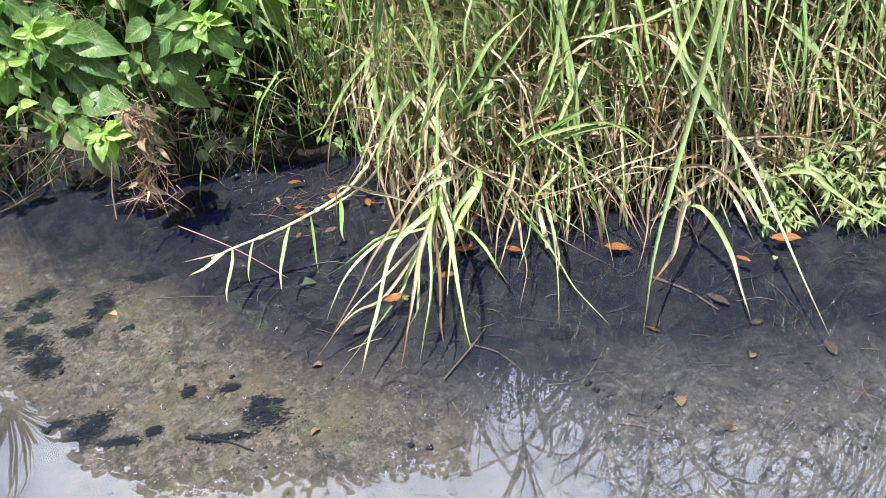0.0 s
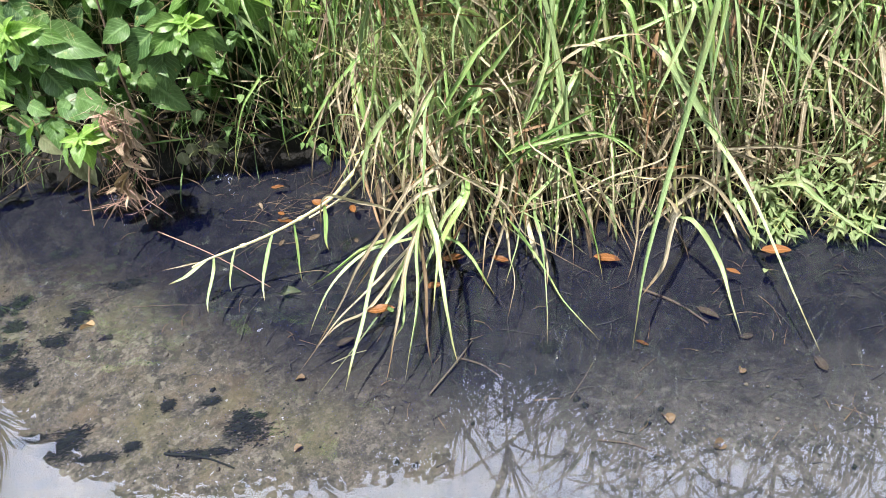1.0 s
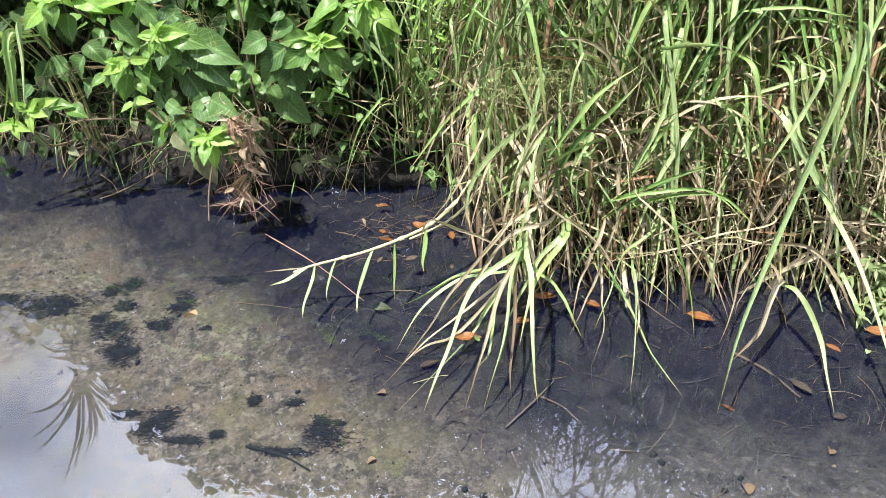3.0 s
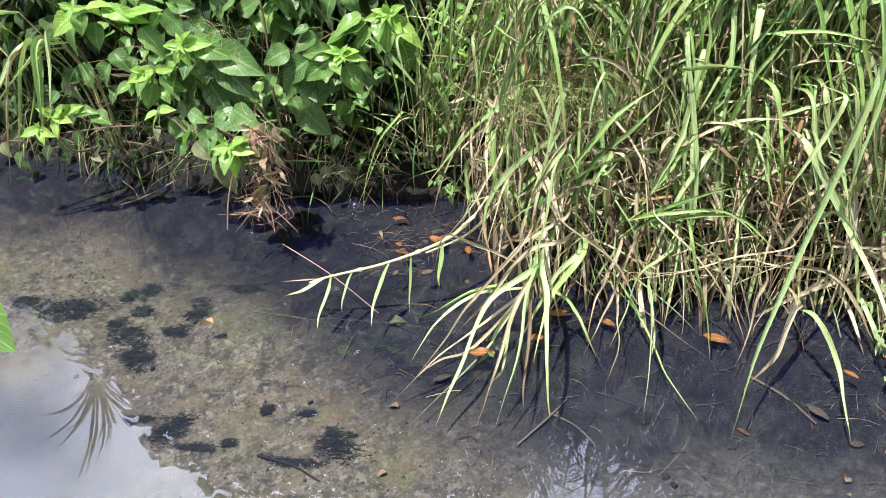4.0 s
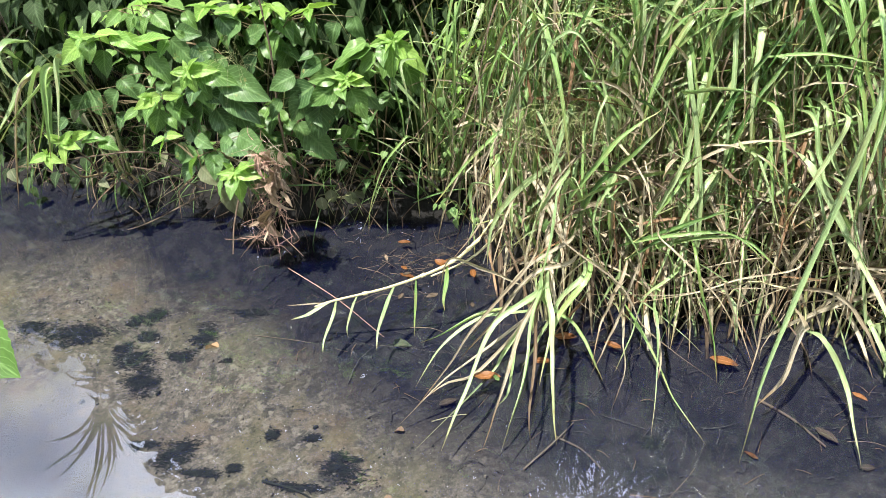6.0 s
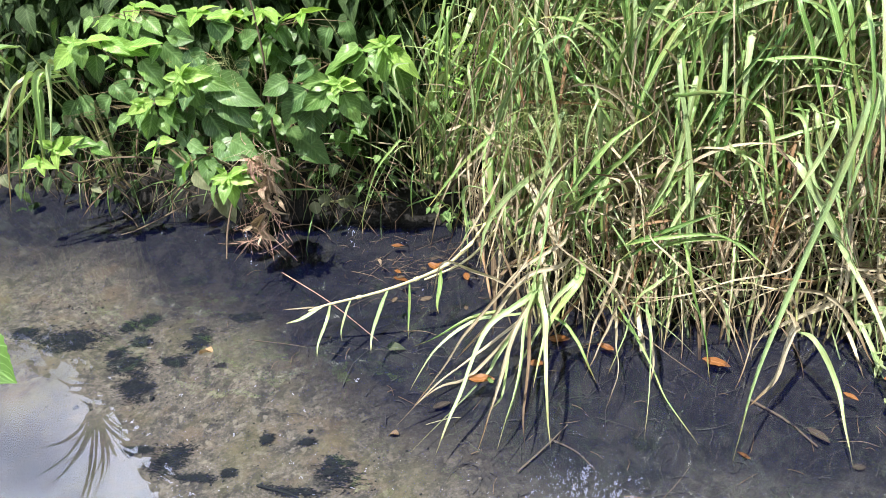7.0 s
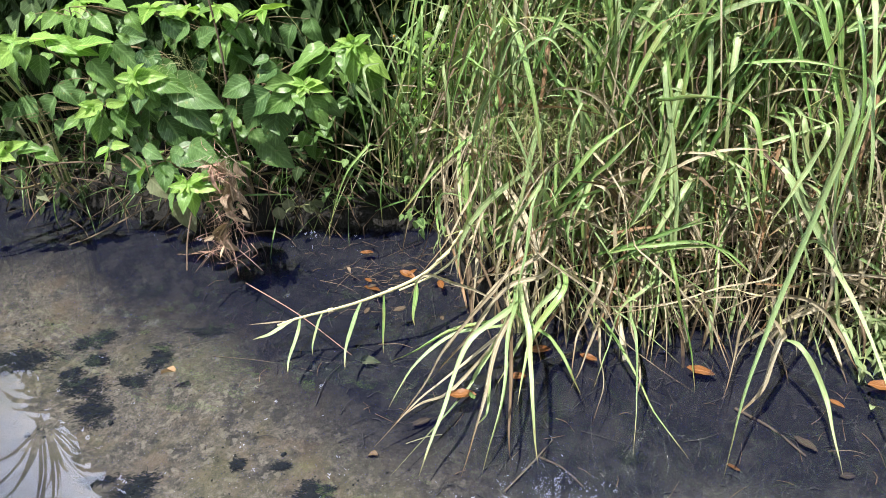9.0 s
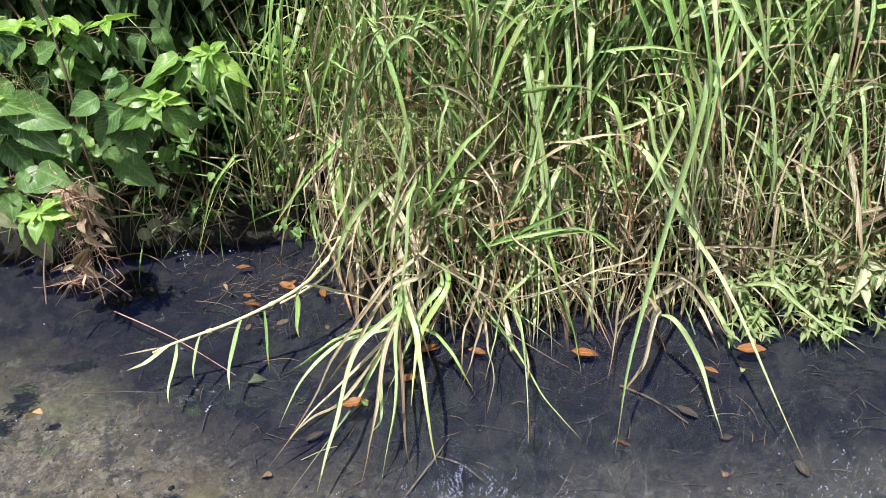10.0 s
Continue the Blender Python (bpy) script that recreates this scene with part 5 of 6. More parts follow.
back_shoot = branch(right_shrub, (-1.115, 2.86, 0.301), (-1.069, 2.8, 0.543), (-0.986, 2.74, 0.697), (-0.904, 2.7, 0.795))
set_leaf(back_shoot, "shrub", (-0.9, 2.72, 0.789), (-0.887, 2.685, 0.699))
set_leaf(back_shoot, "shrub", (-1.017, 2.72, 0.721), (-0.916, 2.685, 0.662))
set_leaf(back_shoot, "shrub", (-0.943, 2.72, 0.765), (-0.989, 2.685, 0.745))
set_leaf(back_shoot, "shrub", (-1.088, 2.72, 0.791), (-1.16, 2.685, 0.738))
set_leaf(back_shoot, "shrub", (-1.063, 2.72, 0.662), (-1.121, 2.685, 0.589))
set_leaf(back_shoot, "shrub", (-0.927, 2.72, 0.683), (-0.965, 2.685, 0.611))
set_leaf(back_shoot, "shrub", (-1.081, 2.72, 0.725), (-1, 2.705, 0.771))
set_leaf(back_shoot, "shrub", (-1.171, 2.72, 0.808), (-1.105, 2.685, 0.748))
set_leaf(back_shoot, "shrub", (-0.809, 2.72, 0.803), (-0.842, 2.685, 0.726))
set_leaf(back_shoot, "shrub", (-0.729, 2.72, 0.783), (-0.76, 2.685, 0.715))
set_leaf(back_shoot, "shrub", (-0.665, 2.72, 0.801), (-0.646, 2.685, 0.718))
# darkened copies of the leaf stand for shade deep in the shrub
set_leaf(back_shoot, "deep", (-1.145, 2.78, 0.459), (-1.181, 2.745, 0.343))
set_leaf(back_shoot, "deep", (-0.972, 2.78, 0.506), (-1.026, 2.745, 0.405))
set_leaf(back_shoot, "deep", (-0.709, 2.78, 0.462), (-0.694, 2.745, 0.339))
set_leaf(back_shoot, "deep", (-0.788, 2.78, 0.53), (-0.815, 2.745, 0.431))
far_shrub = thing("leafy_shrub", (-1.5, 2.95, height(-1.5, 2.95) - 0.02), "green leafy shrub with light young tips", "shrub", "shrubs on the bank")
leaning_shoot = branch(far_shrub, (-1.577, 2.85, 0.349), (-1.524, 2.74, 0.611), (-1.468, 2.66, 0.791), (-1.437, 2.62, 0.883))
set_leaf(leaning_shoot, "fresh", (-1.436, 2.62, 0.854), (-1.458, 2.585, 0.808))
set_leaf(leaning_shoot, "fresh", (-1.391, 2.62, 0.843), (-1.414, 2.585, 0.795))
set_leaf(leaning_shoot, "fresh", (-1.36, 2.62, 0.853), (-1.299, 2.585, 0.814))
set_leaf(leaning_shoot, "fresh", (-1.487, 2.62, 0.864), (-1.536, 2.585, 0.827))
set_leaf(leaning_shoot, "fresh", (-1.239, 2.62, 0.861), (-1.203, 2.585, 0.813))
set_leaf(leaning_shoot, "fresh", (-1.565, 2.62, 0.866), (-1.6, 2.585, 0.833))
set_leaf(leaning_shoot, "shrub", (-1.833, 2.72, 0.503), (-1.883, 2.685, 0.433))
set_leaf(leaning_shoot, "shrub", (-1.799, 2.72, 0.527), (-1.764, 2.685, 0.442))
set_leaf(leaning_shoot, "shrub", (-1.903, 2.72, 0.454), (-1.862, 2.685, 0.397))
set_leaf(leaning_shoot, "shrub", (-1.674, 2.72, 0.527), (-1.732, 2.685, 0.447))
set_leaf(leaning_shoot, "shrub", (-1.646, 2.72, 0.574), (-1.572, 2.685, 0.52))
set_leaf(leaning_shoot, "shrub", (-1.556, 2.72, 0.551), (-1.592, 2.685, 0.496))
set_leaf(leaning_shoot, "shrub", (-1.67, 2.72, 0.432), (-1.72, 2.685, 0.374))
set_leaf(leaning_shoot, "shrub", (-1.948, 2.72, 0.404), (-1.986, 2.685, 0.37))
set_leaf(leaning_shoot, "dusty", (-1.762, 2.66, 0.356), (-1.7, 2.625, 0.325), 1.2)
set_leaf(leaning_shoot, "dusty", (-1.794, 2.66, 0.373), (-1.81, 2.625, 0.34))
set_leaf(leaning_shoot, "dusty", (-1.501, 2.66, 0.292), (-1.521, 2.625, 0.247))
set_leaf(leaning_shoot, "dusty", (-1.833, 2.66, 0.469), (-1.861, 2.625, 0.437))
set_leaf(leaning_shoot, "dusty", (-1.813, 2.66, 0.458), (-1.792, 2.625, 0.402))
low_sprout = thing("leafy_shrub", (-1.8, 2.84, height(-1.8, 2.84) - 0.02), "low leafy sprout with bright young leaves", "shrub", "shrubs on the bank")
sprout_shoot = branch(low_sprout, (-1.855, 2.7, 0.13), (-1.818, 2.6, 0.277), (-1.805, 2.52, 0.376), (-1.807, 2.49, 0.415))
set_leaf(sprout_shoot, "young", (-1.806, 2.48, 0.42), (-1.854, 2.465, 0.454))
set_leaf(sprout_shoot, "young", (-1.796, 2.48, 0.42), (-1.723, 2.445, 0.415))
set_leaf(sprout_shoot, "young", (-1.802, 2.48, 0.417), (-1.805, 2.445, 0.347))
set_leaf(sprout_shoot, "young", (-1.804, 2.48, 0.424), (-1.828, 2.465, 0.441))
set_leaf(sprout_shoot, "young", (-1.756, 2.48, 0.437), (-1.682, 2.465, 0.469), 0.8)
set_leaf(sprout_shoot, "young", (-1.789, 2.48, 0.425), (-1.738, 2.465, 0.47))
set_leaf(sprout_shoot, "fresh", (-1.727, 2.5, 0.421), (-1.645, 2.485, 0.448))
set_leaf(sprout_shoot, "fresh", (-1.658, 2.5, 0.413), (-1.591, 2.485, 0.403), 1.2)
outer_shoot = branch(low_sprout, (-1.925, 2.66, 0.164), (-1.894, 2.56, 0.279), (-1.893, 2.5, 0.34), (-1.893, 2.48, 0.363))
set_leaf(outer_shoot, "young", (-1.884, 2.47, 0.368), (-1.945, 2.435, 0.358))
set_leaf(outer_shoot, "young", (-1.885, 2.47, 0.366), (-1.863, 2.435, 0.327))
set_leaf(outer_shoot, "young", (-1.883, 2.47, 0.371), (-1.876, 2.455, 0.398))
set_leaf(outer_shoot, "young", (-1.879, 2.47, 0.368), (-1.819, 2.435, 0.357))
set_leaf(outer_shoot, "dusty", (-2.107, 2.5, 0.285), (-2.072, 2.465, 0.249), 1.2)
set_leaf(outer_shoot, "dusty", (-1.719, 2.5, 0.246), (-1.675, 2.465, 0.242))
# the smallest leaves in the middle of each rosette
for stem, count in ((top_shoot, 5), (mid_shoot, 6), (side_shoot, 5), (tip_shoot, 6), (high_shoot, 6), (front_shoot, 6), (sprout_shoot, 5), (outer_shoot, 4)):
    at = STEMS[stem.name][-1]
    for k in range(count):
        a = 2 * math.pi * k / count + rng.uniform(-0.4, 0.4)
        tip = at + Vector((math.cos(a), -0.45 + 0.5 * math.sin(a), 0.25 + 0.5 * math.sin(a))) * rng.uniform(0.032, 0.055)
        set_leaf(stem, "young", at + Vector((0, -0.012, 0.008)), tip, 0.8)
# pairs of larger leaves that droop below each rosette
for stem, first, rungs in ((top_shoot, 20, 2), (mid_shoot, 19, 3), (side_shoot, 19, 2), (low_shoot, 19, 2), (tip_shoot, 19, 2), (high_shoot, 20, 3), (front_shoot, 19, 3), (back_shoot, 19, 2), (leaning_shoot, 19, 2)):
    line, turn = STEMS[stem.name], rng.uniform(0, 3)
    for k in range(rungs):
        at = line[first - 2 * k]
        for side in (0, math.pi):
            a = turn + 1.57 * k + side + rng.uniform(-0.3, 0.3)
            out = Vector((math.cos(a), 0.8 * math.sin(a) - 0.25, 0))
            add_leaf(stem, "fresh" if k == 0 else "shrub", at + out * 0.02, out, rng.uniform(0.075, 0.10) + 0.012 * k, rng.uniform(0.35, 1.0), rng)
# shaded leaves deeper in the same shrubs
for host, seed, tips in (
    (left_shrub, 31, ((-1.10, 2.60, 0.42), (-1.28, 2.62, 0.36), (-1.22, 2.66, 0.58), (-1.02, 2.66, 0.50), (-1.36, 2.66, 0.62), (-0.98, 2.58, 0.34))),
    (right_shrub, 32, ((-0.62, 2.74, 0.62), (-0.80, 2.74, 0.52), (-0.74, 2.70, 0.40), (-0.52, 2.76, 0.70))),
    (far_shrub, 33, ((-1.52, 2.78, 0.60), (-1.62, 2.74, 0.46), (-1.42, 2.78, 0.50), (-1.70, 2.80, 0.68))),
):
    deep_rng = random.Random(seed)
    for tip in tips:
        shoot(host, Vector(host.location), tip, deep_rng, size=0.105, pairs=5, crown=False)
shrub((-1.20, 3.25), "tall dark leafy shrub behind the bank's edge", [
    (-1.45, 2.72, 0.86), (-1.20, 2.70, 0.84), (-0.95, 2.70, 0.84), (-1.61, 2.85, 0.80), (-1.12, 2.80, 0.80), (-0.83, 2.75, 0.81), (-0.95, 2.95, 0.95), (-1.35, 2.95, 1.0), (-1.1, 3.0, 1.3), (-0.8, 2.95, 1.55), (-0.6, 2.9, 1.25), (-1.0, 2.8, 1.75), (-0.75, 2.75, 1.9), (-1.2, 3.0, 2.0), (-0.5, 2.9, 1.7)], 35, size=0.15, pairs=4, thick=0.007, bare=0.25)
shrub((-2.15, 3.25), "leafy shrub in the shade of tall grass", [(-2.04, 2.95, 0.78), (-2.3, 3.0, 0.8), (-2.5, 3.0, 0.7)], 36, size=0.11, pairs=6)


def near_sprig():
    """A sprig of the near bank; one broad leaf of it reaches into view."""
    g = thing("leafy_sprig", (-1.25, 0.10, height(-1.25, 0.10) - 0.02), "leafy sprig with one broad bright green leaf", "shrub")
    base, tip = Vector((-0.545, 0.715, 1.100)), Vector((-0.452, 0.704, 1.035))
    s = Soup()
    s.tube(curve([g.location, (-1.15, 0.25, 0.55), (-0.95, 0.50, 0.98), (-0.70, 0.66, 1.12), base], 16), 0.006, 0.0018, 6)
    stem = part("stem", s, "stem", g)
    x = (tip - base).normalized()
    y = x.cross(Vector((0.45, -0.45, 0.75))).normalized()
    ob = new("leaf", LEAVES["fresh"][0])
    ob.parent = stem
    size = (tip - base).length * 1.05
    ob.matrix_basis = Matrix.Translation(base - Vector(g.location)) @ Matrix((x, -y, x.cross(-y))).transposed().to_4x4() @ Matrix.Diagonal((size, size * 1.25, size, 1))
    r = random.Random(38)
    for p in ((-0.78, 0.62, 1.09), (-0.88, 0.55, 1.02), (-1.0, 0.43, 0.88)):
        add_leaf(stem, "fresh", Vector(p), Vector((-0.6, r.uniform(-0.8, 0.0), 0)), 0.10, 0.4, r)


near_sprig()

# ---- the grass fan seen against the sky, on its own culm ----
def fan_grass(at, top, seed, count=30, size=1.0):
    r = random.Random(seed)
    c = thing("fan_grass", (at[0], at[1], height(*at) - 0.02), "tall culm topped by a fan of arching blades", "grass", "grass clumps on the bank")
    s = Soup()
    s.tube(curve([c.location, Vector(c.location).lerp(Vector(top), 0.5) + Vector((0.02, 0.04, 0)), top], 9), 0.006, 0.004, 6)
    part("culm", s, "culm", c)
    for k in range(count):
        a = math.pi + r.gauss(0.2, 1.0) if k % 6 else r.uniform(-0.8, 0.8)
        s = Soup()
        arc_blade(s, top, a, radians(r.uniform(48, 90)), size * r.uniform(0.36, 0.66), size * r.uniform(0.012, 0.019), r.uniform(0.5, 1.9), r, 14)
        # all blades dark: the backlit silhouette is put into their colour
        part("leaf_blade", s, "dark", c)


fan_grass((-2.40, 2.98), (-2.425, 2.75, 1.292), 41, 30, 1.13)
fan_grass((0.24, 2.62), (0.22, 2.36, 1.46), 42, 16)
fan_grass((0.02, 2.70), (0.0, 2.45, 1.30), 43, 9)


# ---- undergrowth behind everything, and an unseen hedge added behind the camera ----
def thicket(x0, x1, y0, y1, z0, z1, count, seed, size=(0.06, 0.13)):
    r = random.Random(seed)
    s = Soup()
    unit = [Vector(v.co) for v in LEAVES["deep"][0].vertices]
    uv = [(v, t / 7) for t in range(8) for v in (0, 0.25, 0.5, 0.75, 1)]
    for _ in range(count):
        x, y = r.uniform(x0, x1), r.uniform(y0, y1)
        g = height(x, y)
        p = Vector((x, y, g + r.uniform(z0, z1)))
        m = leaf_pose(p, Vector((r.gauss(0, 0.7), -1, 0)), r.uniform(*size), r.uniform(0.2, 1.2), r.gauss(0, 0.4))
        s.grid([[m @ unit[i * 5 + j] for j in range(5)] for i in range(8)], [uv[i * 5:i * 5 + 5] for i in range(8)])
    tagged(new("undergrowth", s.mesh("undergrowth", "deep")), "leaf mass coloured as in shade, partly an added unseen screen", "undergrowth", kind="stuff")


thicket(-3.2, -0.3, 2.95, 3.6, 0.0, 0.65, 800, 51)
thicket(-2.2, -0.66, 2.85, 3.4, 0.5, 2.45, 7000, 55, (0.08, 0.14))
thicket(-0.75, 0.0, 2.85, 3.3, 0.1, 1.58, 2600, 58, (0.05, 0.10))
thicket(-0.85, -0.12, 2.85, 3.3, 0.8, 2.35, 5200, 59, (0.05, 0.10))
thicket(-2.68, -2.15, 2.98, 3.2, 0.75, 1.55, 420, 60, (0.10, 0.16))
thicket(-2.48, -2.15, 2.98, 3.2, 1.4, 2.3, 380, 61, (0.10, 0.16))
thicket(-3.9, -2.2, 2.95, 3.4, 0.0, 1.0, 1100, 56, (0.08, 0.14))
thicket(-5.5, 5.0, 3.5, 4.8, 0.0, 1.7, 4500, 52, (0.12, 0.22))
# darkened leaves stand for the shaded hollow low under the shrub
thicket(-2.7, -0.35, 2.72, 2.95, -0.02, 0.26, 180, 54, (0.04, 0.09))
# unseen hedge, added to keep sky fill off the front of the bank
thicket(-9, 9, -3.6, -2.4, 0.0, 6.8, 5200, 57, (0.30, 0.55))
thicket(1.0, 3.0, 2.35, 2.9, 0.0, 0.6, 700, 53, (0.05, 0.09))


# ---- bent cane over the water ----
def bent_cane():
    c = thing("bent_cane", (-0.02, 2.30, height(-0.02, 2.30) - 0.01), "pale bent grass cane lying out over the water", "grass")
    s = Soup()
    line = curve([c.location, (-0.10, 2.25, 0.302), (-0.182, 2.17, 0.246), (-0.269, 2.12, 0.189), (-0.45, 2.07, 0.128), (-0.636, 2.03, 0.09), (-0.70, 2.01, 0.075)], 26)
    s.tube(line, 0.0075, 0.003, 7)
    for k in (9, 14, 18):
        s.tube([line[k].lerp(line[k + 1], 0.3), line[k].lerp(line[k + 1], 0.6)], 0.0085 - 0.0001 * k, 0.0085 - 0.0001 * k, 7)
    part("cane", s, "cane", c)
    s = Soup()
    s.tube(curve([(-0.10, 2.24, 0.27), (-0.152, 2.20, 0.217), (-0.219, 2.15, 0.181), (-0.328, 2.12, 0.14)], 9), 0.005, 0.003, 6)
    part("side_cane", s, "cane", c)
    for mat, w, pts in (
        ("pale", 0.014, ((-0.63, 2.03, 0.09), (-0.635, 2.0, 0.06), (-0.645, 1.93, 0.02), (-0.645, 1.88, -0.005))),
        ("pale", 0.010, ((-0.56, 2.045, 0.105), (-0.575, 2.02, 0.075), (-0.585, 1.985, 0.03), (-0.59, 1.97, -0.01))),
        ("pale", 0.016, ((-0.44, 2.07, 0.13), (-0.46, 2.03, 0.09), (-0.475, 1.975, 0.035), (-0.475, 1.91, -0.005))),
        ("green", 0.011, ((-0.37, 2.09, 0.15), (-0.372, 2.07, 0.10), (-0.373, 2.04, 0.03), (-0.375, 2.01, -0.03))),
        ("green", 0.018, ((-0.27, 2.12, 0.185), (-0.272, 2.10, 0.15), (-0.275, 2.07, 0.10), (-0.277, 2.05, 0.06))),
        ("pale", 0.014, ((-0.65, 2.025, 0.088), (-0.69, 2.0, 0.075), (-0.73, 1.98, 0.055), (-0.775, 1.975, 0.045))),
        ("straw", 0.006, ((-0.66, 2.02, 0.086), (-0.71, 2.02, 0.08), (-0.75, 2.015, 0.075), (-0.80, 2.01, 0.072))),
    ):
        s = Soup()
        ribbon(s, curve(pts, 12), w, 0.1, 0.3, 0.2, 0.35)
        part("leaf_blade", s, mat, c)


bent_cane()


# ---- weeds, herbs, panicles ----
def vine_weed(pts, seed, count=24, size=0.03, kind="weed", label="thin weed with small pale green lobed leaves"):
    r = random.Random(seed)
    line = curve(pts, 20)
    w = thing("weed", line[0], label, "weed", "weeds on the bank")
    s = Soup()
    s.tube(line, 0.0022, 0.0012, 5)
    stem = part("stem", s, "culm", w)
    for _ in range(count):
        p = line[r.randint(3, 19)]
        a = r.uniform(0, 6.28)
        q = p + Vector((math.cos(a), math.sin(a) - 0.4, r.uniform(-0.3, 0.5))) * 0.03
        add_leaf(stem, kind, q, q - p, size * r.uniform(0.7, 1.4), r.uniform(0.1, 1.0), r)
    return w


vine_weed([(-0.36, 2.76, 0.12), (-0.34, 2.66, 0.25), (-0.33, 2.60, 0.42), (-0.345, 2.58, 0.57)], 61, 34)
vine_weed([(-0.25, 2.50, 0.10), (-0.27, 2.42, 0.2), (-0.28, 2.36, 0.28), (-0.30, 2.30, 0.30)], 62, 16)
vine_weed([(-0.02, 2.40, 0.12), (0.0, 2.3, 0.22), (0.0, 2.22, 0.32), (0.03, 2.2, 0.36)], 63, 14, 0.04)
vine_weed([(-0.62, 2.78, 0.08), (-0.66, 2.66, 0.16), (-0.60, 2.60, 0.30), (-0.55, 2.58, 0.38)], 64, 16)
vine_weed([(-0.30, 2.95, 0.25), (-0.33, 2.85, 0.5), (-0.36, 2.80, 0.65), (-0.35, 2.78, 0.74)], 65, 14)
vine_weed([(-0.80, 2.72, 0.06), (-0.83, 2.66, 0.10), (-0.78, 2.62, 0.13), (-0.74, 2.60, 0.15)], 66, 6, 0.045, "round", "low weed with rounded grey-green leaves")


for k in range(6):
    wx0, wy0 = -0.30 + 0.07 * k, 2.62 + 0.05 * (k % 3)
    vine_weed([(wx0, wy0 + 0.2, height(wx0, wy0 + 0.2) - 0.02), (wx0 + 0.02, wy0 + 0.12, 0.45), (wx0 - 0.02, wy0 + 0.05, 0.66), (wx0 + 0.03 * (k % 2), wy0, 0.80 - 0.04 * (k % 3))], 160 + k, 30, 0.034, "young", "fresh green weed with small narrow leaves")


def herb(at, seed, tall=0.22, size=0.054, n=11, kind="herb", label="dusty pale green herb with narrow leaves"):
    r = random.Random(seed)
    h = thing("herb", (at[0], at[1], height(*at) - 0.01), label, "herb", "herbs by the water")
    for _ in range(n):
        tip = Vector(h.location) + Vector((r.uniform(-0.12, 0.12), r.uniform(-0.16, 0.06), tall * r.uniform(0.5, 1.1)))
        s = Soup()
        line = curve([h.location, Vector(h.location).lerp(tip, 0.6) + Vector((0, 0, 0.03)), tip], 7)
        s.tube(line, 0.0022, 0.0012, 5)
        stem = part("stem", s, "culm", h)
        for k in range(9):
            p = line[-1] if k > 4 else line[r.randint(2, 5)]
            a = 2.4 * k + r.uniform(-0.4, 0.4)
            add_leaf(stem, kind, p, Vector((math.cos(a), math.sin(a) - 0.3, 0)), size * r.uniform(0.6, 1.15), r.uniform(-0.1, 0.9), r)


for k, (hx, hy, ht) in enumerate(((1.12, 2.17, 0.13), (1.22, 2.16, 0.18), (1.36, 2.16, 0.24), (1.50, 2.17, 0.30), (1.64, 2.15, 0.30), (1.32, 2.13, 0.14), (1.78, 2.15, 0.34), (1.46, 2.14, 0.20), (1.08, 2.12, 0.07), (1.19, 2.10, 0.09), (1.31, 2.09, 0.08), (1.43, 2.09, 0.10))):
    herb((hx, hy), 70 + k if k < 8 else 80 + k, ht)
herb((1.47, 2.12), 84, 0.25, 0.075, 8, "chalky", "chalky pale herb with broad dusty leaves")
herb((1.58, 2.26), 79, 0.45, 0.10, 12, "dusty", "dusty grey-green leafy plant in the shade")
herb((1.78, 2.24), 80, 0.50, 0.10, 12, "dusty", "dusty grey-green leafy plant in the shade")
herb((1.95, 2.3), 82, 0.55, 0.11, 12, "dusty", "dusty grey-green leafy plant in the shade")
herb((1.68, 2.4), 83, 0.6, 0.11, 12, "dusty", "dusty grey-green leafy plant in the shade")


def panicle(root, head, seed, spread=0.16, count=34, label="feathery dry grass flower head"):
    r = random.Random(seed)
    g = thing("seed_head", root, label, "grass", "feathery seed heads")
    s = Soup()
    line = curve([root, Vector(root).lerp(Vector(head), 0.5) + Vector((0, 0.03, 0.02)), head], 8)
    s.tube(line, 0.0022, 0.001, 4)
    stem = part("stalk", s, "culm", g)
    s = Soup()
    for k in range(count):
        p = line[-1].lerp(line[-3], r.random())
        d = Vector((r.gauss(0, 1), r.gauss(-0.3, 0.8), r.gauss(0.2, 0.8))).normalized() * spread * r.uniform(0.5, 1.2)
        pts = curve([p, p + d * 0.5 + Vector((0, 0, 0.01)), p + d - Vector((0, 0, 0.03))], 5)
        s.tube(pts, 0.0005, 0.0003, 3)
        for q in range(5):
            c = pts[-1 - q % 4] + Vector((r.uniform(-1, 1), r.uniform(-1, 1), r.uniform(-1, 1))) * 0.006
            s.tube([c, c + Vector((0, 0, -0.005))], 0.0009, 0.0004, 4)
    part("plume", s, "culm", g)


for k, (a, b) in enumerate((((0.10, 2.40, 0.12), (0.105, 2.22, 0.66)), ((0.20, 2.42, 0.12), (0.20, 2.22, 0.645)), ((0.04, 2.45, 0.12), (0.06, 2.22, 0.70)), ((-0.02, 2.45, 0.12), (-0.02, 2.24, 0.62)), ((-1.05, 2.85, 0.15), (-1.05, 2.50, 0.76)), ((0.95, 2.4, 0.15), (0.98, 2.2, 0.45)), ((1.15, 2.4, 0.15), (1.18, 2.2, 0.40)))):
    panicle(a, b, 90 + k)


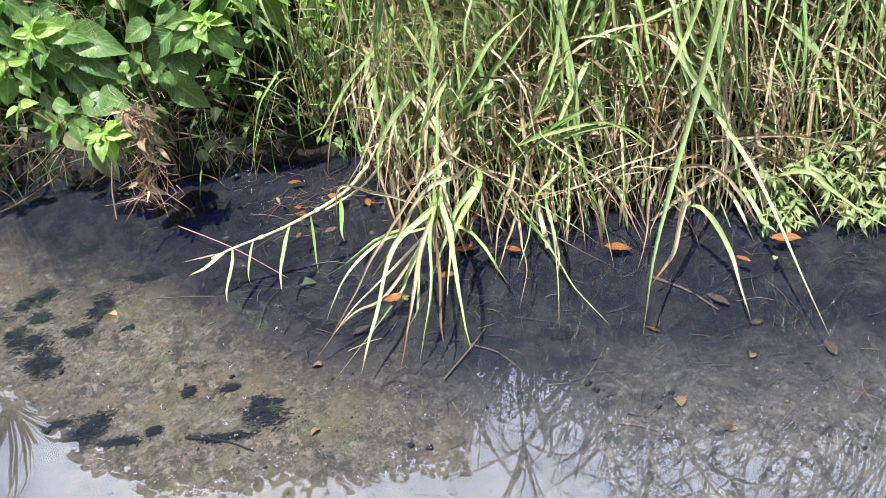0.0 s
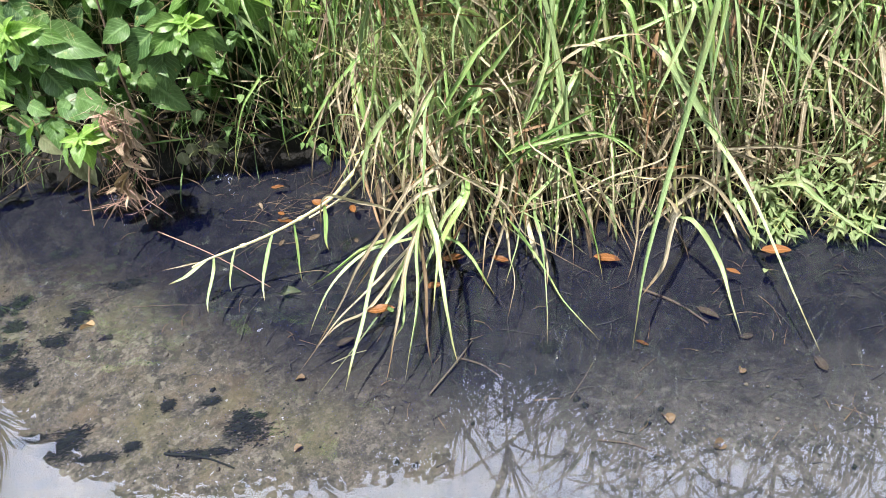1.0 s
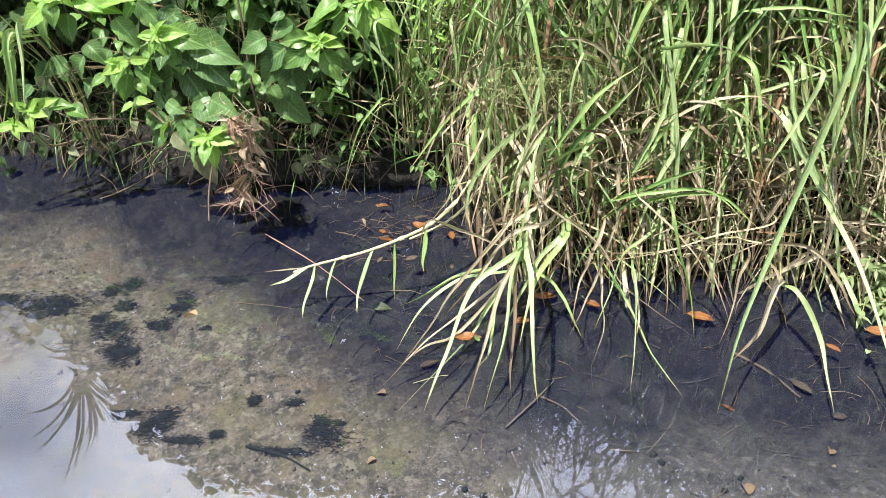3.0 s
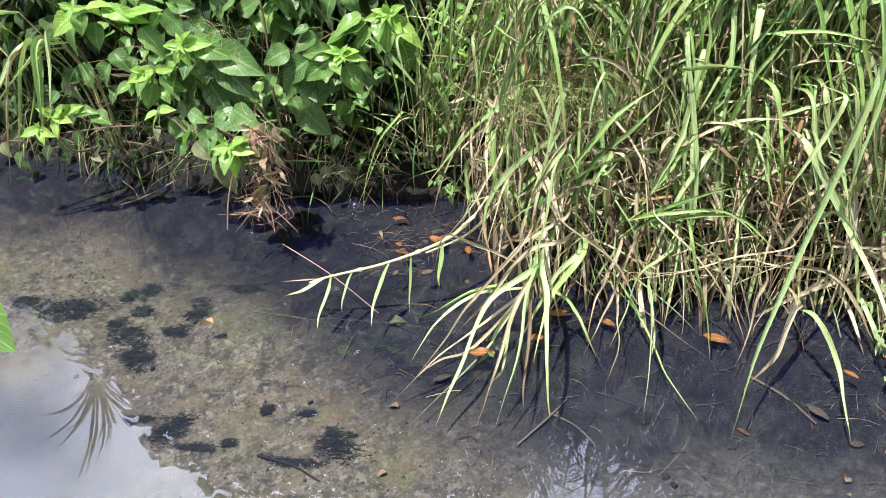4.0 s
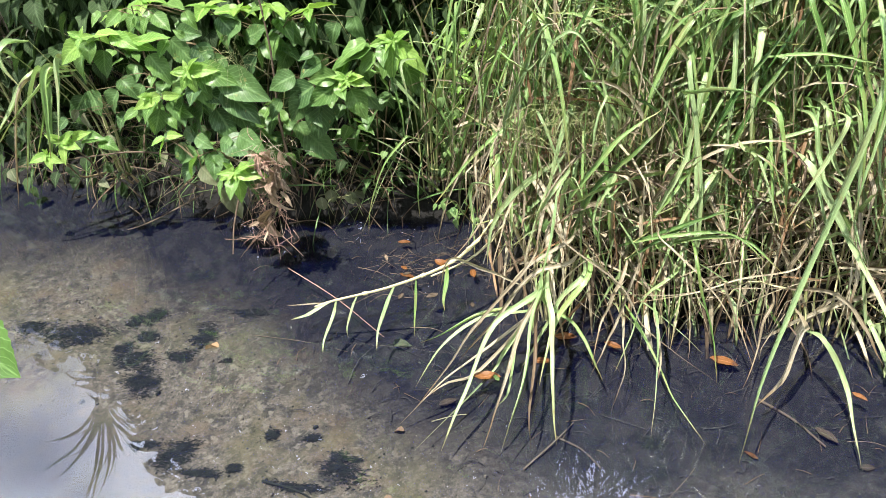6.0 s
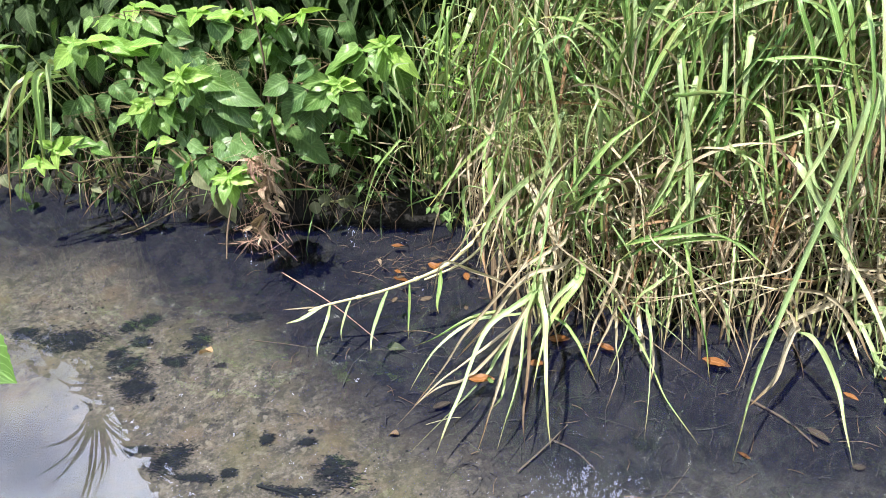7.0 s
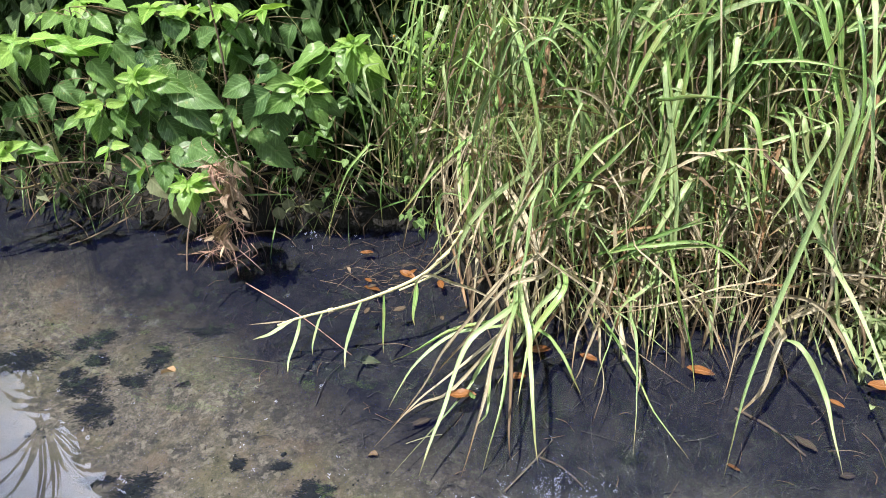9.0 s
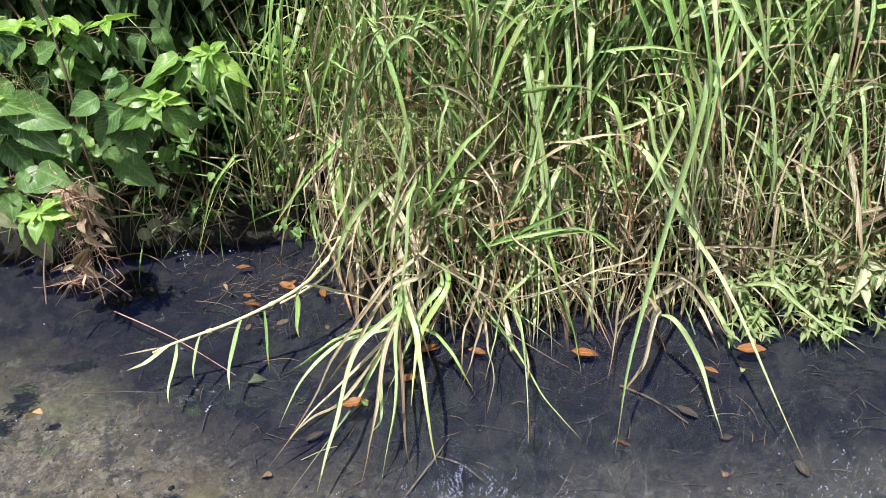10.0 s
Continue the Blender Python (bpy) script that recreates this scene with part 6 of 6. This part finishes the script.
# ---- small white flower, cane across the top ----
def daisy(at, root):
    d = thing("wild_flower", root, "small white daisy with a yellow eye", "flower", "wild flowers")
    s = Soup()
    s.tube(curve([root, Vector(root).lerp(Vector(at), 0.6) + Vector((0.02, 0, 0.03)), at], 8), 0.0015, 0.001, 4)
    part("stem", s, "culm", d)
    c = Vector(at)
    for k in range(6):
        a = math.pi * k / 3
        s = Soup()
        o, w = Vector((math.cos(a), -0.5 * math.sin(a) , 0.8 * math.sin(a))), Vector((-math.sin(a), -0.5 * math.cos(a), 0.8 * math.cos(a)))
        s.grid([[c + o * (0.003 + 0.011 * t) - w * 0.004 * math.sin(math.pi * (0.15 + 0.75 * t)), c + o * (0.003 + 0.011 * t) + w * 0.004 * math.sin(math.pi * (0.15 + 0.75 * t))] for t in (0, 0.35, 0.7, 1)], [[(0, t), (1, t)] for t in (0, 0.35, 0.7, 1)])
        part("petal", s, "petal", d)
    bm = bmesh.new()
    bmesh.ops.create_icosphere(bm, subdivisions=1, radius=0.0045)
    me = bpy.data.meshes.new("eye")
    bm.to_mesh(me)
    bm.free()
    me.materials.append(MATS["flower_eye"])
    e = new("eye", me)
    e.parent, e.location = d, c + Vector((0, -0.002, 0.001)) - Vector(root)


daisy((-0.385, 2.70, 0.742), (-0.40, 2.90, 0.2))
daisy((-0.15, 2.62, 0.72), (-0.14, 2.85, 0.2))
fallen_cane = thing("cane", (1.45, 2.62, 0.62), "dry yellow cane leaning through the grass", "grass")
cs = Soup()
cs.tube(curve([(1.6, 2.75, 0.30), (1.1, 2.58, 0.74), (0.62, 2.43, 0.90), (0.52, 2.42, 0.92)], 14), 0.009, 0.006, 7)
part("shaft", cs, "cane", fallen_cane)


# ---- roots, twigs, litter under the shrub ----
def strands(name, label, category, mat, root, count, spread, fall, seed, thick=0.0016):
    r = random.Random(seed)
    t = thing(name, root, label, category)
    for _ in range(count):
        p = Vector(root) + Vector((r.uniform(-1, 1) * spread, r.uniform(-0.6, 0.6) * spread, r.uniform(-0.03, 0.04)))
        pts = [p]
        for k in range(4):
            pts.append(pts[-1] + Vector((r.gauss(-0.016, 0.030), r.gauss(-0.002, 0.024), -fall * r.uniform(0.05, 0.30))))
        s = Soup()
        s.tube(curve(pts, 9), thick * r.uniform(0.6, 1.5), thick * 0.3, 4)
        part("strand", s, mat, t)
    return t


strands("root_tangle", "tangle of dry brown roots hanging over the water", "roots", "root", (-0.965, 2.42, 0.33), 34, 0.040, 0.36, 101, 0.0011)
strands("root_tangle", "fine dead stems hanging from the bank", "roots", "root", (-1.55, 2.62, 0.22), 24, 0.22, 0.14, 102, 0.0013)


def stick(name, label, mat, pts, r0, r1, category="twig", group="twigs"):
    t = thing(name, pts[0], label, category, group)
    s = Soup()
    s.tube(curve(pts, 12), r0, r1, 6)
    part("shaft", s, mat, t)
    return t


stick("twig", "straight dead stem hanging below the shrub", "twig", [(-1.02, 2.33, 0.36), (-1.06, 2.27, 0.22), (-1.068, 2.22, 0.12)], 0.004, 0.0025)
stick("twig", "pale forked twig reaching over the water", "root", [(-1.40, 2.66, 0.10), (-1.52, 2.60, 0.05), (-1.62, 2.54, 0.02), (-1.68, 2.50, 0.015)], 0.004, 0.002)
stick("twig", "pale twig fork touching the water", "root", [(-1.62, 2.54, 0.022), (-1.66, 2.58, 0.04), (-1.72, 2.61, 0.06)], 0.0025, 0.0015)
stick("twig", "grey dead branch along the bank", "twig", [(-1.30, 2.62, 0.28), (-1.55, 2.58, 0.33), (-1.75, 2.56, 0.32), (-2.05, 2.55, 0.28)], 0.0042, 0.002)
stick("twig", "thin dead branch through the litter", "twig", [(-1.35, 2.60, 0.16), (-1.5, 2.58, 0.24), (-1.62, 2.57, 0.27)], 0.004, 0.002)
stick("twig", "brown twig lying on the water", "twig", [(-1.02, 2.60, 0.01), (-0.92, 2.62, 0.015), (-0.84, 2.58, 0.012), (-0.795, 2.53, 0.005)], 0.0022, 0.0012)


def crumple(name, label, mat, at, size, seed, count=7):
    """Dry leaves crumpled together."""
    r = random.Random(seed)
    t = thing(name, at, label, "dead leaf", "dry litter")
    for _ in range(count):
        s = Soup()
        p = Vector(at) + Vector((r.gauss(0, 0.25), r.gauss(0, 0.2), r.gauss(0, 0.3))) * size
        arc_blade(s, p, r.uniform(0, 6.28), r.uniform(-1.2, 0.8), size * r.uniform(0.6, 1.2), size * r.uniform(0.14, 0.34), r.uniform(0.5, 3), r, 8, True)
        part("dry_leaf", s, mat, t)


crumple("dead_leaf", "reddish dry leaf litter caught in the shrub", "litter", (-0.920, 2.315, 0.455), 0.05, 111, 14)
stick("twig", "brown woody stem rising behind the shrub", "twig", [(-0.96, 2.62, 0.15), (-0.985, 2.64, 0.42), (-0.97, 2.66, 0.72), (-0.99, 2.68, 1.0)], 0.006, 0.003)
crumple("dead_leaf", "brown withered leaves hanging from the shrub", "withered", (-0.900, 2.325, 0.36), 0.085, 112, 16)
crumple("dead_leaf", "grey-brown withered leaves under the shrub", "withered", (-0.955, 2.295, 0.21), 0.06, 113, 6)


def hang_leaf(host, kind, base, tip, broad=1.0, turn=0.0):
    """A withered leaf hanging from its base to its tip."""
    base, tip = Vector(base), Vector(tip)
    x = (tip - base).normalized()
    y = Matrix.Rotation(turn, 3, x) @ Vector((0, -0.8, 0.6)).cross(x).normalized()
    ob = new("dry_leaf", rng.choice(LEAVES[kind]))
    ob.parent = host
    size = (tip - base).length * 1.1
    ob.matrix_basis = Matrix.Translation(base - place_of(host)) @ Matrix((x, y, x.cross(y))).transposed().to_4x4() @ Matrix.Diagonal((size, size * broad, size, 1))


clod = thing("dead_plant", (-0.95, 2.44, 0.44), "withered plant with curled brown leaves hanging over the water", "dead plant", "dry litter")
for base, tip, broad, turn in (
    ((-0.93, 2.42, 0.44), (-0.950, 2.41, 0.34), 0.55, 0.2), ((-0.935, 2.42, 0.36), (-0.955, 2.41, 0.25), 0.6, -0.3), ((-0.90, 2.43, 0.43), (-0.885, 2.42, 0.37), 0.9, 0.6),
    ((-0.975, 2.41, 0.42), (-0.985, 2.39, 0.36), 0.7, -0.6), ((-0.96, 2.43, 0.27), (-0.975, 2.42, 0.18), 0.5, 0.9), ((-0.92, 2.44, 0.38), (-0.93, 2.43, 0.27), 0.5, 1.2),
    ((-0.97, 2.42, 0.21), (-1.06, 2.41, 0.09), 0.35, 0.0), ((-0.985, 2.42, 0.18), (-0.99, 2.42, 0.07), 0.3, 0.5), ((-0.99, 2.43, 0.20), (-1.03, 2.42, 0.10), 0.4, -0.5),
):
    hang_leaf(clod, "withered", base, tip, broad, turn)
clod_rng = random.Random(114)
for mat, count, at, spread, reach in (("straw", 26, (-0.925, 2.42, 0.43), (0.04, 0.03, 0.02), 0.09), ("litter", 44, (-0.95, 2.42, 0.30), (0.025, 0.03, 0.09), 0.10), ("litter", 36, (-1.0, 2.42, 0.13), (0.035, 0.03, 0.04), 0.10)):
    for _ in range(count):
        p = Vector(at) + Vector([clod_rng.gauss(0, q) for q in spread])
        d = Vector((clod_rng.gauss(-0.2, 0.7), clod_rng.gauss(-0.1, 0.5), clod_rng.gauss(-0.5, 0.6))) * reach * clod_rng.uniform(0.5, 1.0)
        cs = Soup()
        cs.tube(curve([p, p + d * 0.5 + Vector((clod_rng.gauss(0, 0.012), clod_rng.gauss(0, 0.01), clod_rng.gauss(0, 0.012))), p + d], 7), clod_rng.uniform(0.0007, 0.0016), 0.0004, 4)
        part("fibre", cs, mat, clod)
cs = Soup()
cs.tube(curve([(-0.967, 2.41, 0.205), (-1.01, 2.405, 0.15), (-1.057, 2.40, 0.09), (-1.133, 2.40, 0.002)], 10), 0.0035, 0.0012, 5)
cs.tube(curve([(-0.985, 2.42, 0.165), (-0.99, 2.42, 0.11), (-1.0, 2.42, 0.03)], 7), 0.004, 0.002, 5)
part("stalk", cs, "root", clod)
clod.location += Vector((0.045, -0.105, 0.050))
for x, z in ((-0.826, 0.135), (-0.747, 0.13), (-0.87, 0.10)):
    lone = thing("weed", (x + 0.02, 2.66, 0.02), "low weed with one rounded grey-green leaf", "weed", "weeds on the bank")
    ls = Soup()
    ls.tube(curve([(x + 0.02, 2.66, 0.02), (x + 0.01, 2.64, 0.09), (x, 2.62, z + 0.02)], 6), 0.0014, 0.001, 4)
    part("stem", ls, "culm", lone)
    hang_leaf(lone, "round", (x, 2.62, z + 0.025), (x + 0.004, 2.605, z - 0.025))

# ---- floating and sunken leaves ----
def lone_leaf(kind, at, size, turn, label, tilt=0.0, group="fallen leaves"):
    ob = new("fallen_leaf", rng.choice(LEAVES[kind]))
    ob.matrix_basis = Matrix.Translation(at) @ Matrix.Rotation(radians(turn), 4, "Z") @ Matrix.Rotation(tilt, 4, "X") @ Matrix.Diagonal((size, size, size, 1))
    return tagged(ob, label, "leaf", group)


FLOAT, SUNK = "orange-brown dead leaf floating on the water", "tan dead leaf lying on the stream bed"
for x, y, size, turn in ((-0.15, 1.815, 0.085, 8), (0.075, 2.015, 0.075, 15), (0.535, 1.965, 0.085, -10), (1.02, 1.925, 0.09, -4), (0.90, 1.86, 0.045, -30), (0.02, 1.90, 0.06, 10), (-0.48, 2.30, 0.045, 30), (-0.46, 2.16, 0.05, 80), (-0.33, 2.20, 0.06, 200), (-0.20, 2.14, 0.04, 110), (-0.38, 2.36, 0.04, 150), (-1.72, 2.70, 0.06, 0), (0.28, 1.98, 0.06, 150)):
    lone_leaf("sunken" if y > 2.1 else "fallen", (x, y, 0.006), size * (0.75 if y > 2.1 else 1), turn, "small brown dead leaf floating by the bank" if y > 2.1 else FLOAT, rng.uniform(-0.2, 0.2))
for x, y, size, turn in ((-0.25, 1.76, 0.09, 40), (0.72, 1.31, 0.045, 20), (1.07, 1.515, 0.085, 100), (0.71, 1.225, 0.05, -20), (0.80, 1.775, 0.10, -40), (0.89, 1.66, 0.06, 10)):
    lone_leaf("sunken", (x, y, height(x, y) + 0.012), size * 0.7, turn, SUNK, rng.uniform(-0.2, 0.2), "sunken leaves")
for x, y, size, turn, kind in ((-0.546, 2.50, 0.05, 10, "fallen"), (-0.492, 2.303, 0.065, -10, "fallen"), (-0.47, 2.33, 0.04, 140, "fallen"), (-0.382, 2.396, 0.07, -30, "fallen"), (-0.35, 2.37, 0.05, 60, "fallen"), (-0.221, 2.303, 0.055, 110, "fallen"), (-0.575, 2.409, 0.03, -50, "withered")):
    lone_leaf(kind, (x, y, 0.007), size, turn, "rust-brown dead leaf in the raft of litter", rng.uniform(-0.4, 0.4))
lone_leaf("dusty", (-0.453, 2.009, height(-0.453, 2.009) + 0.02), 0.07, 15, "pale green sunken leaf", 0.1, "sunken leaves")
lone_leaf("tan", (-0.99, 1.857, 0.008), 0.055, 170, "curled pinkish tan leaf floating on the stream", 0.5)
lone_leaf("tan", (0.856, 1.539, height(0.856, 1.539) + 0.008), 0.032, 60, "yellowish leaf scrap on the stream bed", 0.3, "sunken leaves")
lone_leaf("tan", (0.639, 1.395, height(0.639, 1.395) + 0.008), 0.050, 97, "yellowish curled leaf on the stream bed", 0.3, "sunken leaves")
lone_leaf("fallen", (0.642, 1.662, height(0.642, 1.662) + 0.008), 0.045, 134, "reddish brown leaf under the water", 0.3, "sunken leaves")
lone_leaf("tan", (-0.331, 1.649, height(-0.331, 1.649) + 0.008), 0.035, 171, "pale leaf scrap on the stream bed", 0.3, "sunken leaves")
lone_leaf("tan", (-0.309, 1.416, height(-0.309, 1.416) + 0.008), 0.030, 208, "yellowish leaf scrap on the stream bed", 0.3, "sunken leaves")
lone_leaf("tan", (0.725, 1.314, height(0.725, 1.314) + 0.008), 0.042, 25, "curled brown leaf on the stream bed", 0.4, "sunken leaves")
lone_leaf("weed", (-0.08, 1.80, 0.012), 0.03, 80, "pale torn petal stuck beside a floating leaf", 0.6)
lone_leaf("herb", (1.0, 1.83, 0.005), 0.06, 60, "small green leaf floating by the herbs")


for label, mat, x0, y0, x1, y1, r0 in (
    ("sunken pale stalk on the stream bed", "root", 0.026, 1.555, 0.151, 1.733, 0.0045),
    ("sunken dark stalk on the stream bed", "twig", 0.105, 1.681, 0.231, 1.581, 0.004),
    ("thin reddish stem floating on the water", "litter", -0.918, 2.311, -0.464, 1.967, 0.0022),
    ("thin dark stick sunk in the silt", "twig", -0.95, 2.02, -0.6, 1.97, 0.002),
    ("thin dark stick sunk in the silt", "root", 0.40, 1.50, 0.48, 1.62, 0.002),
    ("dark algae-grown stick sunk in the silt", "algae", -0.68, 1.42, -0.48, 1.36, 0.005),
    ("short brown straw floating on the water", "twig", -0.39, 2.02, -0.28, 2.01, 0.0015),
    ("thin straw floating on the water", "root", 0.85, 1.68, 0.95, 1.67, 0.001),
    ("pale straw sunk in the silt", "cane", -0.26, 1.70, -0.16, 1.74, 0.0018),
    ("thin dark stick sunk in the silt", "twig", 0.45, 1.36, 0.60, 1.30, 0.003),
    ("thin dark stick sunk in the silt", "twig", 1.05, 1.42, 1.18, 1.30, 0.002),
    ("broken brown stem sunk in the silt", "twig", 0.66, 1.86, 0.82, 1.72, 0.006),
):
    z0, z1 = (0.002, 0.002) if "floating" in label else (height(x0, y0) + r0 * 1.5, height(x1, y1) + r0 * 1.5)
    stick("stick", label, mat, [(x0, y0, z0), ((x0 + x1) / 2 + 0.01, (y0 + y1) / 2 + 0.01, (z0 + z1) / 2), (x1, y1, z1)], r0 * 0.8, r0 * 0.45, "stick", "sticks in the stream")


# ---- algae, grit and debris on the bed ----
def algae(x, y, w, d, seed):
    """A dark fuzzy clump: many short filaments over an uneven patch."""
    r = random.Random(seed)
    s = Soup()
    n = int(240 + 66000 * w * d)
    blobs = [(r.gauss(0, 0.27) * w, r.gauss(0, 0.27) * d, r.uniform(0.08, 0.5)) for _ in range(13)]
    for _ in range(n):
        bx, by, bs = r.choice(blobs)
        px, py = x + bx + r.gauss(0, bs * w * 0.55), y + by + r.gauss(0, bs * d * 0.5)
        p = Vector((px, py, height(px, py) + r.uniform(-0.002, 0.005)))
        a = r.gauss(0.15, 0.55) + math.pi * r.randint(0, 1)
        q = p + Vector((math.cos(a), math.sin(a), r.uniform(-0.12, 0.22))) * r.uniform(0.006, 0.022)
        s.tube([p, p.lerp(q, 0.5) + Vector((0, 0, 0.002)), q], r.uniform(0.0009, 0.0020), 0.0005, 3)
    ob = new("algae", s.mesh("algae", "algae"))
    tagged(ob, "dark fuzzy algae clump on the stream bed", "algae", "algae clumps")


def scatter(name, label, mat, count, lo, hi, seed, size):
    r = random.Random(seed)
    s = Soup()
    for _ in range(count):
        x, y = r.uniform(*lo), r.uniform(*hi)
        g = height(x, y)
        if y > bank_line(x) or dark_share(x, y) > r.uniform(0.0, 0.55):
            continue
        z = size * r.uniform(0.3, 1.0) * (1 + 2 * (r.random() < 0.06))
        c = Vector((x, y, g + z * 0.25))
        k = len(s.v)
        for q in range(5):
            a = 6.28 * q / 5 + r.uniform(-0.3, 0.3)
            s.v.append(c + Vector((math.cos(a) * z * r.uniform(0.7, 1.2), math.sin(a) * z * r.uniform(0.7, 1.2), 0)))
            s.uv.append((0, 0))
        s.v += [c + Vector((0, 0, z * 0.7)), c - Vector((0, 0, z * 0.6))]
        s.uv += [(0, 0), (0, 0)]
        for q in range(5):
            s.f += [(k + q, k + (q + 1) % 5, k + 5), (k + (q + 1) % 5, k + q, k + 6)]
    tagged(new(name, s.mesh(name, mat)), label, name, kind="stuff")


def litter_straw(count, seed, mat, label, thick, reach):
    """Rotting straws and stalks that lie about on the silt."""
    r = random.Random(seed)
    s = Soup()
    for _ in range(count):
        x = r.uniform(-1.1, 1.6)
        y = bank_line(x) - 0.05 - reach * r.random() ** 1.3
        a, l = r.gauss(0.6, 1.0), r.uniform(0.015, 0.07) * (1 + 2 * (r.random() < 0.12))
        x2, y2 = x + math.cos(a) * l, y + math.sin(a) * l
        if y2 > bank_line(x2) - 0.02 or (x < -0.6 and r.random() < 0.6):
            continue
        bend = r.gauss(0, 0.08) * l
        xm, ym = (x + x2) / 2 - math.sin(a) * bend, (y + y2) / 2 + math.cos(a) * bend
        s.tube(curve([(x, y, height(x, y) + 0.004), (xm, ym, height(xm, ym) + 0.010), (x2, y2, height(x2, y2) + 0.005)], 5), thick * r.uniform(0.5, 1.3), thick * 0.4, 4)
    tagged(new("straw_litter", s.mesh("straw_litter", mat)), label, "litter", kind="stuff")


fs, fr = Soup(), random.Random(125)
for k in range(110):
    x, y = fr.gauss(-0.40, 0.15), fr.gauss(2.36, 0.10)
    if k % 5 == 0:
        x, y = fr.uniform(-0.9, 0.0), fr.uniform(2.05, 2.6)
    if y > bank_line(x) + 0.02:
        continue
    a, l = fr.gauss(0.3, 0.8), fr.uniform(0.015, 0.10) * (1 + (fr.random() < 0.15))
    bend = fr.gauss(0, 0.15) * l
    z = fr.uniform(0.001, 0.010)
    fs.tube(curve([(x, y, 0.002), (x + math.cos(a) * l * 0.5 - math.sin(a) * bend, y + math.sin(a) * l * 0.4 + math.cos(a) * bend, z), (x + math.cos(a) * l, y + math.sin(a) * l * 0.7, 0.003)], 5), fr.uniform(0.0005, 0.0014), 0.0004, 4)
tagged(new("floating_straw", fs.mesh("floating_straw", "twig")), "bits of straw and twig floating by the bank", "litter", kind="stuff")
algae(-1.598, 1.965, 0.222, 0.085, 130)
algae(-1.800, 1.973, 0.087, 0.058, 131)
algae(-1.420, 2.058, 0.039, 0.054, 132)
algae(-1.360, 2.089, 0.060, 0.066, 133)
algae(-1.335, 1.982, 0.054, 0.040, 134)
algae(-1.310, 1.861, 0.139, 0.068, 135)
algae(-1.173, 1.893, 0.069, 0.040, 136)
algae(-1.258, 1.758, 0.086, 0.086, 137)
algae(-1.391, 1.913, 0.049, 0.038, 138)
algae(-1.135, 2.002, 0.061, 0.073, 139)
algae(-1.023, 2.144, 0.105, 0.037, 140)
algae(-0.977, 1.484, 0.093, 0.086, 141)
algae(-1.093, 1.513, 0.078, 0.020, 142)
algae(-0.870, 1.432, 0.074, 0.019, 143)
algae(-0.783, 1.459, 0.023, 0.019, 144)
algae(-0.481, 1.503, 0.102, 0.089, 145)
algae(-0.576, 1.413, 0.093, 0.025, 146)
algae(-0.716, 1.594, 0.031, 0.023, 147)
algae(-0.593, 1.596, 0.023, 0.021, 148)
# a small round dark spot on the bed, drawn like the clumps above
algae(0.363, 1.683, 0.051, 0.044, 149)
scatter("grit", "coarse sand grains on the stream bed", "grit", 9000, (-1.9, 1.5), (1.0, 2.5), 121, 0.0028)
scatter("debris", "dark debris specks on the stream bed", "algae", 1600, (-1.9, 1.5), (1.0, 2.4), 122, 0.0045)
litter_straw(520, 123, "sunken_straw", "rotting grey straw bits on the stream bed", 0.0016, 0.9)
litter_straw(110, 124, "tan", "paler straw bits on the stream bed", 0.0012, 0.8)
ds, dr = Soup(), random.Random(126)
for _ in range(600):
    x, y = dr.uniform(-2.3, 1.6), dr.uniform(0.95, 2.3)
    if dark_share(x, y) < dr.uniform(-0.1, 0.6):
        a, z = dr.uniform(0, 6.28), dr.uniform(0.0006, 0.0019)
        corners = [(x + z * math.cos(a + k * 1.57) * (1.6 if k % 2 else 1), y + z * math.sin(a + k * 1.57), 0.0016 + 0.0004 * (k % 2)) for k in range(4)]
        ds.grid([[corners[0], corners[1]], [corners[3], corners[2]]], [[(0, 0), (1, 0)], [(0, 1), (1, 1)]])
tagged(new("floating_dust", ds.mesh("floating_dust", "dust")), "pale specks of dust floating on the water", "litter", kind="stuff")
